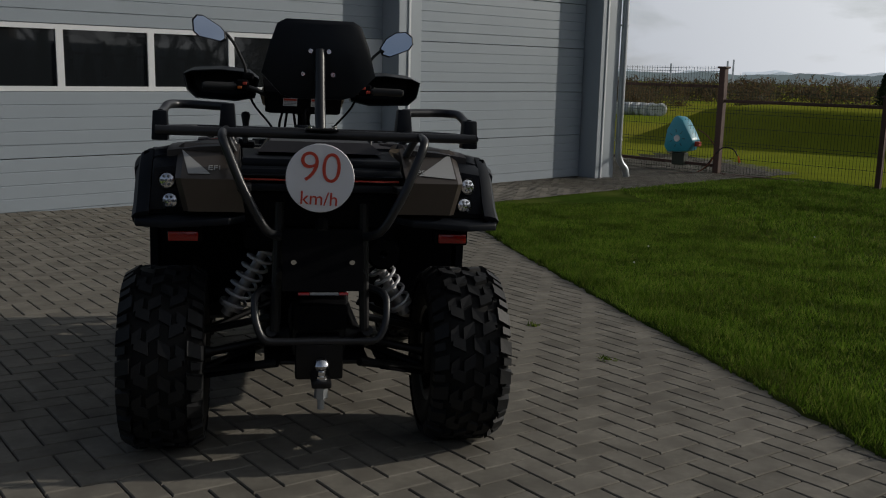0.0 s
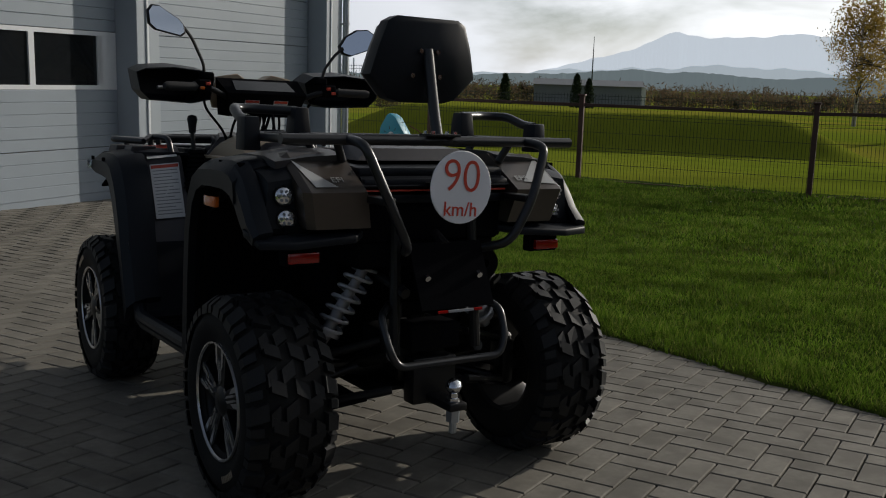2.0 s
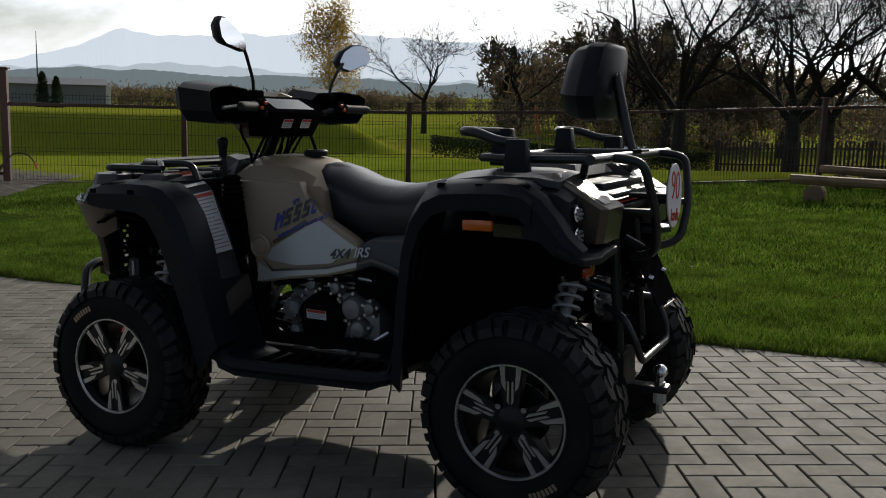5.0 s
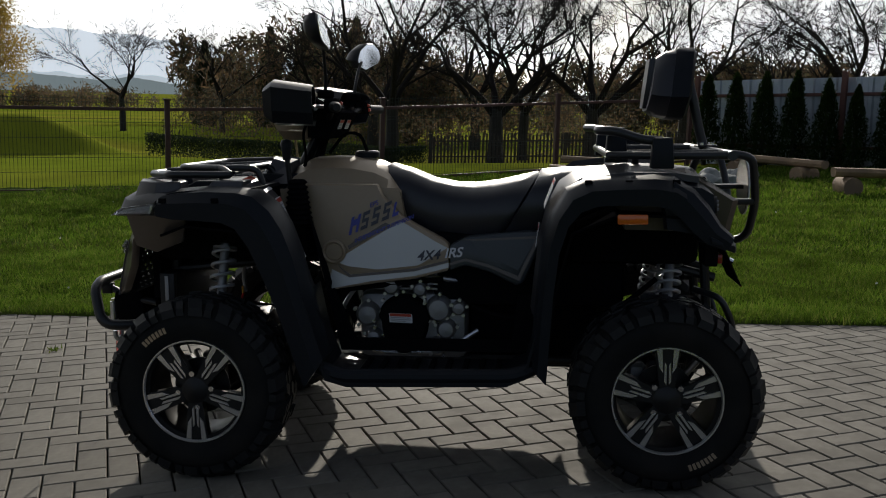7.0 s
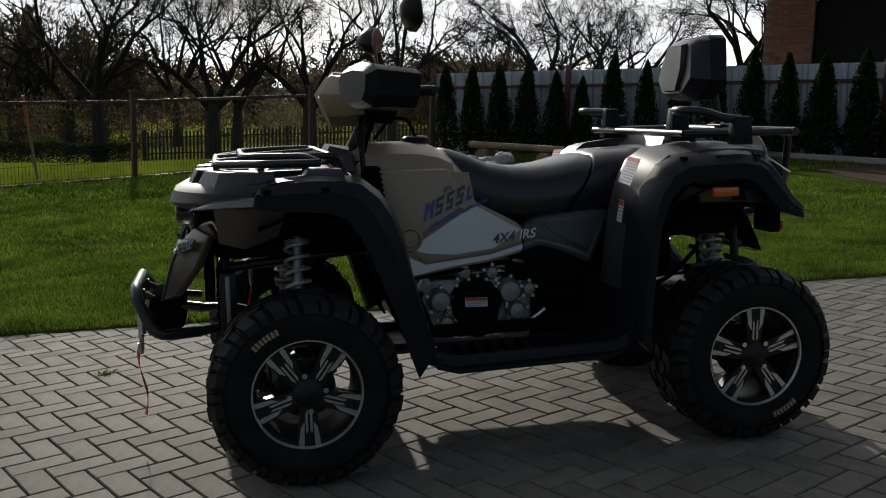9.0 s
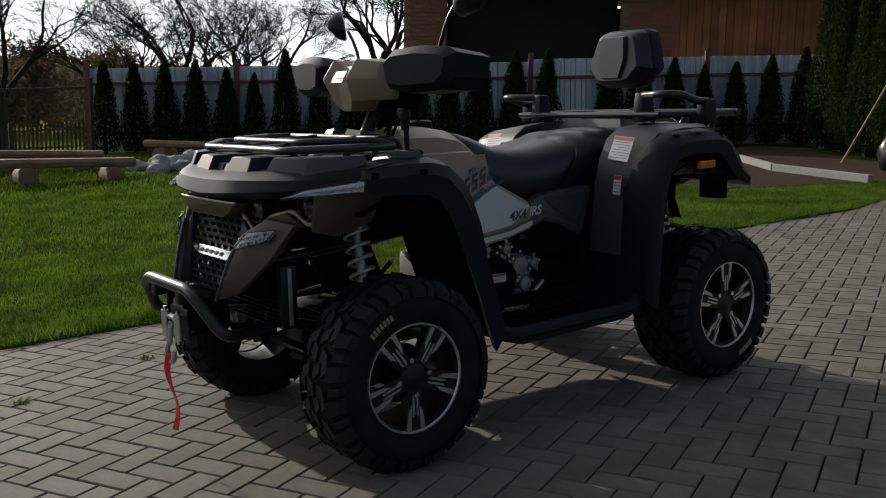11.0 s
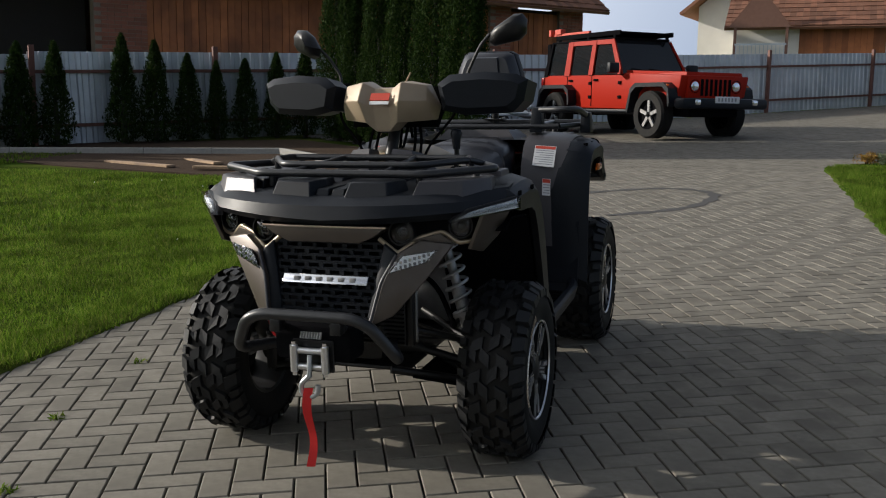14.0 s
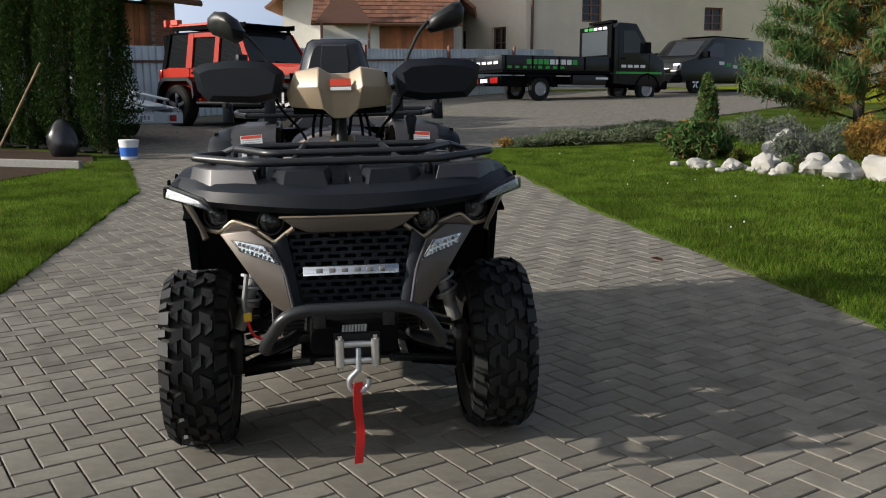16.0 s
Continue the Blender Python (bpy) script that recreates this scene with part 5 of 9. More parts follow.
        # flat graphics, a hair proud of the panels
        def graphic(pts, material, label="", lift=0.0016):
            p3 = [(s * (0.262 + (0.215 - 0.262) * (z_ - 0.56) / 0.37 + lift), y, z_) for y, z_ in pts]
            return part("decal", poly(p3, 0.0012, (s, 0, 0)), material, Q, label)
        graphic([(0.352, 0.668), (0.12, 0.805), (0.00, 0.735), (-0.040, 0.715), (0.06, 0.655), (0.20, 0.640), (0.30, 0.650)], M_SILVER, "silver side graphic")
        graphic([(0.372, 0.572), (0.225, 0.600), (0.072, 0.619), (-0.044, 0.648), (-0.044, 0.664), (0.075, 0.634), (0.30, 0.612), (0.36, 0.640)], M_SILVER)
        graphic([(0.34, 0.655), (0.30, 0.612), (0.07, 0.636), (-0.043, 0.666), (-0.043, 0.674), (0.07, 0.645), (0.295, 0.622)], M_BROWN, "", 0.003)
        graphic([(0.155, 0.792), (0.30, 0.708), (0.305, 0.72), (0.175, 0.80)], M_BROWN, "", 0.003)
        graphic([(-0.075, 0.742), (-0.36, 0.757), (-0.285, 0.605), (-0.178, 0.650), (-0.102, 0.670), (-0.047, 0.655), (-0.047, 0.664), (-0.102, 0.680), (-0.178, 0.661), (-0.280, 0.622), (-0.340, 0.747), (-0.16, 0.738)], M_BROWN, "bronze outline", 0.0018)
        graphic([(-0.12, 0.738), (-0.34, 0.747), (-0.28, 0.64), (-0.15, 0.70)], M_SLATE, "", 0.0022)
        # model marking as plain shapes in its colours, slanted upwards to the back
        def mark(k, material, *rects):
            y0, z0 = 0.302 - k * 0.037, 0.755 + k * 0.0155
            for a0, a1, b0, b1 in rects:
                pts = [(a0, b0), (a1, b0), (a1, b1), (a0, b1)]
                graphic([(y0 - 0.031 * a - 0.012 * b, z0 + 0.0135 * a + 0.062 * b) for a, b in pts], material, "plain shape of a model marking", 0.0034)
        mark(0, M_BLUE, (0.0, 0.30, 0, 1), (0.30, 0.75, 0.45, 0.8), (0.75, 1.05, 0, 1))
        for k in (1, 2, 3):
            mark(k, M_INKDARK, (0.1, 0.9, 0, 0.22), (0.1, 0.9, 0.40, 0.60), (0.1, 0.9, 0.78, 1.0), (0.12, 0.36, 0.60, 0.78), (0.64, 0.88, 0.22, 0.40))
        mark(4, M_BLUE, (0.1, 0.35, 0, 0.8), (0.35, 0.8, 0, 0.2))
        lean = math.degrees(math.atan2(0.047, 0.37))
        rot = pose(0, 0, 0, 0, 0, -90 if s < 0 else 90) @ pose(0, 0, 0, 90 - lean, 0, 0)
        def words(name, w, size, y, z_, material, tilt=0.0, bold=0.0):
            xx = s * (0.262 - 0.047 * (z_ - 0.56) / 0.37 + 0.0045)
            return text(name, w, size, pose(xx, y, z_) @ rot @ pose(0, 0, 0, 0, 0, tilt), material, Q, 0.0005, bold, 0.35)
        words("lettering", "4X4", 0.046, 0.027, 0.688, M_INKDARK, 5 if s < 0 else -5, 0.001)
        words("lettering", "IRS", 0.046, -0.058, 0.697, M_STICK, 5 if s < 0 else -5, 0.001)
        words("lettering", "INDEPENDENT SUSPENSION", 0.0175, 0.180, 0.778, M_BLUE, 22.5 if s < 0 else -22.5, 0.0004)
        words("lettering", "EPS", 0.022, 0.215, 0.862, M_BLUE, 22 if s < 0 else -22, 0.0002)
        part("round_cap", sharp(lathe(bmesh.new(), [(s * 0.0, 0.042), (s * 0.012, 0.042), (s * 0.016, 0.036), (s * 0.010, 0.030), (s * 0.014, 0.026), (s * 0.015, 0.0005)], (s * 0.245, 0.352, 0.700), 26), 35), M_BEIGE, Q, "round beige cap")

    # gear lever with bellows on the left
    part("lever", bar([(-0.245, 0.50, 0.92), (-0.25, 0.505, 1.00), (-0.25, 0.508, 1.03)], 0.009, 0.02), M_FRAME, Q)
    part("lever_knob", sharp(lathe(bmesh.new(), [(-0.03, 0.013), (0.0, 0.016), (0.025, 0.021), (0.038, 0.016), (0.042, 0.0005)], (-0.25, 0.509, 1.045), 16, "z"), 60), M_PLASTIC, Q, "black lever knob")
    bm = bmesh.new()
    prof = []
    for k in range(9):
        prof += [(0.14 * k / 8, 0.046 - 0.018 * k / 8 + 0.006), (0.14 * (k + 0.5) / 8, 0.042 - 0.018 * k / 8)]
    lathe(bm, prof, (-0.245, 0.475, 0.80), 18, "z")
    part("lever_bellows", sharp(bm, 60), M_DEEP, Q, "black rubber bellows")

    # front deck
    xs = [0.0, 0.10, 0.20, 0.30, 0.40, 0.47, 0.525]
    yf = [1.130, 1.130, 1.118, 1.085, 1.035, 0.965, 0.885]
    rows = []
    for k in range(6):
        row = []
        for x, y in zip(xs, yf):
            side = x / 0.525
            zlip = 0.822 + 0.026 * side
            row.append([(x, y - 0.030, zlip), (x, y, zlip + 0.022), (x, y - 0.016, 0.886 + 0.010 * side), (x, y - 0.060, 0.906 + 0.016 * side), (x, max(0.78, y - 0.24), 0.930), (min(x, 0.46), 0.56, 0.936)][k])
        rows.append([(-x, y, z_) for x, y, z_ in row[:0:-1]] + row)
    bm = bmesh.new()
    loft(bm, rows, closed_ring=False)
    deck = part("front_cowl", sharp(bm, 26), M_PLASTIC, Q, "black plastic front deck")
    solid(deck, 0.012, -1)
    def raised(pts, z0, h, material, shrink=0.86, name="deck_panel"):
        cx, cy = sum(p[0] for p in pts) / len(pts), sum(p[1] for p in pts) / len(pts)
        lo = [(x, y, z0) for x, y in pts]
        hi = [(cx + (x - cx) * shrink, cy + (y - cy) * shrink - 0.012, z0 + h) for x, y in pts]
        bm = loft(bmesh.new(), [lo, hi])
        bmesh.ops.bevel(bm, geom=bm.edges[:], offset=0.003, segments=1, profile=0.5, affect="EDGES", clamp_overlap=True)
        return part(name, sharp(bm, 25), material, Q)
    for s in (-1, 1):
        raised([(s * 0.265, 1.040), (s * 0.415, 0.985), (s * 0.490, 0.890), (s * 0.480, 0.80), (s * 0.40, 0.80), (s * 0.315, 0.93)], 0.900, 0.056, M_LILAC)
        raised([(s * 0.47, 0.60), (s * 0.47, 0.72), (s * 0.36, 0.72), (s * 0.36, 0.60)], 0.928, 0.030, M_LILAC)
        raised([(s * 0.055, 1.075), (s * 0.20, 1.062), (s * 0.245, 0.97), (s * 0.20, 0.86), (s * 0.05, 0.86), (s * 0.030, 0.98)], 0.895, 0.058, M_PLASTIC, 0.80)
        raised([(s * 0.004, 1.055), (s * 0.050, 1.055), (s * 0.045, 0.86), (s * 0.004, 0.86)], 0.890, 0.040, M_PLASTIC, 0.9)
        for x0 in (0.07, 0.15, 0.23, 0.31):
            raised([(s * (x0 - 0.022), 0.60), (s * (x0 + 0.022), 0.60), (s * (x0 + 0.022), 0.84), (s * (x0 - 0.022), 0.84)], 0.930, 0.020, M_PLASTIC, 0.8)
        raised([(s * 0.26, 0.865), (s * 0.33, 0.865), (s * 0.32, 0.95), (s * 0.27, 0.985)], 0.905, 0.046, M_PLASTIC, 0.8)
    # bronze nose and lamp surrounds
    nose = [(-0.205, 0.820), (-0.165, 0.790), (-0.12, 0.772), (0.12, 0.772), (0.165, 0.790), (0.205, 0.820)]
    part("nose", sharp(prism(bmesh.new(), nose, 1.00, 1.108, "y", bevel=0.006), 30), M_BROWN, Q, "bronze nose panel")
    rail("nose_trim", [(-0.208, 1.104, 0.822), (-0.10, 1.110, 0.822), (0.10, 1.110, 0.822), (0.208, 1.104, 0.822)], 0.0035, 0.02, None, M_CHAMP)
    for s in (-1, 1):
        sur = [(0.500, 0.862), (0.472, 0.800), (0.445, 0.768), (0.395, 0.760), (0.350, 0.800), (0.285, 0.782), (0.228, 0.735), (0.168, 0.782), (0.205, 0.832), (0.30, 0.850)]
        def y_at(x):
            return 1.095 - 0.55 * max(0.0, x - 0.22)
        part("lamp_surround", poly([(s * x, y_at(x) - 0.05, z_) for x, z_ in sur], 0.03, (0, -1, 0), 0.004), M_DEEP, Q)
        rail("surround_trim", [(s * x, y_at(x) - 0.035, z_) for x, z_ in sur[:8]], 0.0075, 0.015, None, M_CHAMP, 3)
        lamp_round(Q, (s * 0.236, 1.040, 0.800), (s * 0.08, 1, 0.02), 0.038)
        lamp_round(Q, (s * 0.403, 0.962, 0.813), (s * 0.25, 1, 0.02), 0.036)
        part("cheek_top", poly([(s * 0.26, 1.045, 0.775), (s * 0.35, 1.01, 0.795), (s * 0.395, 0.985, 0.755), (s * 0.30, 1.02, 0.74)], 0.012, (0, -1, 0), 0.003), M_BROWN, Q)
        # bronze side under the running light
        part("corner_panel", poly([(s * 0.485, 0.985, 0.852), (s * 0.528, 0.86, 0.855), (s * 0.515, 0.775, 0.842), (s * 0.482, 0.80, 0.762), (s * 0.458, 0.90, 0.724), (s * 0.440, 0.975, 0.744)], 0.014, (-s, 0, 0), 0.003), M_BROWN, Q, "bronze corner panel")
        # running light wedge
        def on_light(t, z_, inset=0.0):
            """A place on the upright plane of the running light, between its inner and outer end."""
            return Vector((s * (0.413 + 0.160 * t - 0.7 * inset), 1.072 - 0.200 * t - 0.7 * inset, z_))
        dr = part("running_light", poly([on_light(0, 0.842), on_light(1, 0.858), on_light(1, 0.893), on_light(0.28, 0.870)], 0.034, (-s * 0.7, -0.7, 0), 0.002), M_LENS, Q, "clear wedge-shaped running light")
        part("light_bar", poly([on_light(0.10, 0.848, 0.003), on_light(0.97, 0.862, 0.003), on_light(0.97, 0.888, 0.014), on_light(0.30, 0.865, 0.014)], 0.008, (-s * 0.7, -0.7, 0)), M_DRL, dr, "white light bar")
        part("light_back", poly([on_light(0, 0.839, 0.020), on_light(1.0, 0.855, 0.020), on_light(1.0, 0.896, 0.024), on_light(0.26, 0.873, 0.024)], 0.020, (-s * 0.7, -0.7, 0)), M_FRAME, dr)
        # bronze cheeks with lower lamps
        ch = [(s * 0.395, 1.005, 0.762), (s * 0.300, 1.050, 0.778), (s * 0.240, 1.085, 0.742), (s * 0.203, 1.125, 0.66), (s * 0.176, 1.165, 0.530), (s * 0.235, 1.12, 0.555), (s * 0.315, 1.05, 0.655)]
        part("cheek", poly(ch, 0.025, (-s * 0.3, -1, 0), 0.005), M_BROWN, Q, "bronze front cheek")
        part("cheek_edge", bar([(s * 0.235, 1.088, 0.738), (s * 0.197, 1.128, 0.66), (s * 0.170, 1.168, 0.528)], 0.005, 0.02), M_LILAC, Q)
        ll = part("lower_lamp", poly([(s * 0.356, 1.040, 0.750), (s * 0.252, 1.093, 0.738), (s * 0.212, 1.123, 0.682), (s * 0.326, 1.062, 0.713)], 0.010, (s * 0.2, 1, 0.2), 0.003), M_LENS, Q, "clear lower lamp")
        lp = [Vector((s * 0.356, 1.040, 0.750)), Vector((s * 0.252, 1.093, 0.738)), Vector((s * 0.212, 1.123, 0.682)), Vector((s * 0.326, 1.062, 0.713))]
        lm = sum(lp, Vector()) / 4
        part("lamp_back", poly([lm + (p - lm) * 0.84 + Vector((s * 0.0005, 0.0025, 0.0005)) for p in lp], 0.002, (s * 0.2, 1, 0.2)), M_DRL, ll)
        for k in range(8):
            u = (k + 0.6) / 8.2
            a = Vector((s * 0.338, 1.052, 0.732)).lerp(Vector((s * 0.234, 1.110, 0.706)), u)
            for dz in (-0.008, 0.008):
                part("diode", sharp(box(bmesh.new(), a.x - 0.0045, a.x + 0.0045, a.y + 0.004, a.y + 0.009, a.z + dz - 0.005, a.z + dz + 0.005, 0.0015)), M_INK if k % 2 else M_CHROME, ll)
        part("inner_cheek", poly([(s * 0.19, 1.075, 0.77), (s * 0.232, 1.075, 0.735), (s * 0.172, 1.150, 0.53), (s * 0.145, 1.12, 0.545)], 0.02, (0, -1, 0), 0.004), M_PLASTIC, Q)
    # grille: backing and staggered slots
    bx("grille_back", (-0.19, 0.19, 1.00, 1.03, 0.52, 0.79), M_DEEP, 0.004)
    gr = new("grille")
    gr.parent = Q
    def gz(z_):
        return 1.055 + 0.065 * (0.78 - z_) / 0.24
    rows_n = 11
    for i in range(rows_n + 1):
        z_ = 0.540 + i * 0.225 / rows_n
        w = 0.150 + 0.035 * (z_ - 0.54) / 0.24
        part("slat", poly([(-w, gz(z_), z_ - 0.0045), (w, gz(z_), z_ - 0.0045), (w, gz(z_), z_ + 0.0045), (-w, gz(z_), z_ + 0.0045)], 0.012, (0, -1, 0)), M_PLASTIC, gr)
    bm = bmesh.new()
    for i in range(rows_n):
        z_ = 0.540 + (i + 0.5) * 0.225 / rows_n
        w = 0.150 + 0.035 * (z_ - 0.54) / 0.24
        n = 7
        for k in range(n + (i % 2)):
            x = -w + (k + (0.5 if i % 2 == 0 else 0.0)) * 2 * w / n
            box(bm, x - 0.0075, x + 0.0075, gz(z_) - 0.012, gz(z_) - 0.0005, z_ - 0.0075, z_ + 0.0075)
    tagged(part("grille_web", bm, M_PLASTIC, gr), kind="stuff")
    cb = part("chrome_bar", sharp(prism(bmesh.new(), [(1.080, 0.643), (1.116, 0.643), (1.098, 0.669), (1.080, 0.669)], -0.145, 0.145, "x", bevel=0.003)), M_CHROME, Q, "chrome grille bar")
    for k in range(6):
        x = -0.095 + k * 0.038
        bx("raised_bar", (x - 0.010, x + 0.010, 1.098, 1.112, 0.650, 0.662), M_CAST, 0.001, "plain raised bar", cb)
    rad = bx("radiator", (-0.22, 0.22, 0.93, 0.985, 0.42, 0.62), M_FRAME, 0.005, "finned radiator")
    for k in range(14):
        z_ = 0.43 + k * 0.0135
        bx("fin", (-0.215, 0.215, 0.983, 0.992, z_ - 0.002, z_ + 0.002), M_DEEP, 0.0, "", rad)
    for s in (-1, 1):
        tank_ = bx("radiator_tank", (min(s * 0.222, s * 0.245), max(s * 0.222, s * 0.245), 0.93, 0.985, 0.42, 0.62), M_FRAME, 0.006)
        bx("tank_seam", (min(s * 0.245, s * 0.250), max(s * 0.245, s * 0.250), 0.950, 0.964, 0.43, 0.61), M_CAST, 0.002, "", tank_)

    # front bumper with winch
    rail("bumper_tube", [(-0.20, 1.05, 0.425), (-0.275, 1.19, 0.435), (-0.205, 1.245, 0.550), (-0.150, 1.250, 0.573), (0.150, 1.250, 0.573), (0.205, 1.245, 0.550), (0.275, 1.19, 0.435), (0.20, 1.05, 0.425)], 0.0185, 0.05)
    for s in (-1, 1):
        rail("bumper_stay", [(s * 0.10, 1.240, 0.545), (s * 0.11, 1.16, 0.505), (s * 0.12, 1.05, 0.49)], 0.012, 0.03)
        bx("bumper_tab", (s * 0.10 - 0.018, s * 0.10 + 0.018, 1.225, 1.262, 0.520, 0.560), M_FRAME, 0.004)
        rail("bumper_stay", [(s * 0.20, 1.05, 0.425), (s * 0.16, 0.95, 0.43)], 0.016, 0.03)
    bx("winch_body", (-0.13, 0.13, 1.10, 1.215, 0.42, 0.535), M_DEEP, 0.02)
    bm = bmesh.new()
    for k in range(8):
        x = -0.034 + k * 0.0092
        tube(bm, [(x, 1.2185, 0.515), (x + 0.003, 1.2215, 0.495)], 0.0042, 6)
    tagged(part("winch_cable", bm, M_CAST, Q), kind="stuff")
    fl = new("fairlead")
    fl.parent = Q
    part("fairlead_plate", sharp(box(bmesh.new(), -0.075, 0.062, 1.215, 1.224, 0.392, 0.492, 0.003)), M_FRAME, fl)
    for x in (-0.058, 0.045):
        part("roller", sharp(tube(bmesh.new(), [(x, 1.248, 0.398), (x, 1.248, 0.480)], 0.0125, 12)), M_ALLOY, fl)
        part("bolt", sharp(tube(bmesh.new(), [(x, 1.248, 0.386), (x, 1.248, 0.492)], 0.007, 6)), M_CHROME, fl)
    for z_ in (0.462, 0.412):
        part("roller", sharp(tube(bmesh.new(), [(-0.048, 1.240, z_), (0.035, 1.240, z_)], 0.0105, 12)), M_ALLOY, fl)
    part("hook_shank", bar([(-0.008, 1.250, 0.452), (-0.008, 1.256, 0.415), (-0.008, 1.258, 0.385)], 0.008, 0.01), M_ZINC, Q)
    part("hook", bar([(-0.006, 1.258, 0.388), (0.022, 1.258, 0.362), (0.018, 1.258, 0.330), (-0.010, 1.258, 0.320), (-0.034, 1.258, 0.338), (-0.036, 1.258, 0.362)], 0.0085, 0.02), M_ZINC, Q, "zinc-plated winch hook")
    strap = []
    for k in range(15):
        u = k / 14
        z_ = 0.352 - 0.254 * u
        strap.append([(-0.019 + 0.010 * u * 0.4 + 0.004 * math.sin(7 * u), 1.258 + 0.010 * math.sin(6 * u), z_), (0.007 + 0.010 * u * 0.4 + 0.004 * math.sin(7 * u), 1.262 + 0.014 * math.sin(6 * u + 0.4), z_)])
    bm = loft(bmesh.new(), strap, closed_ring=False)
    solid(part("pull_strap", sharp(bm, 60), M_RED, Q, "red webbing pull strap"), 0.002)
    part("brake_hose", bar([(0.33, 0.86, 0.60), (0.345, 0.87, 0.50), (0.335, 0.86, 0.45)], 0.008, 0.05, 8), M_CAST, Q)
    part("tag", sharp(box(bmesh.new(), 0.320, 0.346, 0.868, 0.872, 0.445, 0.475, 0.001)), M_YELLOW, Q, "small yellow tag")
    part("red_cable", bar([(0.333, 0.87, 0.445), (0.32, 0.88, 0.40), (0.27, 0.90, 0.385), (0.22, 0.95, 0.40)], 0.005, 0.04, 8), M_RED, Q)

    # front rack
    z = 0.988
    rail("rack_bar", [(-0.40, 0.66, z - 0.014), (-0.485, 0.83, z - 0.008), (-0.28, 0.975, z - 0.016), (0.28, 0.975, z - 0.016), (0.485, 0.83, z - 0.008), (0.40, 0.66, z - 0.014)], 0.0125, 0.03)
    rail("rack_bar", [(-0.40, 0.66, z - 0.012), (-0.36, 0.70, z + 0.006), (-0.24, 0.89, z + 0.004), (0.24, 0.89, z + 0.004), (0.36, 0.70, z + 0.006), (0.40, 0.66, z - 0.012)], 0.0115, 0.04)
    for s in (-1, 1):
        rail("rack_bar", [(s * 0.355, 0.72, z + 0.004), (s * 0.335, 0.64, z + 0.006), (s * 0.32, 0.59, z), (s * 0.315, 0.575, 0.935)], 0.0115, 0.035)
        rail("rack_bar", [(s * 0.16, 0.97, z - 0.012), (s * 0.13, 0.60, z + 0.004), (s * 0.13, 0.575, 0.94)], 0.0105, 0.03)
        for px, py in ((0.42, 0.84), (0.26, 0.93), (0.36, 0.70)):
            rail("rack_leg", [(s * px, py, z - 0.006), (s * px, py, 0.925)], 0.0115, 0.02)
    rail("rack_bar", [(-0.33, 0.62, z + 0.004), (0.33, 0.62, z + 0.004)], 0.0115, 0.03)

    # steering shroud, handlebar, pod
    for s in (-1, 1):
        part("shroud_hump", sharp(loft(bmesh.new(), [[(s * 0.03, 0.66, 0.93), (s * 0.15, 0.64, 0.93), (s * 0.19, 0.52, 0.93), (s * 0.03, 0.50, 0.93)], [(s * 0.045, 0.605, 1.022), (s * 0.112, 0.595, 1.016), (s * 0.13, 0.53, 1.000), (s * 0.045, 0.52, 1.01)]]), 25), M_LILAC, Q)
    bx("shroud", (-0.16, 0.16, 0.48, 0.64, 0.90, 0.965), M_PLASTIC, 0.012)
    sticker(Q, [(-0.105, 0.612, 1.000), (-0.128, 0.600, 0.992), (-0.150, 0.625, 0.945), (-0.125, 0.637, 0.950)], (-0.3, 0.8, 0.4), 0.4, 2)
    part("steering_column", sharp(tube(bmesh.new(), [(0, 0.56, 0.90), (0, 0.44, 1.12)], 0.022, 12)), M_FRAME, Q)
    HB = new("handlebar")
    HB.parent = Q
    rail("bar", [(-0.42, 0.295, 1.190), (-0.24, 0.345, 1.195), (-0.10, 0.40, 1.135), (0.10, 0.40, 1.135), (0.24, 0.345, 1.195), (0.42, 0.295, 1.190)], 0.011, 0.05, HB, M_FRAME)
    for s in (-1, 1):
        part("grip", sharp(tube(bmesh.new(), [(s * 0.425, 0.293, 1.190), (s * 0.41, 0.297, 1.190), (s * 0.31, 0.326, 1.192), (s * 0.30, 0.329, 1.193)], [0.012, 0.0175, 0.0165, 0.019], 12), 50), M_BLACKRUBBER, HB)
        part("switch_box", sharp(box(bmesh.new(), min(s * 0.235, s * 0.29), max(s * 0.235, s * 0.29), 0.318, 0.368, 1.172, 1.222, 0.008)), M_DEEP, HB)
        for k, (dx, dz, m_) in enumerate(((0.252, 1.205, M_STICKRED), (0.274, 1.188, M_ORANGE if s < 0 else M_STICKRED))):
            part("button", sharp(box(bmesh.new(), min(s * (dx - 0.009), s * (dx + 0.009)), max(s * (dx - 0.009), s * (dx + 0.009)), 0.311, 0.320, dz - 0.006, dz + 0.006, 0.002)), m_, HB)
        part("brake_lever", bar([(s * 0.25, 0.37, 1.195), (s * 0.30, 0.40, 1.195), (s * 0.43, 0.36, 1.185)], 0.006, 0.03, 8), M_CAST, HB)
        part("reservoir", sharp(box(bmesh.new(), min(s * 0.215, s * 0.262), max(s * 0.215, s * 0.262), 0.345, 0.395, 1.222, 1.250, 0.006)), M_DEEP, HB)
        # hand guard: open shell
        lx = [(0.195, 1.243), (0.235, 1.274), (0.36, 1.283), (0.470, 1.272), (0.506, 1.254), (0.492, 1.180), (0.455, 1.142), (0.290, 1.134), (0.212, 1.152)]
        front = [(s * (0.345 + (x - 0.345) * 0.84), 0.568 - 0.16 * (x - 0.20), 1.208 + (z_ - 1.208) * 0.66) for x, z_ in lx]
        mid = [(s * x, 0.540 - 0.18 * (x - 0.20), z_) for x, z_ in lx]
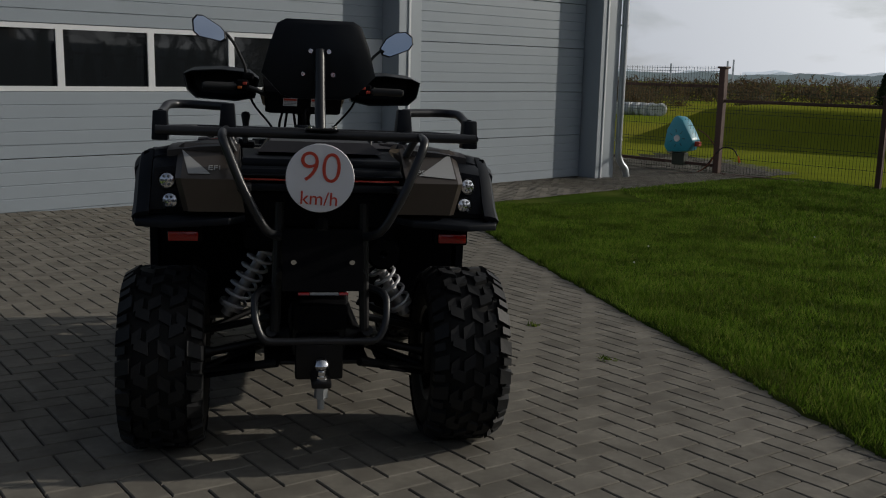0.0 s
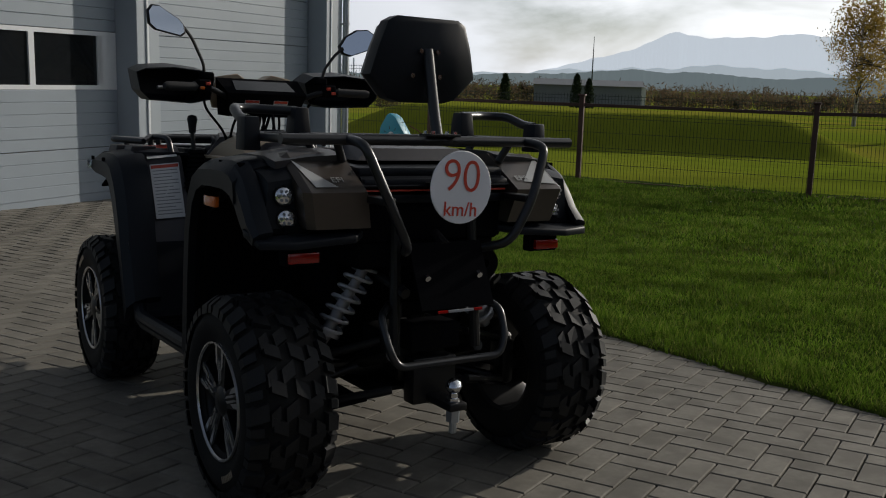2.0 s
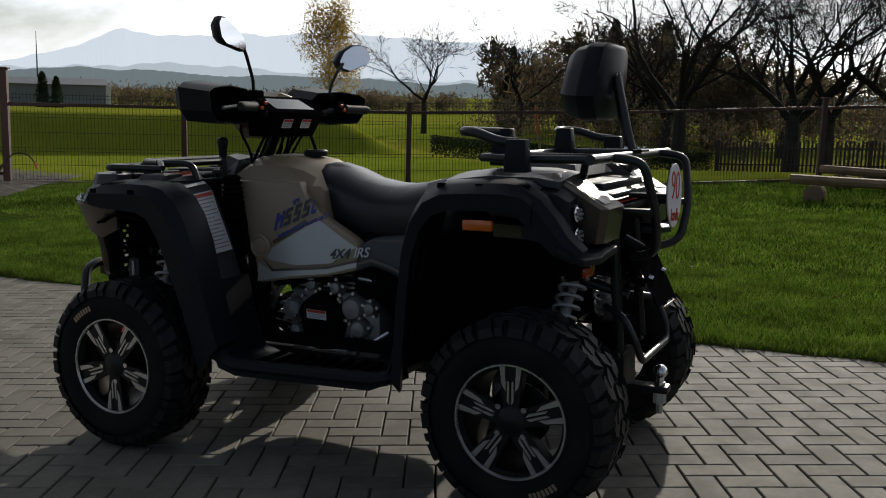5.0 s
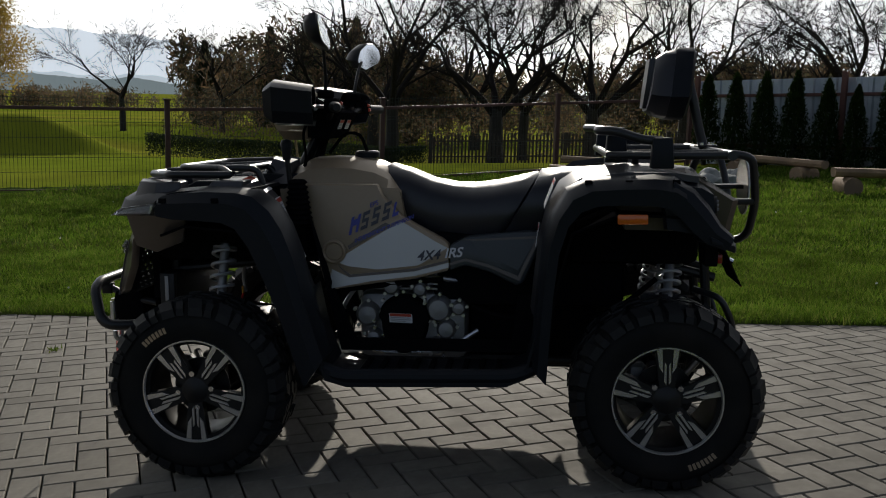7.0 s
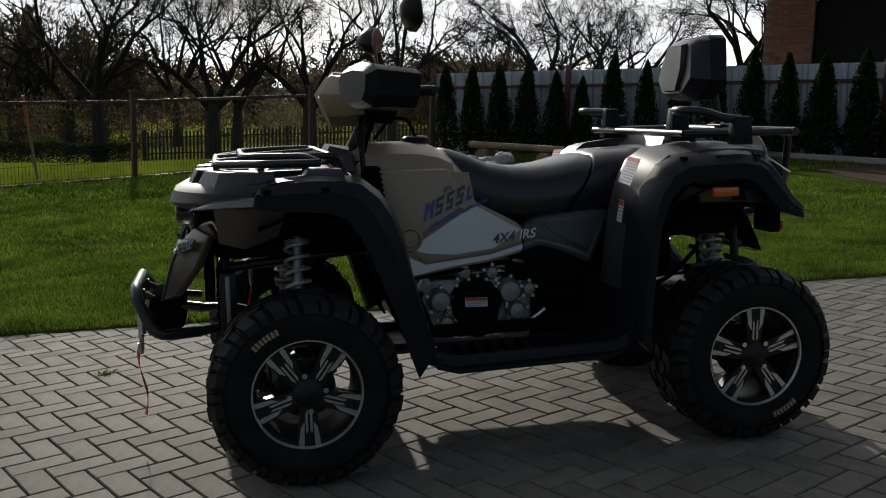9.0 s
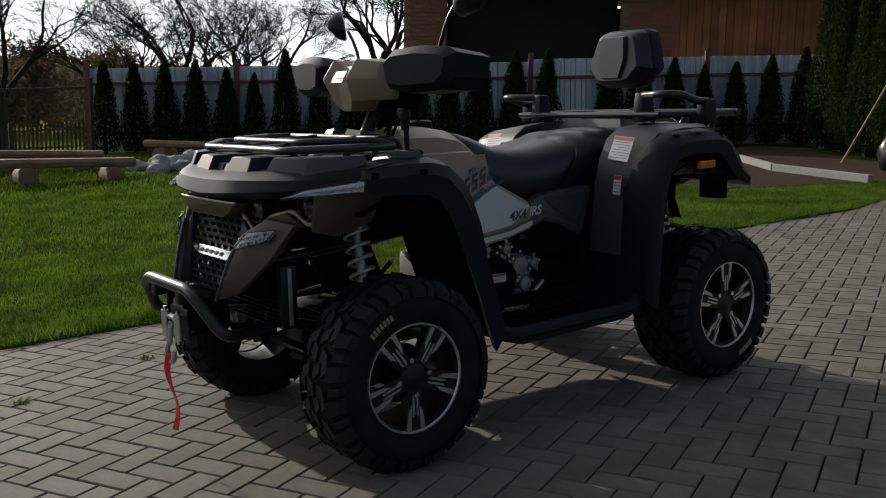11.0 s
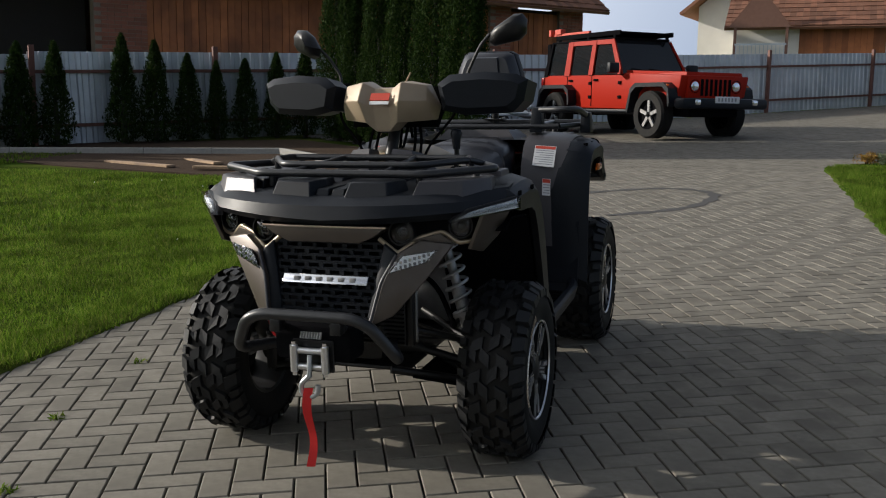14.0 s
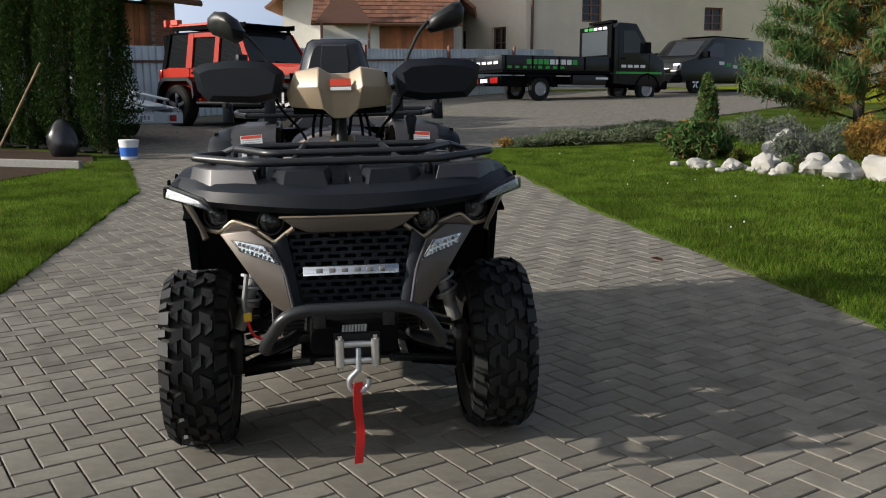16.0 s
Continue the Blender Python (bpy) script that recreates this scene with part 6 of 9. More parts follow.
        rearr = [(s * (0.345 + (x - 0.345) * 1.02), 0.415 - 0.20 * (x - 0.20), 1.196 + (z_ - 1.208) * 0.90) for x, z_ in lx]
        bm = loft(bmesh.new(), [rearr, mid, front], cap0=False, cap1=True)
        solid(part("hand_guard", sharp(bm, 28), M_PLASTIC, HB, "black plastic hand guard"), 0.004)
        # mirror
        up = 0.040 if s < 0 else 0.0
        mr = new("mirror")
        mr.parent = Q
        part("stem", bar([(s * 0.248, 0.37, 1.235), (s * 0.252, 0.365, 1.28), (s * 0.300, 0.36, 1.345 + up * 0.8), (s * 0.335, 0.355, 1.375 + up)], 0.0062, 0.03, 8), M_FRAME, mr)
        outline = [(0.325, 1.385), (0.335, 1.360), (0.365, 1.352), (0.448, 1.380), (0.466, 1.402), (0.462, 1.428), (0.435, 1.447), (0.392, 1.444), (0.350, 1.420)]
        if s < 0:
            outline = [(0.330, 1.372), (0.348, 1.362), (0.445, 1.376), (0.468, 1.392), (0.472, 1.428), (0.455, 1.444), (0.428, 1.444), (0.352, 1.410), (0.335, 1.395)]
        def mring(k, y):
            cx, cz = 0.40, 1.402
            return [(s * (cx + (x - cx) * k), y + (0.0 if s < 0 else -0.5) * (x - cx) + 0.16 * (z_ - cz), cz + (z_ - cz) * k * (1.35 if s < 0 else 1.2) + up - (0.015 if s < 0 else 0.0)) for x, z_ in outline]
        part("shell", sharp(loft(bmesh.new(), [mring(0.94, 0.335), mring(1.0, 0.340), mring(0.97, 0.358), mring(0.78, 0.378), mring(0.40, 0.390)]), 45), M_FRAME, mr, "black mirror shell")
        part("glass", poly([(x, y - 0.0005, z_) for x, y, z_ in mring(0.90, 0.3345)], 0.001, (0, -1, 0)), M_MIRROR, mr, "mirror glass")
    # instrument pod
    bm = bmesh.new()
    shape = {"top_in": (0.034, 0.560, 1.232), "peak": (0.072, 0.580, 1.254), "top_out": (0.152, 0.535, 1.240), "side": (0.186, 0.500, 1.165), "low_out": (0.172, 0.510, 1.118), "low_in": (0.060, 0.592, 1.112), "tip": (0.026, 0.578, 1.080),
             "crease": (0.076, 0.624, 1.190), "crease_out": (0.158, 0.556, 1.186), "valley": (0.030, 0.590, 1.165)}
    loop = ("top_in", "peak", "top_out", "side", "low_out", "low_in", "tip")
    vs = {(n, s): bm.verts.new((s * x, y, z_)) for n, (x, y, z_) in shape.items() for s in (-1, 1)}
    bk = {(n, s): bm.verts.new((s * shape[n][0] * 1.02, 0.480, 1.17 + (shape[n][2] - 1.17) * 1.02)) for n in loop for s in (-1, 1)}
    for s in (-1, 1):
        for names in (("top_in", "peak", "crease", "valley"), ("valley", "crease", "low_in", "tip"), ("peak", "top_out", "crease_out", "crease"), ("crease", "crease_out", "low_out", "low_in"), ("crease_out", "top_out", "side"), ("crease_out", "side", "low_out")):
            bm.faces.new([vs[(n, s)] for n in names])
        for a, b in zip(loop, loop[1:]):
            bm.faces.new((vs[(a, s)], vs[(b, s)], bk[(b, s)], bk[(a, s)]))
    for a, b in (("top_in", "valley"), ("valley", "tip")):
        bm.faces.new((vs[(a, -1)], vs[(a, 1)], vs[(b, 1)], vs[(b, -1)]))
    for n in ("top_in", "tip"):
        bm.faces.new((vs[(n, -1)], vs[(n, 1)], bk[(n, 1)], bk[(n, -1)]))
    bm.faces.new([bk[(n, 1)] for n in loop] + [bk[(n, -1)] for n in loop[::-1]])
    fix(bm)
    bmesh.ops.bevel(bm, geom=bm.edges[:], offset=0.004, segments=2, profile=0.5, affect="EDGES", clamp_overlap=True)
    part("instrument_pod", sharp(bm, 18), M_BEIGE, HB, "sand-beige faceted handlebar pod")
    part("badge", poly([(-0.036, 0.588, 1.214), (0.036, 0.588, 1.214), (0.036, 0.605, 1.190), (-0.036, 0.605, 1.190)], 0.004, (0, 1, 0.5)), M_STICKRED, HB, "red plate badge")
    part("badge", poly([(-0.036, 0.606, 1.187), (0.036, 0.606, 1.187), (0.036, 0.612, 1.176), (-0.036, 0.612, 1.176)], 0.004, (0, 1, 0.4)), M_STICK, HB, "plain white badge bar")
    part("dash_housing", sharp(loft(bmesh.new(), [[(-0.165, 0.455, 1.09), (0.165, 0.455, 1.09), (0.175, 0.45, 1.235), (-0.175, 0.45, 1.235)], [(-0.145, 0.385, 1.085), (0.145, 0.385, 1.085), (0.165, 0.34, 1.175), (-0.165, 0.34, 1.175)]]), 25), M_DEEP, HB)
    part("display", poly([(-0.115, 0.428, 1.2235), (0.115, 0.428, 1.2235), (0.125, 0.362, 1.1855), (-0.125, 0.362, 1.1855)], 0.003, (0, -0.5, 0.86)), M_DARKGLASS, HB, "dark glass display")
    for x0 in (-0.09, 0.03):
        sticker(HB, [(x0, 0.352, 1.150), (x0 + 0.06, 0.352, 1.150), (x0 + 0.06, 0.366, 1.118), (x0, 0.366, 1.118)], (0, -0.9, -0.4), 0.3, 3)
    for x0, dx, sag in ((-0.12, -0.06, 0.03), (-0.08, 0.03, 0.05), (0.06, -0.03, 0.04), (0.11, 0.06, 0.03), (-0.03, -0.01, 0.05), (0.03, 0.05, 0.05), (-0.15, -0.09, 0.02), (0.15, 0.08, 0.02)):
        part("cable", bar([(x0 * 0.55, 0.43, 1.11), (x0 * 0.5 + dx * 0.3, 0.455, 1.07 - sag), (x0 * 0.4 + dx * 0.5, 0.49, 0.98), (x0 * 0.4 + dx * 0.5, 0.50, 0.92)], 0.0055, 0.06, 8), M_DEEP, Q)
    for s in (-1, 1):
        part("cable", bar([(s * 0.24, 0.39, 1.19), (s * 0.22, 0.46, 1.12), (s * 0.13, 0.47, 1.02), (s * 0.10, 0.49, 0.93)], 0.005, 0.08, 8, steps=6), M_DEEP, Q)

    # warning labels on the fenders
    sticker(Q, [(-0.418, 0.622, 0.957), (-0.300, 0.622, 0.966), (-0.300, 0.548, 0.921), (-0.418, 0.548, 0.909)], (0, -0.5, 0.85), 0.34, 2)
    sticker(Q, [(-0.418, 0.521, 0.888), (-0.303, 0.523, 0.898), (-0.303, 0.438, 0.690), (-0.418, 0.434, 0.684)], (0, -0.93, 0.37), 0.08, 14)
    for s in (-1, 1):
        sticker(Q, [(s * 0.425, -0.402, 0.953), (s * 0.330, -0.400, 0.959), (s * 0.322, -0.366, 0.873), (s * 0.418, -0.368, 0.865)], (0, 0.95, 0.3), 0.16, 7)
        sticker(Q, [(s * 0.408, -0.352, 0.815), (s * 0.372, -0.351, 0.817), (s * 0.372, -0.340, 0.745), (s * 0.408, -0.341, 0.742)], (0, 0.98, 0.15), 0.25, 4)
    return Q


build_quad()


# ---- foliage ----
rng = random.Random(7)


def leaves(verts, faces, centre, size, r, flat=0.0, up=0.3, w=0.30):
    """Adds one small leaf spray (a bent pair of triangles) at a place."""
    a = Vector((r.gauss(0, 1), r.gauss(0, 1), r.gauss(0, 1) * (1 - flat) + up)).normalized()
    b = a.cross(Vector((r.gauss(0, 1), r.gauss(0, 1), r.gauss(0, 1)))).normalized()
    c = Vector(centre)
    k = len(verts)
    verts += [c - b * size * w, c + a * size * 0.9, c + b * size * w, c - a * size * 0.35]
    faces += [(k, k + 3, k + 1), (k + 3, k + 2, k + 1)]


def mesh_part(name, verts, faces, material, parent, label=""):
    me = bpy.data.meshes.new(name)
    me.from_pydata([tuple(v) for v in verts], [], faces)
    me.materials.append(material)
    ob = new(name, me)
    ob.parent = parent
    if label:
        tagged(ob, label)
    return ob


M_THUJA = leaf_mat("thuja_green", [(0.006, 0.015, 0.003), (0.011, 0.026, 0.005), (0.020, 0.041, 0.008), (0.036, 0.056, 0.012)], 0.28)
M_PINE = leaf_mat("pine_green", [(0.035, 0.080, 0.025), (0.055, 0.115, 0.035), (0.085, 0.15, 0.05), (0.07, 0.13, 0.04), (0.20, 0.10, 0.04)], 0.3)
M_JUNIPER = leaf_mat("juniper_green", [(0.07, 0.10, 0.055), (0.10, 0.135, 0.075), (0.13, 0.16, 0.10), (0.17, 0.15, 0.10)], 0.3)
M_SPRUCE = leaf_mat("dark_spruce", [(0.018, 0.030, 0.016), (0.030, 0.046, 0.020), (0.045, 0.060, 0.026)], 0.3)
M_BIRCHLEAF = leaf_mat("yellow_birch", [(0.24, 0.16, 0.03), (0.36, 0.24, 0.05), (0.44, 0.31, 0.09), (0.28, 0.22, 0.06)], 0.55)
M_AUTUMN = leaf_mat("autumn_wood", [(0.065, 0.060, 0.050), (0.115, 0.078, 0.048), (0.16, 0.108, 0.060), (0.066, 0.074, 0.038), (0.090, 0.084, 0.070)], 0.55)
M_OLIVE = leaf_mat("olive_bush", [(0.040, 0.050, 0.012), (0.075, 0.082, 0.018), (0.12, 0.11, 0.025)], 0.4)
M_LAVENDER = leaf_mat("grey_lavender", [(0.09, 0.11, 0.075), (0.13, 0.155, 0.11), (0.11, 0.13, 0.08), (0.09, 0.08, 0.13)], 0.2)
M_RUSTY = leaf_mat("rusty_shrub", [(0.22, 0.12, 0.03), (0.30, 0.17, 0.05), (0.16, 0.13, 0.03)], 0.3)
M_TWIG = mat("dark_twigs", (0.022, 0.019, 0.018), 0.95, spec=0.1, vary=0.3, scale=10)


def cone_tree(name, m, height, width, n, size, material, label, category, group, seed, trunk=0.05, bulge=0.75):
    """A dense columnar conifer: short trunk and a crown of many small sprays with an uneven outline."""
    r = random.Random(seed)
    t = thing(name, m, label, category, group)
    part("trunk", tube(bmesh.new(), [(0, 0, -0.05), (0, 0, height * 0.9)], [trunk, trunk * 0.2], 6), M_BARK, t)
    verts, faces = [], []
    for k in range(n):
        h = r.random() ** 0.85
        w = width / 2 * (1 - h) ** bulge * (0.55 + 0.45 * min(1, h * 9))
        a = r.uniform(0, 2 * math.pi)
        w *= 1 + 0.16 * math.sin(3 * a + 9 * h + seed) + 0.10 * math.sin(7 * a - 15 * h)
        d = w * math.sqrt(r.uniform(0.12, 1.0))
        leaves(verts, faces, (d * math.cos(a), d * math.sin(a), 0.04 + h * height * 0.97), size * r.uniform(0.6, 1.3), r, 0.2, 1.3, 0.2)
    mesh_part("crown", verts, faces, material, t)
    return t


def thuja_row():
    base = [cone_tree("thuja", stand(*tin(0.5 + 0.58 * k, 0.55)), 1.72, 0.68, 5600, 0.055, M_THUJA, "slim dark green young thuja before the sheet fence", "thuja", "young thujas along the fence", 20 + k, 0.05, 0.62) for k in range(4)]
    r = random.Random(3)
    u, k = 0.5 + 0.58 * 4, 0
    while u < 13.6:
        if not 8.9 < u < 9.5:
            s = r.uniform(0.84, 1.14)
            c = copy_thing(base[k % 4], stand(*tin(u, 0.55 + r.uniform(-0.05, 0.05)), r.uniform(0, 360)))
            c.scale = (s * r.uniform(0.9, 1.1), s * r.uniform(0.9, 1.1), s)
        u, k = u + r.uniform(0.52, 0.64), k + 1
    big = []
    for k, (x, y, h) in enumerate(((3.08, -10.40, 4.7), (3.75, -10.90, 4.9), (4.40, -11.38, 4.8), (5.05, -11.85, 5.0), (5.70, -12.33, 4.9), (6.3, -12.8, 4.8))):
        if k < 2:
            big.append(cone_tree("tall_thuja", stand(x, y), h, 0.90, 42000, 0.046, M_THUJA, "tall dense dark green thuja in a screening row", "thuja", "tall thujas by the yard", 60 + k, 0.09, 0.50))
        else:
            copy_thing(big[k % 2], stand(x, y, 70 * k))


thuja_row()


def grow(bm, p, d, length, r, depth, rg, up, split, tips=None):
    """Grows a limb and its branches."""
    n = 3 if depth > 1 else 2
    pts, rad = [p], [r]
    for i in range(n):
        d = (d + Vector((rg.gauss(0, 0.16), rg.gauss(0, 0.16), rg.gauss(0, 0.10) + up))).normalized()
        p = p + d * (length / n)
        pts.append(p)
        rad.append(max(0.0045, r * (1 - 0.36 * (i + 1) / n)))
    tube(bm, pts, rad, 6 if depth > 3 else (4 if depth > 1 else 3), caps=False)
    if tips is not None and depth <= 1:
        tips.append(p)
    if depth == 0:
        return
    k = split if depth > 1 else split + 1
    for j in range(k):
        q = pts[rg.choice((1, 2, 3)[:n])] if j else pts[-1]
        spread = rg.uniform(0.35, 0.95)
        nd = (d + Vector((rg.gauss(0, 1), rg.gauss(0, 1), rg.gauss(0, 0.55))).normalized() * spread).normalized()
        grow(bm, q, nd, length * rg.uniform(0.58, 0.82), rad[-1] * rg.uniform(0.52, 0.82), depth - 1, rg, up, split, tips)


def bare_tree(m, height, seed, label, depth=6, split=3, up=0.05, thick=0.17, fork=0.25, name="bare_tree"):
    rg = random.Random(seed)
    t = thing(name, m, label, "tree", "bare trees in the orchard")
    bm = bmesh.new()
    hh = height * fork
    tube(bm, [(0, 0, -0.3), (0.02, 0, hh * 0.5), (0, 0.03, hh)], [thick * 1.25, thick, thick * 0.85], 8)
    part("trunk", bm, M_BARK, t)
    bm = bmesh.new()
    for j in range(4):
        a = j * 1.57 + rg.uniform(-0.4, 0.4)
        grow(bm, Vector((0, 0.03, hh * rg.uniform(0.8, 1.0))), Vector((math.cos(a) * 0.75, math.sin(a) * 0.75, rg.uniform(0.6, 1.2))).normalized(), height * 0.25, thick * 0.55, depth - 1, rg, up, split)
    part("branchwork", bm, M_TWIG, t)
    return t


def at_land(x, y, turn=0.0):
    return pose(x, y, land(x, y), 0, 0, turn)


def orchard():
    lab = "leafless old tree with a wide web of dark branches"
    a = bare_tree(at_land(27.5, 4.6), 9.5, 11, lab, 7, 3, 0.06, 0.21, 0.22)
    b = bare_tree(at_land(28.5, -1.9), 9.0, 12, lab, 7, 3, 0.03, 0.23, 0.20)
    c = bare_tree(at_land(21.8, -13.6), 7.5, 13, "leafless old apple tree spreading beside a barn", 7, 3, 0.0, 0.17, 0.30)
    d = bare_tree(at_land(20.5, -5.6), 4.6, 14, "low leafless apple tree behind the sheet fence", 6, 3, 0.02, 0.09, 0.25)
    for src, x, y, turn, s in ((d, 19.8, -7.6, 80, 0.95), (d, 21.5, -9.4, 160, 1.05), (d, 24.0, -7.0, 30, 1.2), (a, 30.5, 0.4, 120, 0.85), (b, 33.0, 6.2, 60, 0.95), (a, 34.0, -5.6, 200, 1.0), (c, 27.0, -9.5, 100, 1.0), (d, 30.5, 15.1, 20, 1.15), (b, 29.0, -13.0, 250, 0.9),
                              (d, 36.5, 13.4, 200, 1.25), (a, 40.0, 2.8, 300, 1.0), (c, 25.0, -16.5, 10, 1.0), (b, 38.0, 9.0, 140, 0.9), (b, 27.3, 1.2, 10, 1.0)):
        cp = copy_thing(src, at_land(x, y, turn))
        cp.scale = (s, s, s)
    # birch in yellow leaf
    t = thing("birch", at_land(57.5, 36.5), "slender birch in thin yellow autumn leaf", "tree")
    rg = random.Random(5)
    bm = bmesh.new()
    tips = []
    tube(bm, [(0, 0, -0.3), (0.1, 0, 4), (0, 0.1, 8.2)], [0.16, 0.11, 0.03], 7)
    part("trunk", bm, mat("birch_bark", (0.42, 0.38, 0.33), 0.9, vary=0.4, scale=6), t)
    bm = bmesh.new()
    for k in range(26):
        h = rg.uniform(1.4, 7.6)
        an = rg.uniform(0, 6.28)
        grow(bm, Vector((0, 0, h)), Vector((math.cos(an), math.sin(an), 1.0)).normalized(), 2.1 * (1.1 - h / 10), 0.03, 2, rg, 0.02, 3, tips)
    part("branchwork", bm, M_TWIG, t)
    verts, faces = [], []
    for p in tips:
        for k in range(24):
            leaves(verts, faces, p + Vector((rg.gauss(0, 0.34), rg.gauss(0, 0.34), rg.gauss(-0.15, 0.5))), 0.15, rg)
    mesh_part("crown", verts, faces, M_BIRCHLEAF, t)
    # spruces and bushes beyond the meadow
    r = random.Random(9)
    sp = [cone_tree("spruce", at_land(52, 13.6), 6.6, 2.6, 9000, 0.30, M_SPRUCE, "dark spruce at the edge of the wood", "spruce", "spruces at the wood", 80 + k, 0.14, 0.8) for k in range(1)]
    for x, y, s in ((50, 15.2, 0.85), (56, 11.5, 1.1), (48, 18.3, 0.7), (60, 15.8, 0.9), (54, 8.0, 0.8)):
        c2 = copy_thing(sp[0], at_land(x, y, r.uniform(0, 360)))
        c2.scale = (s, s, s)
    for k, (x, y, s) in enumerate(((61.8, 70.3, 0.95), (63.0, 69.8, 0.85), (43.4, 57.4, 0.78))):
        cc = cone_tree("cypress", at_land(x, y), 3.8, 1.5, 2600, 0.20, M_SPRUCE, "dark columnar conifer across the meadow", "conifer", "conifers across the meadow", 90, 0.1, 0.4) if k == 0 else copy_thing(cc, at_land(x, y, 50 * k))
        cc.scale = (s, s, s)
    for k, (x, y, h, w, mt, lab2) in enumerate(((38, 9.0, 2.1, 2.6, M_OLIVE, "yellow-green bush by the picket fence"), (41, 14.5, 2.3, 3.2, M_AUTUMN, "brown autumn bush by the orchard edge"), (42, 15.8, 2.0, 2.6, M_AUTUMN, "brown autumn bush by the orchard edge"), (36, 6.8, 1.8, 2.0, M_OLIVE, "yellow-green bush by the picket fence"))):
        bush(at_land(x, y), w, h, 4200, 0.11, mt, lab2, 40 + k)


def bush(m, width, height, n, size, material, label, seed, name="bush"):
    r = random.Random(seed)
    t = thing(name, m, label, "bush")
    bm = bmesh.new()
    for k in range(9):
        a = k * 0.7
        tube(bm, [(0, 0, -0.05), (width * 0.2 * math.cos(a), width * 0.2 * math.sin(a), height * 0.5), (width * 0.36 * math.cos(a), width * 0.36 * math.sin(a), height * r.uniform(0.7, 0.95))], [size * 0.10, size * 0.07, size * 0.03], 4)
    part("branchwork", bm, M_TWIG, t)
    verts, faces = [], []
    lumps = [(r.gauss(0, width * 0.22), r.gauss(0, width * 0.22), height * r.uniform(0.25, 0.8), r.uniform(0.16, 0.30) * width) for _ in range(12)]
    for k in range(n):
        x, y, z, q = lumps[k % 12]
        p = Vector((r.gauss(0, 1), r.gauss(0, 1), r.gauss(0, 1))).normalized() * q * r.uniform(0.5, 1.0)
        if z + p.z > 0.01:
            leaves(verts, faces, (x + p.x, y + p.y, z + p.z), size * r.uniform(0.6, 1.3), r, 0, 0.7, 0.14)
    mesh_part("crown", verts, faces, material, t)
    return t


orchard()


def far_woods():
    """Woods and hedgerows in the distance."""
    r = random.Random(21)
    verts, faces = [], []
    def clump(x, y, h, w, n, s):
        z0 = land(x, y)
        lumps = [(r.gauss(0, w * 0.28), r.gauss(0, w * 0.28), h * r.uniform(0.25, 0.85), w * r.uniform(0.16, 0.34)) for _ in range(7)]
        for k in range(n):
            a, b, c, q = lumps[k % 7]
            p = Vector((r.gauss(0, 1), r.gauss(0, 1), r.gauss(0, 1))).normalized() * q * r.uniform(0.4, 1.05)
            leaves(verts, faces, (x + a + p.x, y + b + p.y, z0 + max(0.1, c + p.z)), s * r.uniform(0.6, 1.4), r, 0, 0.9, 0.14)
    for k in range(100):                      # wood behind the orchard
        a = radians(r.uniform(-20, 21))
        d = r.uniform(48, 72)
        clump(-3 + d * math.cos(a), d * math.sin(a), (r.uniform(5.0, 7.6) if 0.12 < a < 0.30 else r.uniform(3.8, 5.4)), r.uniform(3, 5), 800, 0.36)
    for k in range(46):                       # undergrowth
        a = radians(r.uniform(-24, 21))
        d = r.uniform(35, 46)
        clump(-3 + d * math.cos(a), d * math.sin(a), r.uniform(1.0, 2.4), r.uniform(2, 4), 620, 0.13)
    for k in range(170):                      # hedgerows over the fields
        a = radians(24 + 52 * (k + r.uniform(-0.8, 0.8)) / 169)
        d = r.uniform(150, 185)
        clump(-2 + d * math.cos(a), d * math.sin(a), r.uniform(2.4, 4.0) * (1.3 if r.random() < 0.10 else 1.0), r.uniform(4, 7), 330, 0.55)
    for k in range(14):
        a = radians(r.uniform(60, 72))
        d = r.uniform(60, 95)
        clump(d * math.cos(a), d * math.sin(a), r.uniform(0.9, 1.7), r.uniform(3, 4), 1500, 0.18)
    ob = new("far_woods")
    tagged(ob, "brown and olive autumn woods and hedgerows in the distance", "woods", kind="stuff")
    mesh_part("foliage", verts, faces, M_AUTUMN, ob)
    verts, faces = [], []
    for k in range(22000):
        u, w, v = r.random(), r.uniform(-0.26, 0.26), r.random() ** 0.6
        x, y = 26.5 - 5.1 * u + 0.8 * w, 3.4 + 6.9 * u + 0.6 * w
        leaves(verts, faces, (x, y, land(x, y) + 0.02 + (0.60 + 0.04 * noise.noise((x, y, 0))) * v), 0.06 * r.uniform(0.6, 1.3), r, 0, 0.5, 0.22)
    hedge = new("low_hedge")
    tagged(hedge, "low trimmed dark green hedge along the meadow's edge", "hedge", kind="stuff")
    mesh_part("foliage", verts, faces, M_SPRUCE, hedge)


far_woods()


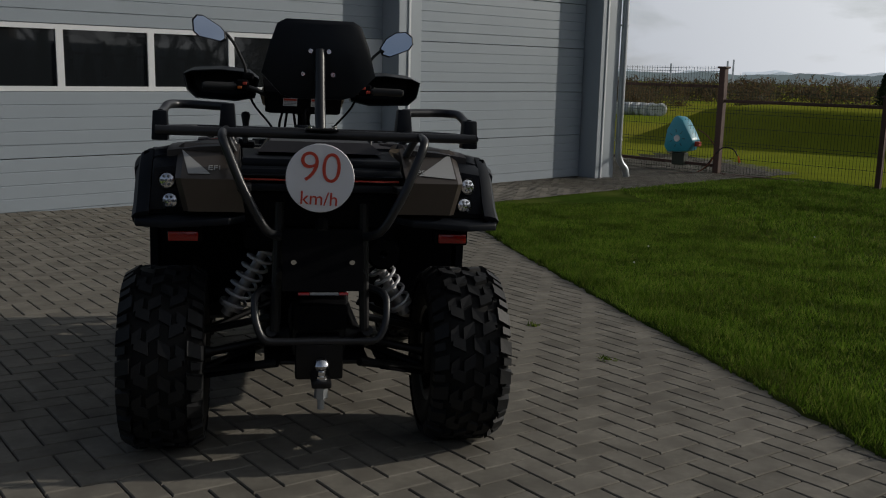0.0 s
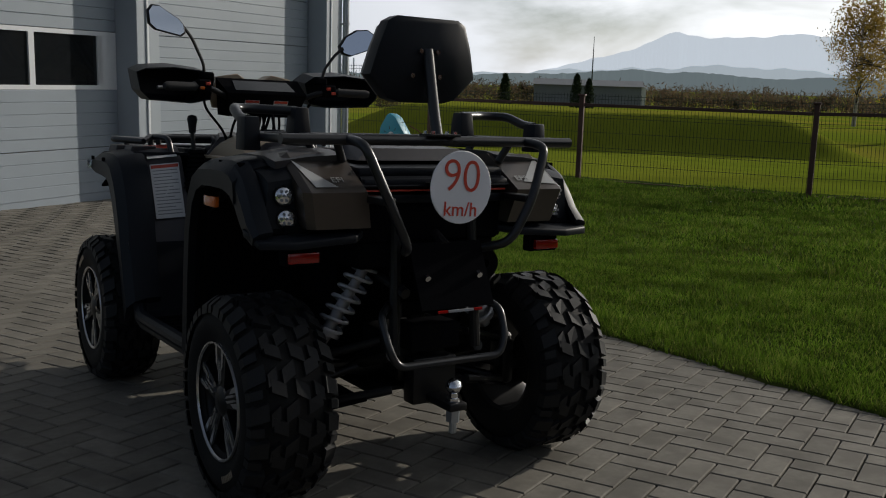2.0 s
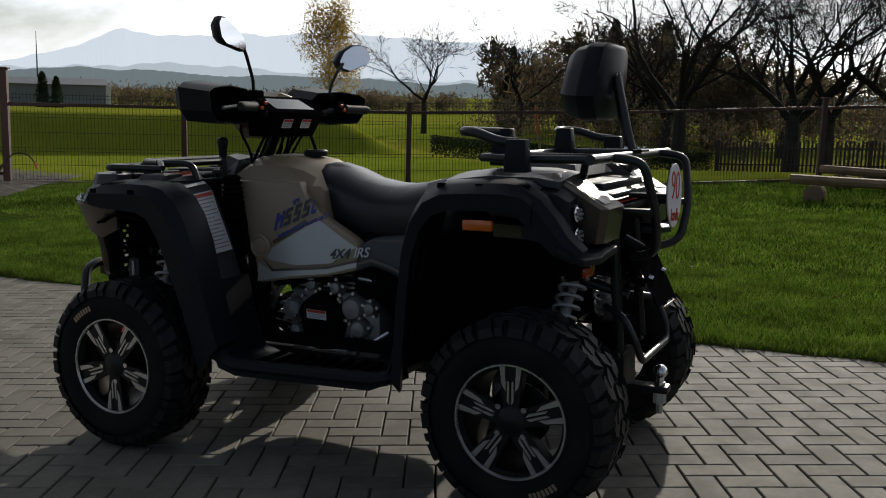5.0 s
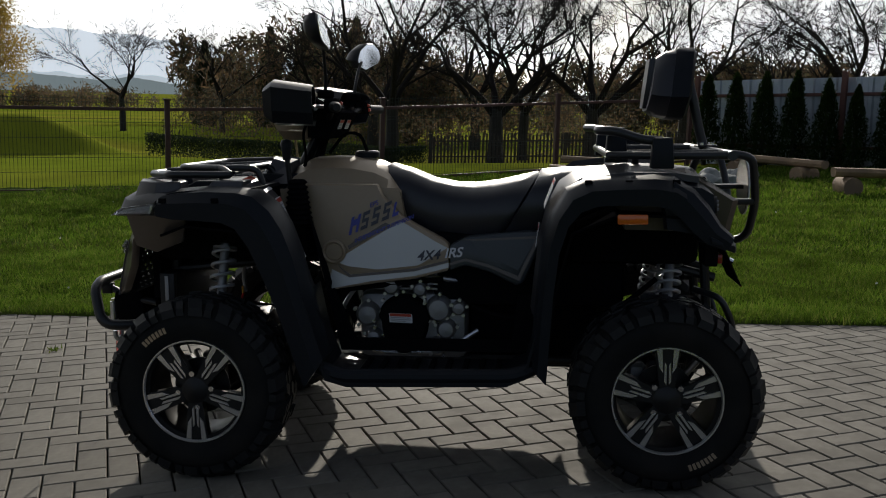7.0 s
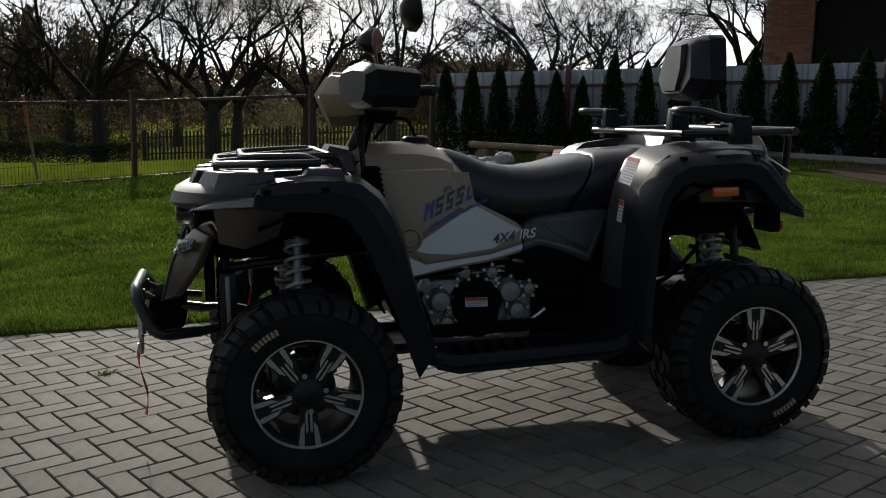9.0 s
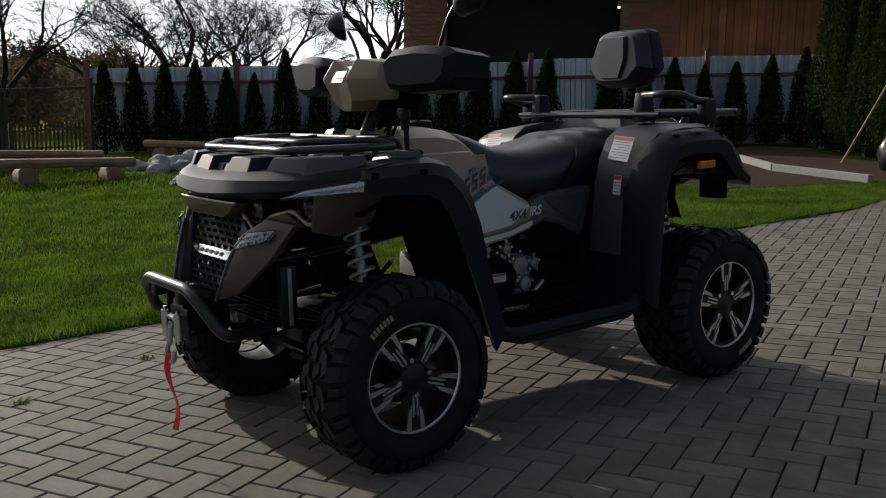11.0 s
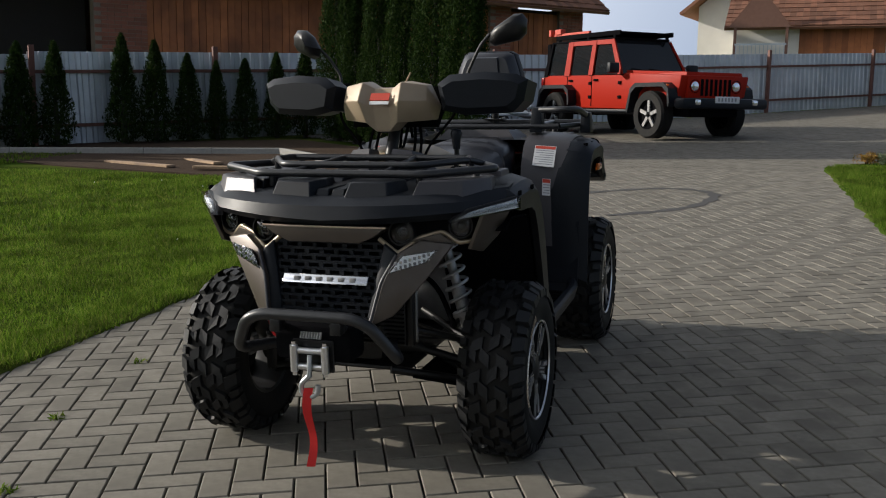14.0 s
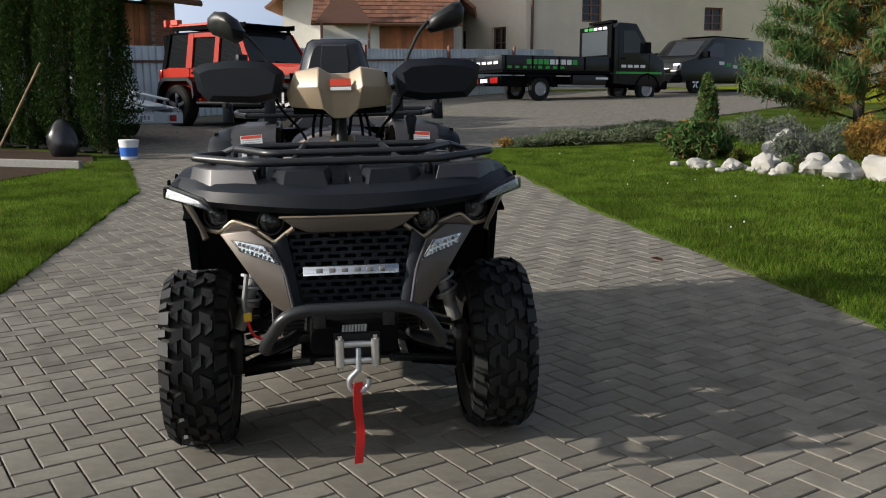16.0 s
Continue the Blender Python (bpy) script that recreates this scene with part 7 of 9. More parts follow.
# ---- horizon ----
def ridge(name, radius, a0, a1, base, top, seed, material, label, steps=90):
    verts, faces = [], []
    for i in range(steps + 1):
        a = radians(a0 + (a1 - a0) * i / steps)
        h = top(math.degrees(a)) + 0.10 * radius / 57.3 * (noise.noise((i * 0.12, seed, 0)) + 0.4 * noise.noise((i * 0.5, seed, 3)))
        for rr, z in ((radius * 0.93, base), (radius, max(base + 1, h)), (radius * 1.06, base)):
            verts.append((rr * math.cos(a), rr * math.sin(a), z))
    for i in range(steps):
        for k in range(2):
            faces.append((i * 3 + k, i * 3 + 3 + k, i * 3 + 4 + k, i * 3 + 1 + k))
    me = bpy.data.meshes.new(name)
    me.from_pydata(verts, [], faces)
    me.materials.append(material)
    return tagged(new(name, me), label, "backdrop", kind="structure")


def mountain_top(a):
    el = 0.25 + 1.15 * smooth(53, 47.5, a) + 1.45 * smooth(48, 43.5, a) - 0.22 * math.exp(-((a - 41) / 2) ** 2) + 0.22 * math.exp(-((a - 31) / 4) ** 2) - 1.1 * smooth(26, 12, a)
    el += 0.05 * math.sin(a * 1.9) + 0.03 * math.sin(a * 4.3 + 1)
    return 3300 * math.tan(radians(max(0.1, el)))


def wooded_top(a):
    """Low foothills with a ragged outline of woods."""
    el = 0.10 + 0.20 * smooth(62, 50, a) + 0.42 * math.exp(-((a - 45) / 5) ** 2) + 0.30 * math.exp(-((a - 33) / 6) ** 2)
    el += 0.10 * noise.noise((a * 0.6, 9.0, 0.0)) + 0.05 * math.sin(a * 1.1) + 0.05 * noise.noise((a * 3.0, 1.0, 0.0)) + 0.03 * noise.noise((a * 9.0, 4.0, 0.0))
    return 2400 * math.tan(radians(max(0.12, el)))


# ridges give off their haze as colour, stronger with distance
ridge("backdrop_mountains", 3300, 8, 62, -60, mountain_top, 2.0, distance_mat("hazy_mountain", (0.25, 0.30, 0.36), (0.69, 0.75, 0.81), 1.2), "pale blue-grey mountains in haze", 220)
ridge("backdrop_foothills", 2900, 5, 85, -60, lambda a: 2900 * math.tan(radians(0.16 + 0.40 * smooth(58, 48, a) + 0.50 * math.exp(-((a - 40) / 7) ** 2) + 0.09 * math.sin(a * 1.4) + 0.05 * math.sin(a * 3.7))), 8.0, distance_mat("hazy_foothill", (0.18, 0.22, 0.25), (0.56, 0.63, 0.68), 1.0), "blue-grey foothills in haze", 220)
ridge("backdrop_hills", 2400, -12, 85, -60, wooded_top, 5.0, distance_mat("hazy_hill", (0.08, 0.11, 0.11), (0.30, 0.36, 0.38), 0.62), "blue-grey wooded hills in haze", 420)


def mast():
    t = thing("radio_mast", at_land(390, 438), "thin lattice radio mast on the plain", "mast")
    part("lattice", tube(bmesh.new(), [(0, 0, -5), (0, 0, 22), (0, 0, 38)], [0.5, 0.35, 0.12], 4), M_WIRE, t)
    for k, (x, y) in enumerate(((470, 1050), (520, 1010), (600, 1150))):
        c = thing("far_chimney", at_land(x, y), "slim works chimney in the haze", "chimney", "chimneys on the plain")
        # stacks glow faintly as well, for the haze painted over them
        part("stack", tube(bmesh.new(), [(0, 0, -10), (0, 0, 30 + 4 * k)], [1.6, 1.1], 8), distance_mat("hazy_stack", (0.2, 0.22, 0.25), (0.40, 0.44, 0.48), 0.5), c)


mast()


def field_shed():
    a, d = radians(48.2), 150.0
    x, y = -2 + d * math.cos(a), -2 + d * math.sin(a)
    t = thing("field_shed", pose(x, y, land(x, y), 0, 0, 48.2 - 90), "long low grey shed across the fields", "shed")
    part("wall", sharp(box(bmesh.new(), -8.2, 8.2, 0, 7, -0.5, 3.2, 0.03)), mat("grey_shed_wall", (0.20, 0.21, 0.21), 0.8, vary=0.15, scale=0.6), t)
    part("roof", sharp(prism(bmesh.new(), [(-0.5, 3.2), (7.5, 3.2), (3.5, 4.1)], -8.5, 8.5, "x"), 20), mat("grey_shed_roof", (0.16, 0.17, 0.18), 0.6, vary=0.1), t)
    part("end_wall", sharp(box(bmesh.new(), 8.2, 8.9, -0.1, 7, -0.5, 3.2, 0.03)), M_WHITEWALL, t, "white end wall")


M_WHITEWALL = mat("white_render", (0.66, 0.64, 0.60), 0.9, vary=0.08, scale=3)
field_shed()


def bales():
    first = None
    for k in range(8):
        a, d = radians(66.4 + 0.50 * k), 45.0
        m = at_land(-0.2 + d * math.cos(a), -3.9 + d * math.sin(a), 66 + 17 * k)
        if first is None:
            first = thing("wrapped_bale", m, "round bale in white wrapping on the meadow", "bale", "bales on the meadow")
            part("wrapping", sharp(lathe(bmesh.new(), [(-0.30, 0.001), (-0.30, 0.24), (-0.25, 0.30), (0.25, 0.30), (0.30, 0.24), (0.30, 0.001)], (0, 0, 0.28), 18), 30), M_WRAP, first)
        else:
            copy_thing(first, m)


M_WRAP = mat("white_bale_wrap", (0.62, 0.63, 0.64), 0.4, vary=0.12, scale=8)
bales()


def picket_fence():
    t = thing("picket_fence", Matrix(), "dark weathered picket fence round the orchard", "fence")
    r = random.Random(4)
    pts = [(26.5, 3.2), (26.2, -1.0), (25.5, -4.0), (24.0, -7.5)]
    bm = bmesh.new()
    rails = bmesh.new()
    for (x0, y0), (x1, y1) in zip(pts, pts[1:]):
        n = int(math.hypot(x1 - x0, y1 - y0) / 0.11)
        for i in range(n):
            u = i / n
            x, y = x0 + (x1 - x0) * u, y0 + (y1 - y0) * u
            z = land(x, y)
            h = 0.98 + r.uniform(-0.05, 0.05)
            box(bm, -0.028, 0.028, -0.009, 0.009, 0.05, h, m=pose(x, y, z, 0, 0, math.degrees(math.atan2(y1 - y0, x1 - x0))))
        for hh in (0.30, 0.78):
            tube(rails, [(x0, y0, land(x0, y0) + hh), (x1, y1, land(x1, y1) + hh)], 0.03, 4)
        for i in range(int(math.hypot(x1 - x0, y1 - y0) / 2.2)):
            u = i * 2.2 / math.hypot(x1 - x0, y1 - y0)
            x, y = x0 + (x1 - x0) * u, y0 + (y1 - y0) * u
            box(rails, -0.06, 0.06, -0.06, 0.06, -0.2, 1.02, m=pose(x, y, land(x, y)))
    dk = mat("weathered_dark_wood", (0.055, 0.045, 0.038), 0.9, vary=0.35, scale=6)
    tagged(part("paling", bm, dk, t), kind="stuff")
    tagged(part("railwork", rails, dk, t), kind="stuff")


picket_fence()


def marker_pole():
    a = SLOPE @ Vector((12.4, 3.75, 0.19))
    t = thing("leaning_pole", pose(a.x, a.y, a.z, -8, -6, 20), "leaning weathered pole with an orange top by the fence", "pole")
    part("shaft", tube(bmesh.new(), [(0, 0, -0.1), (0, 0, 0.85)], 0.022, 7), M_LOG, t)
    part("orange_top", sharp(tube(bmesh.new(), [(0, 0, 0.83), (0, 0, 1.30)], [0.030, 0.024], 7)), mat("faded_orange", (0.42, 0.12, 0.05), 0.7, vary=0.2), t)


marker_pole()


# ---- log benches ----
def log_bench(x0, y0, x1, y1, h=0.30, r=0.078, group="log benches on the lawn"):
    a, b = stand(x0, y0).translation, stand(x1, y1).translation
    d = b - a
    turn = math.degrees(math.atan2(d.y, d.x))
    t = thing("log_bench", Matrix.Translation(a) @ pose(0, 0, 0, 0, 0, turn), "weathered half-log bench on cut log feet", "bench", group)
    rg = random.Random(int(x0 * 10))
    L = d.length
    bm = bmesh.new()
    rings = []
    for k in range(7):
        u = k / 6
        ring = []
        for j in range(10):
            an = 2 * math.pi * j / 10
            rr = r * (1 + rg.uniform(-0.06, 0.06))
            zz = min(rr * math.sin(an), r * 0.62)
            ring.append((u * L, 1.25 * rr * math.cos(an), h + zz))
        rings.append(ring)
    loft(bm, rings)
    part("seat_log", sharp(bm, 35), M_LOG, t)
    for u in (0.18, 0.82):
        part("foot_log", sharp(tube(bmesh.new(), [(u * L, -0.20, 0.11), (u * L, 0.20, 0.11)], 0.125, 12), 40), M_LOG, t, "short cut log foot")
    return t


for bench in ((10.25, -0.43, 10.2, -2.15), (12.5, -0.65, 12.0, -2.3), (13.2, -3.4, 11.6, -4.6), (9.45, -4.1, 9.55, -5.2)):
    log_bench(*bench)


def boulder(name, m, size, material, label, seed, group=""):
    rg = random.Random(seed)
    bm = bmesh.new()
    bmesh.ops.create_icosphere(bm, subdivisions=3, radius=0.5)
    off = Vector((seed * 3.1, seed * 1.7, 0))
    for v in bm.verts:
        n = 1 + 0.50 * noise.noise(v.co * 2.0 + off) + 0.22 * noise.noise(v.co * 4.5 + off)
        v.co = Vector((v.co.x * size[0], v.co.y * size[1], v.co.z * size[2])) * n
        v.co.z = max(v.co.z, -size[2] * 0.30)
        v.co.z += size[2] * 0.28
    ob = part(name, sharp(bm, 30), material)
    ob.matrix_basis = m
    return tagged(ob, label, "stone", group)


for k, (x, y, sx, sy, sz) in enumerate(((10.9, -2.75, 0.5, 0.35, 0.3), (11.2, -3.1, 0.45, 0.4, 0.25), (10.7, -3.0, 0.35, 0.3, 0.2), (11.1, -2.5, 0.4, 0.3, 0.2), (10.5, -2.6, 0.3, 0.3, 0.2), (11.0, -3.3, 0.5, 0.35, 0.34))):
    boulder("fire_ring_stone", stand(x, y, 40 * k), (sx, sy, sz), M_STONE, "flat grey stone of a fire ring", 5 + k, "stones of the fire ring")


# ---- hose reel by the gate post ----
def hose_reel():
    p = stand(6.72, 10.86, -58.7, -0.06)
    t = thing("hose_reel", p @ pose(0, -0.12, 0.60) @ Matrix.Scale(1.15, 4), "teal plastic hose reel hung on the wire fence", "hose reel")
    body = [(0.0, 0.30), (0.09, 0.24), (0.26, -0.02), (0.27, -0.10), (0.20, -0.20), (-0.14, -0.22), (-0.20, -0.14), (-0.16, 0.10), (-0.06, 0.27)]
    part("housing", sharp(prism(bmesh.new(), body, -0.13, 0.10, "y", 0.94, 0.02), 30), M_TEAL, t)
    part("hub", sharp(lathe(bmesh.new(), [(-0.13, 0.0005), (-0.145, 0.03), (-0.145, 0.045), (-0.13, 0.05)], (0.02, 0, -0.02), 18, "y")), M_STICK, t, "pale hub")
    for k in range(7):
        a = k * 0.9
        part("rib", sharp(box(bmesh.new(), 0.085, 0.13, -0.134, -0.128, -0.004, 0.004, m=pose(0.02, 0, -0.02, 0, math.degrees(a), 0))), M_WIRE, t)
    part("outlet", sharp(box(bmesh.new(), 0.25, 0.33, -0.05, 0.02, -0.12, -0.05, 0.01)), M_SIGNRED, t, "red hose outlet")
    part("bracket", sharp(box(bmesh.new(), -0.10, 0.10, -0.06, 0.06, -0.40, -0.22, 0.01)), M_WIRE, t, "black wall bracket")
    hose = thing("garden_hose", p, "dark hose hanging in a loop from the reel", "hose")
    part("hose", bar([(0.30, -0.13, 0.74), (0.50, -0.15, 0.66), (0.70, -0.16, 0.45), (0.62, -0.18, 0.22), (0.42, -0.25, 0.04), (0.0, -0.32, 0.02), (-0.6, -0.28, 0.02)], 0.011, 0.12, 8, steps=6), mat("brown_hose", (0.16, 0.05, 0.025), 0.5), hose)
    part("hose", bar([(0.50, -0.14, 0.12), (0.62, -0.16, 0.30), (0.82, -0.18, 0.50), (1.02, -0.20, 0.48), (1.12, -0.20, 0.34)], 0.010, 0.12, 8, steps=6), M_BLACKRUBBER, hose)
    part("nozzle", sharp(tube(bmesh.new(), [(1.11, -0.20, 0.37), (1.14, -0.20, 0.27)], [0.014, 0.02], 8)), M_ORANGE, hose)


hose_reel()


# ---- barn, house and hall behind the yard ----
M_BRICK = mat("old_brick", (0.22, 0.085, 0.055), 0.9, vary=0.3, scale=14, bump=0.4, bump_scale=30, per_object=0.25)
M_MORTAR = mat("mortar", (0.20, 0.16, 0.13), 0.95, vary=0.25, scale=12)
M_BARNWOOD = mat("red_brown_boards", (0.33, 0.112, 0.040), 0.8, vary=0.3, scale=5, per_object=0.28, second=(0.20, 0.070, 0.030), second_scale=0.9)
# near-black that paints the unlit depth of rooms and openings
M_ROOMSHADE = mat("painted_room_shade", (0.012, 0.010, 0.009), 0.95)
M_TILE = mat("clay_tile", (0.17, 0.075, 0.045), 0.85, vary=0.3, scale=5, per_island=0.35)
M_RENDER = mat("cream_render", (0.52, 0.46, 0.38), 0.9, vary=0.08, scale=3, bump=0.2, bump_scale=60, second=(0.47, 0.41, 0.34), second_scale=0.5)
M_BROWNWOOD = mat("brown_window_frame", (0.16, 0.075, 0.05), 0.6, vary=0.2)


def tiles(name, m, length, slope_len, pitch, parent):
    """A tiled roof slope: courses of single tiles, joined."""
    bm = bmesh.new()
    verts, faces = [], []
    rows, cols = int(slope_len / 0.32), int(length / 0.22)
    rg = random.Random(8)
    for j in range(rows):
        for i in range(cols):
            x0, x1 = i * length / cols + 0.006, (i + 1) * length / cols - 0.006
            y0, y1 = j * 0.32, j * 0.32 + 0.37
            z = 0.02 + rg.uniform(0, 0.012)
            k = len(verts)
            verts += [(x0, y0, z + 0.03), (x1, y0, z + 0.03), (x1, y1, z), (x0, y1, z), (x0, y0, 0), (x1, y0, 0)]
            faces += [(k, k + 1, k + 2, k + 3), (k + 4, k + 5, k + 1, k)]
    bm.free()
    ob = mesh_part(name, verts, faces, M_TILE, parent)
    ob.matrix_basis = m @ pose(0, 0, 0, pitch, 0, 0)
    tagged(ob, kind="stuff")
    under = part("roof_deck", box(bmesh.new(), 0, length, -0.05, slope_len, -0.10, -0.005), M_BROWNWOOD, parent)
    under.matrix_basis = m @ pose(0, 0, 0, pitch, 0, 0)


def barn():
    x, y = tin(5.6, -6.7)
    base = stand(x, y, math.degrees(math.atan2(TIN_D.y, TIN_D.x)))
    b = thing("barn", base, "old brick barn with red-brown plank doors and a tiled roof", "barn")
    b.matrix_basis = base
    L, H = 21.4, 4.0
    def wall(name, x0, x1, y0, y1, z0, z1, material, label=""):
        return part(name, box(bmesh.new(), x0, x1, y0, y1, z0, z1), material, b, label)
    # local x runs along the front, +y is behind the front
    wall("back_wall", 0, L, 7.6, 8.0, -0.3, H, M_MORTAR)
    wall("end_wall", 0, 0.4, 0.4, 7.6, -0.3, H, M_MORTAR)
    wall("end_wall", L - 0.4, L, 0.4, 7.6, -0.3, H, M_MORTAR)
    # floor coloured near-black too, for the shade indoors
    wall("inner_floor", 0.4, L - 0.4, 0.4, 7.6, -0.3, 0.02, M_ROOMSHADE)
    piers = [(0, 1.1), (5.6, 6.9), (12.4, 13.3), (17.6, 18.4), (20.4, L)]
    for x0, x1 in piers:
        p = wall("brick_pier", x0, x1, 0.0, 0.4, -0.3, H, M_MORTAR, "old red brick pier")
        rows = 26
        bl = max(2, int((x1 - x0) / 0.27))
        me = None
        for r_ in range(rows):
            for k in range(bl):
                w = (x1 - x0) / bl
                o = (w * 0.5 if r_ % 2 else 0.0)
                xa, xb = x0 + k * w + o + 0.008, x0 + (k + 1) * w + o - 0.008
                xb = min(xb, x1 - 0.004)
                zz = 1.35 + r_ * 0.10
                if xb - xa < 0.05 or zz + 0.09 > H:
                    continue
                if me is None:
                    me = bpy.data.meshes.new("brick")
                    bmx = box(bmesh.new(), 0, 1, -0.02, 0.0, 0.0, 0.085)
                    bmx.to_mesh(me)
                    bmx.free()
                    me.materials.append(M_BRICK)
                ob = new("brick", me)
                ob.parent = p
                ob.matrix_basis = Matrix.Translation((xa, 0, zz)) @ Matrix.Diagonal((xb - xa, 1, 1, 1))
    # plank doors
    for x0, x1 in ((6.9, 12.4), (13.3, 17.6), (18.4, 20.4)):
        # full near-black sheet behind the boards, painting the shade in their gaps
        d = wall("door_frame", x0, x1, 0.16, 0.22, 0.0, H - 0.15, M_ROOMSHADE)
        n = int((x1 - x0) / 0.19)
        for k in range(n):
            w = (x1 - x0) / n
            part("board", box(bmesh.new(), x0 + k * w + 0.006, x0 + (k + 1) * w - 0.006, 0.11 - 0.012 * (k % 3), 0.16, 0.05, H - 0.25), M_BARNWOOD, d)
    wall("lintel", 0, L, 0.05, 0.35, H, H + 0.2, M_BROWNWOOD)
    tiles("roof_tiles", Matrix.Translation((-0.5, -0.75, H - 0.10)), L + 1.0, 6.2, 36, b)
    wall("rear_roof", -0.5, L + 0.5, 4.2, 8.6, H + 0.2, H + 3.2, M_BROWNWOOD)
    # near-black sheet standing in for the shade inside the open bay
    wall("bay_shade_sheet", 1.1, 5.6, 0.9, 1.0, 0, H, M_ROOMSHADE)


barn()


def window_unit(parent, x0, x1, z0, z1, y=-0.0, bars=(1, 2)):
    w = new("window")
    w.parent = parent
    bm = bmesh.new()
    t = 0.07
    box(bm, x0, x1, y + 0.02, y + 0.10, z0, z0 + t)
    box(bm, x0, x1, y + 0.02, y + 0.10, z1 - t, z1)
    box(bm, x0, x0 + t, y + 0.02, y + 0.10, z0 + t, z1 - t)
    box(bm, x1 - t, x1, y + 0.02, y + 0.10, z0 + t, z1 - t)
    for k in range(bars[0]):
        c = x0 + (k + 1) * (x1 - x0) / (bars[0] + 1)
        box(bm, c - 0.03, c + 0.03, y + 0.03, y + 0.09, z0 + t, z1 - t)
    for k in range(bars[1]):
        c = z0 + (k + 1) * (z1 - z0) / (bars[1] + 1)
        box(bm, x0 + t, x1 - t, y + 0.035, y + 0.085, c - 0.02, c + 0.02)
    part("window_frame", bm, M_BROWNWOOD, w, "brown wooden window frame")
    part("pane", box(bmesh.new(), x0 + t, x1 - t, y + 0.095, y + 0.105, z0 + t, z1 - t), M_DARKGLASS, w)
    part("sill", box(bmesh.new(), x0 - 0.05, x1 + 0.05, y - 0.06, y + 0.02, z0 - 0.05, z0), M_KERB, w)
    return w


def punched(parent, name, length, height, holes, material, thick=0.35, z0=-0.5):
    """A front wall from the origin along +x with openings through it."""
    xs = sorted({0.0, length, *[h[0] for h in holes], *[h[1] for h in holes]})
    zs = sorted({z0, height, *[h[2] for h in holes], *[h[3] for h in holes]})
    bm = bmesh.new()
    for a, b in zip(xs, xs[1:]):
        for c, d in zip(zs, zs[1:]):
            if not any(h[0] < (a + b) / 2 < h[1] and h[2] < (c + d) / 2 < h[3] for h in holes):
                box(bm, a, b, 0, thick, c, d)
    bmesh.ops.remove_doubles(bm, verts=bm.verts[:], dist=0.0005)
    inner = [f for f in bm.faces if all(len(e.link_faces) > 2 for e in f.edges) and abs(f.normal.y) < 0.5]
    bmesh.ops.delete(bm, geom=inner, context="FACES_ONLY")
    return part(name, bm, material, parent)


def big_hall():
    # cream building with two visible fronts meeting in a corner
    cx, cy = -8.7, -36.0
    p = stand(cx, cy)
    b = thing("cream_building", p, "large cream rendered building with brown windows", "building")
    left = new("left_front")
    left.parent = b
    right = new("right_front")
    right.parent = b
    # one front faces the sun and runs back from the corner, the other faces the yard
    lf = pose(0, 0, 0, 0, 0, 116.8)
    left.matrix_basis = lf @ pose(-5.83, 0, 0)
    right.matrix_basis = pose(0, 0, 0, 0, 0, 180 + 6)
    sunny = [(0.43, 1.54, 0.7, 2.7), (3.51, 4.5, 0.7, 2.7)]
    wl = punched(left, "wall", 5.83, 8.0, sunny, M_RENDER)
    for x0, x1, z0, z1 in sunny:
        window_unit(wl, x0, x1, z0, z1, 0.08)
    holes = [(2.5, 3.4, 2.85, 3.9), (8.2, 9.1, 2.6, 3.6), (13.6, 14.5, 2.5, 3.5)]
    wr = punched(right, "wall", 19.0, 8.0, holes, M_RENDER)
    for h in holes:
        window_unit(wr, h[0], h[1], h[2], h[3], 0.08)
    part("downpipe", sharp(tube(bmesh.new(), [(0.25, -0.10, 0), (0.25, -0.10, 8.0)], 0.06, 10)), M_RUST, right)
    part("roof", box(bmesh.new(), -0.3, 20, -0.4, 12, 8.0, 8.3, m=pose(0, 0, 0, 0, 0, 0)), M_TILE, right)


big_hall()


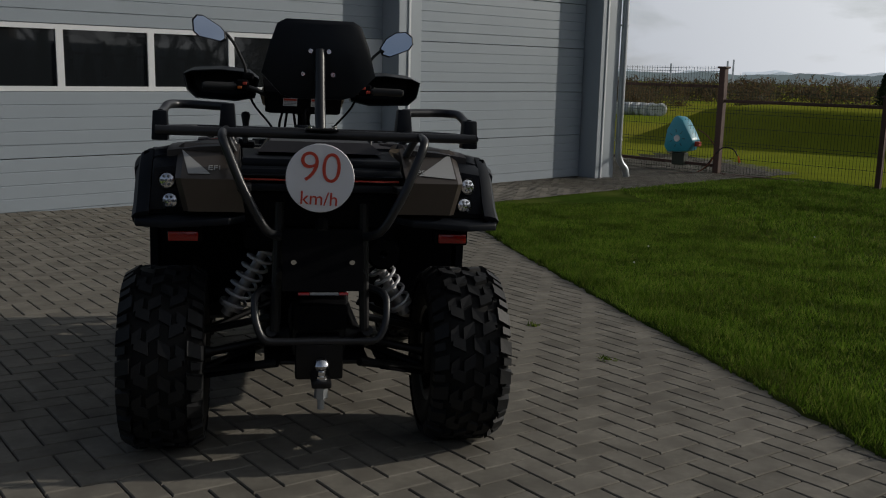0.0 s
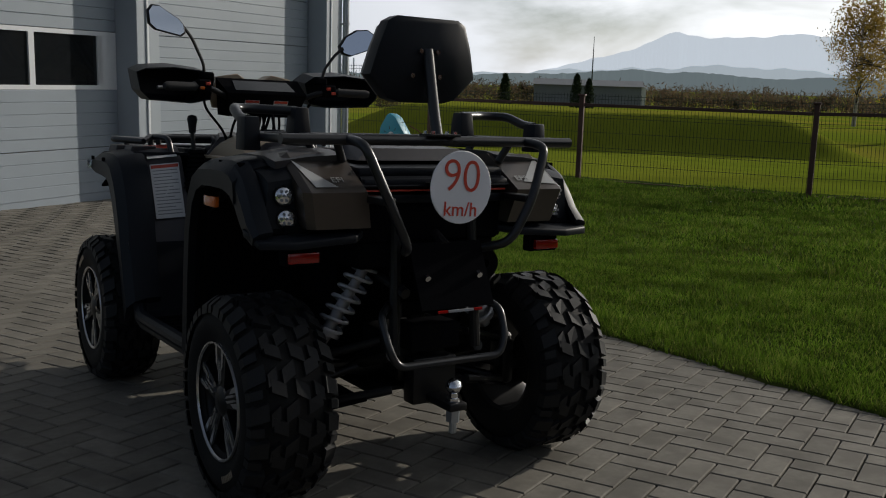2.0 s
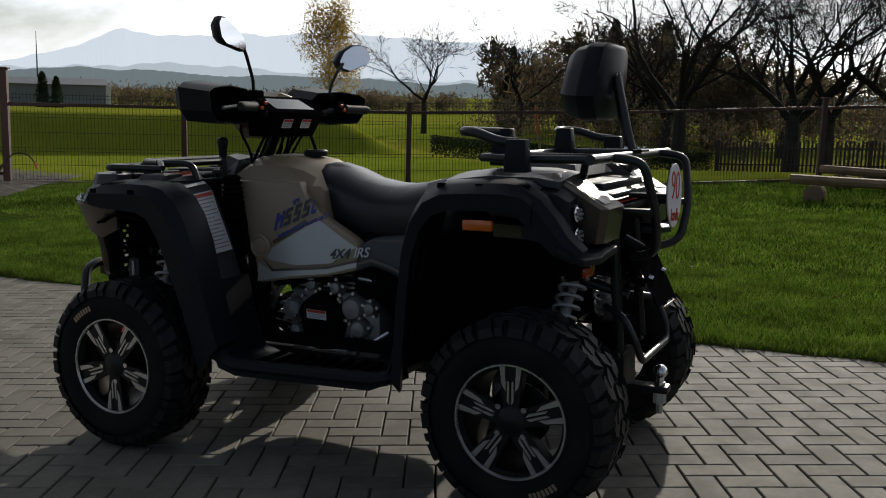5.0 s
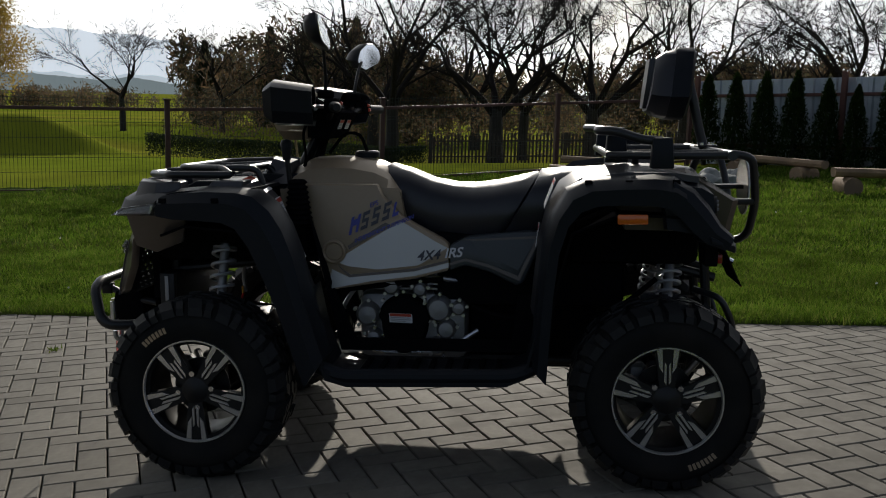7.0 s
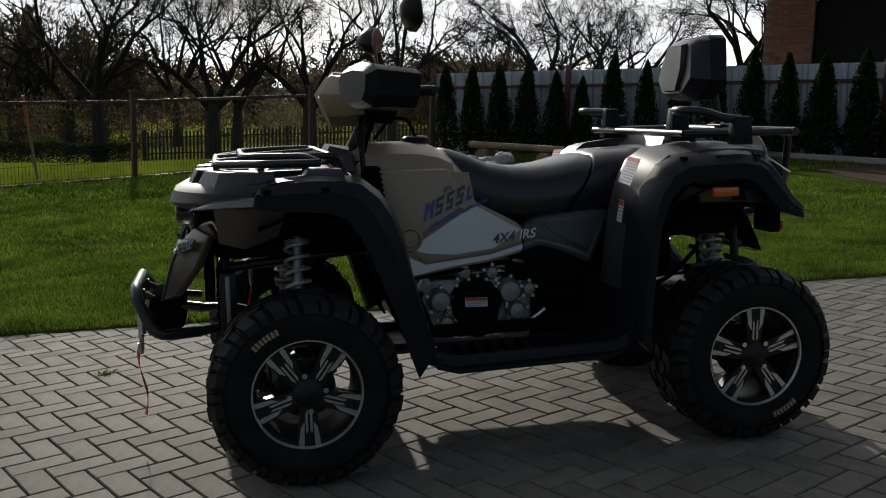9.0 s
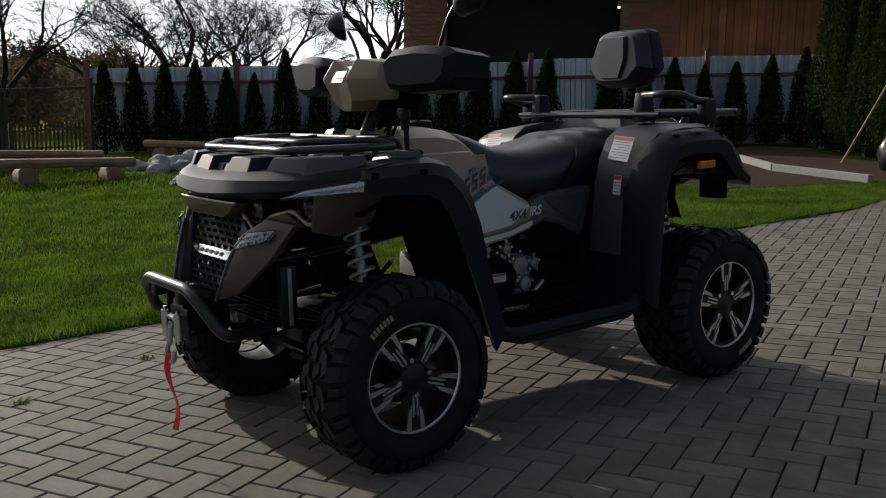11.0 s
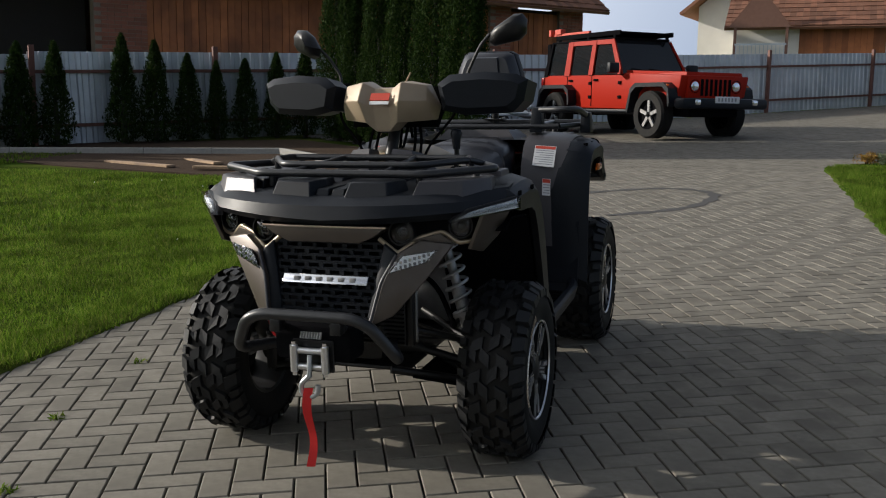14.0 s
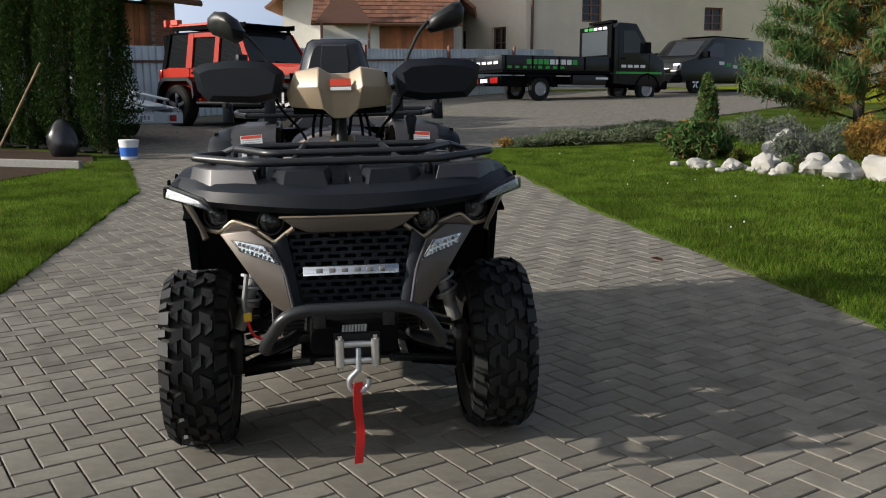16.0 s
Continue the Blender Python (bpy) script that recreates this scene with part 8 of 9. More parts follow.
def small_house():
    p = stand(-2.3, -36.5, 170)
    h = thing("gabled_house", p, "white rendered gabled house with a brown tiled roof", "house")
    W, D, E, R = 7.4, 8.0, 3.7, 6.6
    bm = bmesh.new()
    prism(bm, [(-W / 2, -0.6), (W / 2, -0.6), (W / 2, E), (0, R), (-W / 2, E)], 0, 0.3, "y")
    part("gable_wall", bm, M_WHITEWALL, h, "white rendered gable wall")
    part("side_wall", box(bmesh.new(), -W / 2, -W / 2 + 0.3, 0.3, D, -0.6, E), M_WHITEWALL, h)
    part("side_wall", box(bmesh.new(), W / 2 - 0.3, W / 2, 0.3, D, -0.6, E), M_WHITEWALL, h)
    part("back_wall", box(bmesh.new(), -W / 2 + 0.3, W / 2 - 0.3, D - 0.3, D, -0.6, E), M_WHITEWALL, h)
    pitch = math.degrees(math.atan2(R - E, W / 2))
    sl = math.hypot(R - E, W / 2) + 0.7
    for s in (-1, 1):
        bm = box(bmesh.new(), 0, sl, -0.7, D + 0.4, 0.0, 0.12, m=pose(0, 0, R + 0.05, 0, pitch, 0))
        if s < 0:
            bmesh.ops.scale(bm, vec=(-1, 1, 1), verts=bm.verts[:])
            bmesh.ops.reverse_faces(bm, faces=bm.faces[:])
        part("roof_slope", bm, M_TILE, h, "brown tiled roof slope")
    # dark gap in the gable: a near-black panel paints its shade
    part("door", box(bmesh.new(), 1.3, 2.0, -0.05, 0.02, 2.2, 4.1), M_ROOMSHADE, h, "tall loft opening with its shade painted near-black")
    window_unit(h, -0.4, 0.2, 1.9, 2.9, -0.16)
    # timber lean-to with its own tiled roof
    a = thing("timber_annexe", stand(-2.75, -34.0, 176), "timber-clad annexe with an open gable and tiled roof", "shed")
    part("timber_wall", box(bmesh.new(), -0.3, 2.6, 0.0, 4.0, -0.5, 2.75), M_BARNWOOD, a, "brown timber wall")
    part("white_wall", box(bmesh.new(), -2.6, -0.3, 0.05, 4.0, -0.5, 2.75), M_WHITEWALL, a, "white rendered wall")
    for k in range(14):
        x = -0.28 + k * 0.206
        part("board", box(bmesh.new(), x, x + 0.19, -0.025, 0.0, -0.4, 2.72), M_BARNWOOD, a)
    tiles("roof_tiles", Matrix.Translation((-2.9, -0.6, 2.68)), 5.8, 4.0, 34, a)
    bm = bmesh.new()
    prism(bm, [(-2.75, 2.65), (-0.55, 2.65), (-1.65, 4.05)], -0.72, -0.60, "y")
    part("gable", bm, M_BROWNWOOD, a, "dark brown boarded gable")
    for x in (-2.5, -0.7):
        part("post", box(bmesh.new(), x - 0.05, x + 0.05, -0.68, -0.58, 0, 2.66), M_BROWNWOOD, a)
    rail_ = part("balcony_rail", box(bmesh.new(), -2.5, -0.7, -0.70, -0.66, 2.02, 2.08), M_TIN, a, "pale balcony railing")
    for k in range(13):
        x = -2.45 + k * 0.14
        part("baluster", box(bmesh.new(), x - 0.012, x + 0.012, -0.69, -0.67, 1.30, 2.02), M_TIN, rail_)


small_house()


# ---- vehicles in the yard ----
M_CARRED = mat("orange_red_car_paint", (0.30, 0.014, 0.005), 0.5, spec=0.10, vary=0.04, scale=20)
M_CARBLACK = mat("black_car_paint", (0.008, 0.009, 0.010), 0.3, spec=0.35, vary=0.1, coat=0.1)
M_GREEN = mat("green_lettering", (0.03, 0.30, 0.05), 0.5)
M_PLATEWHITE = mat("number_plate", (0.62, 0.63, 0.66), 0.5)


def car_wheel(parent, x, y, r, w, s):
    wh = new("wheel")
    wh.parent = parent
    wh.matrix_basis = pose(x, y, r)
    part("tyre", sharp(lathe(bmesh.new(), [(-w / 2, r * 0.62), (-w / 2, r * 0.92), (-w * 0.36, r), (w * 0.36, r), (w / 2, r * 0.92), (w / 2, r * 0.62)], (0, 0, 0), 28), 40), M_TYRE, wh)
    part("rim", sharp(lathe(bmesh.new(), [(s * w * 0.45, r * 0.63), (s * w * 0.30, r * 0.56), (s * w * 0.22, r * 0.2), (s * w * 0.30, 0.001)], (0, 0, 0), 24), 40), M_DEEP, wh)
    for k in range(5):
        a = k * 1.2566
        part("spoke", sharp(box(bmesh.new(), min(s * w * 0.28, s * w * 0.42), max(s * w * 0.28, s * w * 0.42), -0.03, 0.03, r * 0.12, r * 0.6, m=pose(0, 0, 0, math.degrees(a), 0, 0))), M_ALLOY, wh)
    return wh


def jeep():
    # local: +y is forward, origin under the front axle
    f = Vector((-0.70, 0.714))
    j = thing("off_road_car", stand(0.0, -14.70, math.degrees(math.atan2(f.y, f.x)) - 90), "orange-red four-door off-road car with black trim and roof rack", "car")
    def b(name, dims, mt, bevel=0.03, label="", parent=None):
        return part(name, sharp(box(bmesh.new(), *dims, bevel, segments=2)), mt, parent or j, label)
    j.scale = (1.06, 1.06, 1.05)
    body = [(0.52, 0.62), (0.62, 1.08), (-0.95, 1.16), (-0.98, 1.12), (-3.62, 1.16), (-3.66, 0.55), (-3.40, 0.52), (-0.55, 0.50)]
    part("body", sharp(prism(bmesh.new(), body, -0.74, 0.74, "x", bevel=0.03), 30), M_CARRED, j, "orange-red car body")
    part("bonnet", sharp(loft(bmesh.new(), [[(-0.70, -0.92, 1.10), (0.70, -0.92, 1.10), (0.70, -0.92, 1.20), (-0.70, -0.92, 1.20)], [(-0.62, 0.60, 1.05), (0.62, 0.60, 1.05), (0.60, 0.58, 1.14), (-0.60, 0.58, 1.14)]]), 30), M_CARRED, j)
    # cabin with window posts
    cab = [[(-0.72, -1.02, 1.14), (0.72, -1.02, 1.14), (0.72, -3.60, 1.14), (-0.72, -3.60, 1.14)], [(-0.62, -1.42, 1.78), (0.62, -1.42, 1.78), (0.62, -3.52, 1.80), (-0.62, -3.52, 1.80)]]
    part("cabin_glass", sharp(loft(bmesh.new(), cab), 20), M_DARKGLASS, j, "dark cabin glazing")
    for s in (-1, 1):
        def post(y0, y1, top0, top1, name="window_post", mt=M_CARRED):
            part(name, poly([(s * 0.728, y0, 1.13), (s * 0.728, y1, 1.13), (s * 0.630, top1, 1.79), (s * 0.630, top0, 1.79)], 0.03, (s, 0, 0.12)), mt, j)
        post(-0.98, -1.12, -1.40, -1.50)
        post(-1.92, -2.06, -1.94, -2.06)
        post(-2.70, -2.88, -2.72, -2.88)
        post(-3.50, -3.62, -3.44, -3.54, "window_post", M_DEEP)
        part("roof_rail", poly([(s * 0.645, -1.40, 1.70), (s * 0.645, -2.85, 1.72), (s * 0.628, -2.85, 1.80), (s * 0.628, -1.42, 1.79)], 0.02, (s, 0, 0.1)), M_CARRED, j)
        for y in (-1.95, -2.78):
            b("door_gap", (min(s * 0.738, s * 0.746), max(s * 0.738, s * 0.746), y - 0.008, y + 0.008, 0.55, 1.13), M_DEEP, 0.0)
        for y in (-1.78, -2.62):
            b("door_handle", (min(s * 0.74, s * 0.77), max(s * 0.74, s * 0.77), y - 0.09, y + 0.03, 1.02, 1.06), M_DEEP, 0.008)
        for y in (-1.06, -1.99):
            for z in (0.72, 0.98):
                b("hinge", (min(s * 0.74, s * 0.765), max(s * 0.74, s * 0.765), y - 0.04, y + 0.04, z - 0.03, z + 0.03), M_DEEP, 0.006)
        # wide black arches
        for y0 in (0.0, -3.0):
            pts = [(0.56, 0.62), (0.52, 0.86), (0.38, 0.96), (-0.38, 0.96), (-0.52, 0.86), (-0.62, 0.50)]
            bm = bmesh.new()
            rings = [[(s * 0.66, y0 + a, z), (s * 0.93, y0 + a, z), (s * 0.93, y0 + a * 0.93, z - 0.07), (s * 0.66, y0 + a * 0.93, z - 0.07)] for a, z in pts]
            loft(bm, rings)
            part("wheel_arch", sharp(bm, 40), M_PLASTIC, j, "black plastic wheel arch")
            car_wheel(j, s * 0.80, y0, 0.41, 0.26, s)
        b("side_step", (min(s * 0.72, s * 0.88), max(s * 0.72, s * 0.88), -2.45, -0.55, 0.44, 0.50), M_PLASTIC, 0.02)
        b("door_mirror", (min(s * 0.80, s * 1.02), max(s * 0.80, s * 1.02), -1.12, -1.0, 1.15, 1.34), M_PLASTIC, 0.03)
        hl = part("headlight", sharp(lathe(bmesh.new(), [(-0.03, 0.095), (0.02, 0.095), (0.03, 0.08), (0.034, 0.001)], (s * 0.45, 0.60, 0.90), 22, "y")), M_BULB, j, "round headlight")
        part("bezel", sharp(lathe(bmesh.new(), [(-0.02, 0.115), (0.03, 0.115), (0.03, 0.095)], (s * 0.45, 0.60, 0.90), 22, "y")), M_DEEP, hl)
        b("turn_light", (min(s * 0.86, s * 0.90), max(s * 0.86, s * 0.90), 0.36, 0.46, 0.88, 0.93), M_ORANGE, 0.008)
        b("fog_lamp", (min(s * 0.56, s * 0.68), max(s * 0.56, s * 0.68), 0.88, 0.93, 0.58, 0.68), M_BULB, 0.02)
        b("tail_light", (min(s * 0.66, s * 0.76), max(s * 0.66, s * 0.76), -3.72, -3.64, 0.92, 1.12), M_LENSRED, 0.01)
    b("roof", (-0.64, 0.64, -3.54, -1.40, 1.785, 1.83), M_DEEP, 0.03)
    b("rear_quarter", (-0.69, 0.69, -3.64, -3.50, 1.14, 1.80), M_DEEP, 0.03)
    b("grille_panel", (-0.60, 0.60, 0.56, 0.63, 0.68, 1.08), M_CARRED, 0.02)
    for k in range(7):
        x = -0.30 + k * 0.10
        b("grille_slot", (x - 0.030, x + 0.030, 0.625, 0.636, 0.74, 1.02), M_DEEP, 0.004)
    bp = b("front_bumper", (-0.92, 0.92, 0.66, 0.92, 0.52, 0.70), M_PLASTIC, 0.05)
    b("number_plate", (-0.26, 0.26, 0.92, 0.935, 0.62, 0.73), M_PLATEWHITE, 0.004, "white number plate with plain bars", bp)
    for k in range(6):
        x = -0.17 + k * 0.072
        b("plate_bar", (x - 0.018, x + 0.018, 0.935, 0.938, 0.645, 0.705), M_INK, 0.0, "", bp)
    b("underbody", (-0.55, 0.55, -3.4, 0.6, 0.38, 0.56), M_DEEP, 0.03)
    rack = b("roof_rack", (-0.60, 0.60, -3.40, -1.30, 1.90, 1.93), M_DEEP, 0.01)
    for s in (-1, 1):
        b("rack_side", (min(s * 0.58, s * 0.62), max(s * 0.58, s * 0.62), -3.42, -1.28, 1.86, 1.95), M_DEEP, 0.01, "", rack)
        for y in (-3.3, -2.3, -1.45):
            b("rack_foot", (min(s * 0.58, s * 0.62), max(s * 0.58, s * 0.62), y - 0.03, y + 0.03, 1.81, 1.87), M_DEEP, 0.005, "", rack)
    jack = thing("lifting_jack", j.matrix_basis @ pose(0.50, -2.95, 1.955), "red lifting jack lashed to a roof rack", "jack")
    part("beam", sharp(box(bmesh.new(), -0.03, 0.03, -0.75, 0.55, 0.0, 0.05, 0.006)), M_STICKRED, jack)
    part("ratchet", sharp(box(bmesh.new(), -0.06, 0.06, -0.62, -0.40, 0.03, 0.14, 0.01)), M_STICKRED, jack)
    part("foot", sharp(box(bmesh.new(), -0.09, 0.09, -0.80, -0.72, 0.0, 0.14, 0.01)), M_STICKRED, jack)
    part("wiper", bar([(-0.35, -0.99, 1.19), (0.1, -1.06, 1.24)], 0.012, 0.02, 6), M_DEEP, j)
    part("wiper", bar([(0.05, -0.99, 1.19), (0.50, -1.06, 1.24)], 0.012, 0.02, 6), M_DEEP, j)
    part("spare_wheel", sharp(lathe(bmesh.new(), [(-0.12, 0.2), (-0.12, 0.40), (0.12, 0.40), (0.12, 0.2)], (0, -3.80, 1.0), 24, "y")), M_TYRE, j)


jeep()


TILT = pose(-1.9, 0, 0.45, 0, -8.0, 0) @ pose(1.9, 0, -0.45)


def trailer():
    t = thing("flat_trailer", stand(4.3, -13.4, -45), "low galvanised car trailer with a tilted deck", "trailer")
    def b(name, dims, mt=M_ZINC, bevel=0.01, label="", m=None):
        return part(name, sharp(box(bmesh.new(), *dims, bevel, m=m)), mt, t, label)
    for y in (-0.75, 0.75):
        b("side_beam", (-1.9, 1.9, y - 0.05, y + 0.05, 0.40, 0.52), m=TILT)
        b("side_rail", (-1.7, 1.8, y - 0.03, y + 0.03, 0.60, 0.64), m=TILT)
        for x in (-1.6, -0.4, 0.7, 1.7):
            b("rail_post", (x - 0.02, x + 0.02, y - 0.02, y + 0.02, 0.52, 0.60), m=TILT)
    for k in range(16):
        b("deck_slat", (-1.8 + k * 0.235, -1.62 + k * 0.235, -0.70, 0.70, 0.47, 0.50), m=TILT)
    for y in (-0.45, 0.45):
        b("ramp_channel", (-1.85, 1.6, y - 0.17, y + 0.17, 0.505, 0.54), m=TILT)
    b("tail_board", (-1.98, -1.90, -0.85, 0.85, 0.26, 0.44))
    for y in (-0.70, 0.62):
        b("tail_light", (-2.01, -1.98, y, y + 0.12, 0.30, 0.40), M_LENSRED)
    b("number_plate", (-2.0, -1.981, -0.24, 0.24, 0.30, 0.41), M_PLATEWHITE, 0.003, "white number plate with plain bars")
    for k in range(5):
        b("plate_bar", (-2.005, -2.0005, -0.17 + k * 0.072, -0.13 + k * 0.072, 0.325, 0.385), M_INK, 0.0)
    for y in (-0.92, 0.92):
        part("wheel", sharp(lathe(bmesh.new(), [(-0.08, 0.16), (-0.08, 0.27), (-0.05, 0.29), (0.05, 0.29), (0.08, 0.27), (0.08, 0.16), (0.03, 0.10), (0.03, 0.001)], (-0.3, y, 0.28), 22, "y"), 40), M_TYRE, t)
    part("drawbar", sharp(tube(bmesh.new(), [(1.4, 0, 0.45), (2.6, 0, 0.45)], 0.05, 8)), M_ZINC, t)


trailer()


def flatbed():
    d = Vector((-0.963, -0.269))
    t = thing("flatbed_truck", stand(-6.75, -25.15, math.degrees(math.atan2(d.y, d.x))) @ Matrix.Diagonal((1, -1, 1.08, 1)), "black dropside flatbed truck with green lettering", "truck")
    def b(name, dims, mt=M_CARBLACK, bevel=0.02, label="", parent=None):
        return part(name, sharp(box(bmesh.new(), *dims, bevel, segments=2)), mt, parent or t, label)
    # local +x forward, rear axle near the origin, near side at y = 0 .. far side at -1.9 or +1.9
    for y in (0.0, -1.6):
        for x in (0.0, 3.9):
            wh = new("wheel")
            wh.parent = t
            wh.matrix_basis = pose(x, y, 0.34, 0, 0, 90)
            part("tyre", sharp(lathe(bmesh.new(), [(-0.11, 0.20), (-0.11, 0.31), (-0.08, 0.34), (0.08, 0.34), (0.11, 0.31), (0.11, 0.20)], (0, 0, 0), 24), 40), M_TYRE, wh)
            part("rim", sharp(lathe(bmesh.new(), [(0.10, 0.21), (0.05, 0.18), (0.04, 0.05), (0.07, 0.001)], (0, 0, 0), 20), 40), M_CAST, wh)
    b("chassis", (-1.2, 4.4, -1.4, -0.2, 0.42, 0.70), M_DEEP)
    bed = b("load_bed", (-1.35, 2.45, -1.85, 0.20, 0.78, 0.86), M_DEEP, 0.01)
    for y0 in (0.18, -1.87):
        b("dropside", (-1.35, 2.45, y0, y0 + 0.04, 0.86, 1.26), M_CARBLACK, 0.008, "black dropside board", bed)
    b("tailboard", (-1.39, -1.35, -1.85, 0.20, 0.86, 1.26), M_CARBLACK, 0.008, "black tailboard", bed)
    rb = b("rear_bar", (-1.46, -1.38, -1.75, 0.10, 0.46, 0.66), M_DEEP, 0.01)
    for y0, y1 in ((-1.75, -1.25), (-0.40, 0.10)):
        b("tail_light", (-1.49, -1.46, y0, y1, 0.48, 0.64), M_LENSRED, 0.01, "", rb)
    b("number_plate", (-1.48, -1.46, -1.1, -0.6, 0.50, 0.61), M_PLATEWHITE, 0.004, "white number plate with plain bars", rb)
    b("mudguard", (-0.50, 0.52, -0.02, 0.16, 0.66, 0.76), M_DEEP, 0.02)
    # cab
    cab = [(2.62, 0.50), (2.62, 2.15), (2.80, 2.28), (3.45, 2.26), (4.05, 1.45), (4.52, 1.22), (4.62, 0.60), (4.4, 0.42)]
    part("cab", sharp(prism(bmesh.new(), cab, -1.75, 0.12, "y", bevel=0.04), 30), M_CARBLACK, t, "black cab")
    for y0 in (0.125, -1.765):
        part("side_window", poly([(2.95, y0, 1.40), (2.95, y0, 2.05), (3.38, y0, 2.05), (3.88, y0, 1.43)], 0.012, (0, 1, 0)), M_DARKGLASS, t)
    part("windscreen", poly([(3.54, -1.6, 2.17), (3.54, -0.03, 2.17), (4.02, -0.03, 1.52), (4.02, -1.6, 1.52)], 0.02, (0.7, 0, 0.7)), M_DARKGLASS, t)
    b("door_mirror", (3.72, 3.86, 0.16, 0.36, 1.40, 1.72), M_DEEP, 0.03)
    b("front_bumper", (4.42, 4.70, -1.75, 0.12, 0.35, 0.62), M_DEEP, 0.05)
    hb = b("headboard", (2.50, 2.56, -1.80, 0.12, 0.86, 2.20), M_DEEP, 0.01)
    b("mesh_window", (2.48, 2.50, -1.6, -0.08, 1.35, 2.05), M_SLATE, 0.0, "", hb)
    # lettering replaced by plain bars in its colours
    xs = -0.55
    for k in range(9):
        w = 0.20
        m_ = M_GREEN if k < 4 or k > 7 else M_STICK
        b("lettering_bar", (xs, xs + w * 0.8, 0.222, 0.226, 1.02, 1.16), m_, 0.0, "plain bar of large lettering", bed)
        xs += w
    for k in range(5):
        b("lettering_bar", (2.472, 2.478, -1.45 + k * 0.28, -1.24 + k * 0.28, 2.08, 2.16), M_GREEN if k < 2 else M_STICK, 0.0, "plain bar of lettering", hb)
    for k in range(8):
        b("stripe", (-1.2 + k * 0.26, -1.06 + k * 0.26, 0.222, 0.225, 0.90, 0.97), M_GREEN, 0.0, "", bed)
    for k in range(4):
        b("lettering_bar", (-1.395, -1.391, -1.6 + k * 0.42, -1.3 + k * 0.42, 1.02, 1.10), M_STICK, 0.0, "plain bar of lettering", bed)
    b("lettering_bar", (1.9, 2.35, 0.222, 0.225, 0.62, 0.68), M_STICK, 0.0, "plain bar of lettering", bed)
    b("side_box", (1.1, 2.3, 0.0, 0.18, 0.46, 0.74), M_CARBLACK)
    for x0 in (2.78, 3.95):
        b("door_gap", (x0 - 0.008, x0 + 0.008, 0.121, 0.127, 0.62, 2.0 if x0 < 3 else 1.38), M_DEEP, 0.0)
    b("door_handle", (2.86, 3.02, 0.12, 0.15, 1.22, 1.26), M_DEEP, 0.008)
    b("door_stripe", (2.70, 4.45, 0.121, 0.125, 0.80, 0.86), M_GREEN, 0.0, "green body stripe")
    for k in range(4):
        b("lettering_bar", (2.90 + k * 0.24, 3.08 + k * 0.24, 0.121, 0.125, 0.98, 1.06), M_STICK, 0.0, "plain bar of lettering")
    for x0 in (0.0, 3.9):
        arch = [(x0 + 0.46 * math.cos(a), 0.34 + 0.46 * math.sin(a)) for a in np.linspace(0.1, math.pi - 0.1, 9)]
        part("arch_lip", sharp(tube(bmesh.new(), [(x, 0.13, z) for x, z in arch], 0.03, 6)), M_DEEP, t)
    b("roof_lamp_bar", (2.66, 2.86, -1.5, -0.1, 2.28, 2.36), M_DEEP, 0.02)
    for k in range(5):
        b("board_rib", (-1.3 + k * 0.92, -1.24 + k * 0.92, 0.221, 0.236, 0.87, 1.25), M_DEEP, 0.004, "", bed)
    b("side_guard", (0.6, 2.3, 0.10, 0.14, 0.40, 0.46), M_CAST, 0.008)


flatbed()


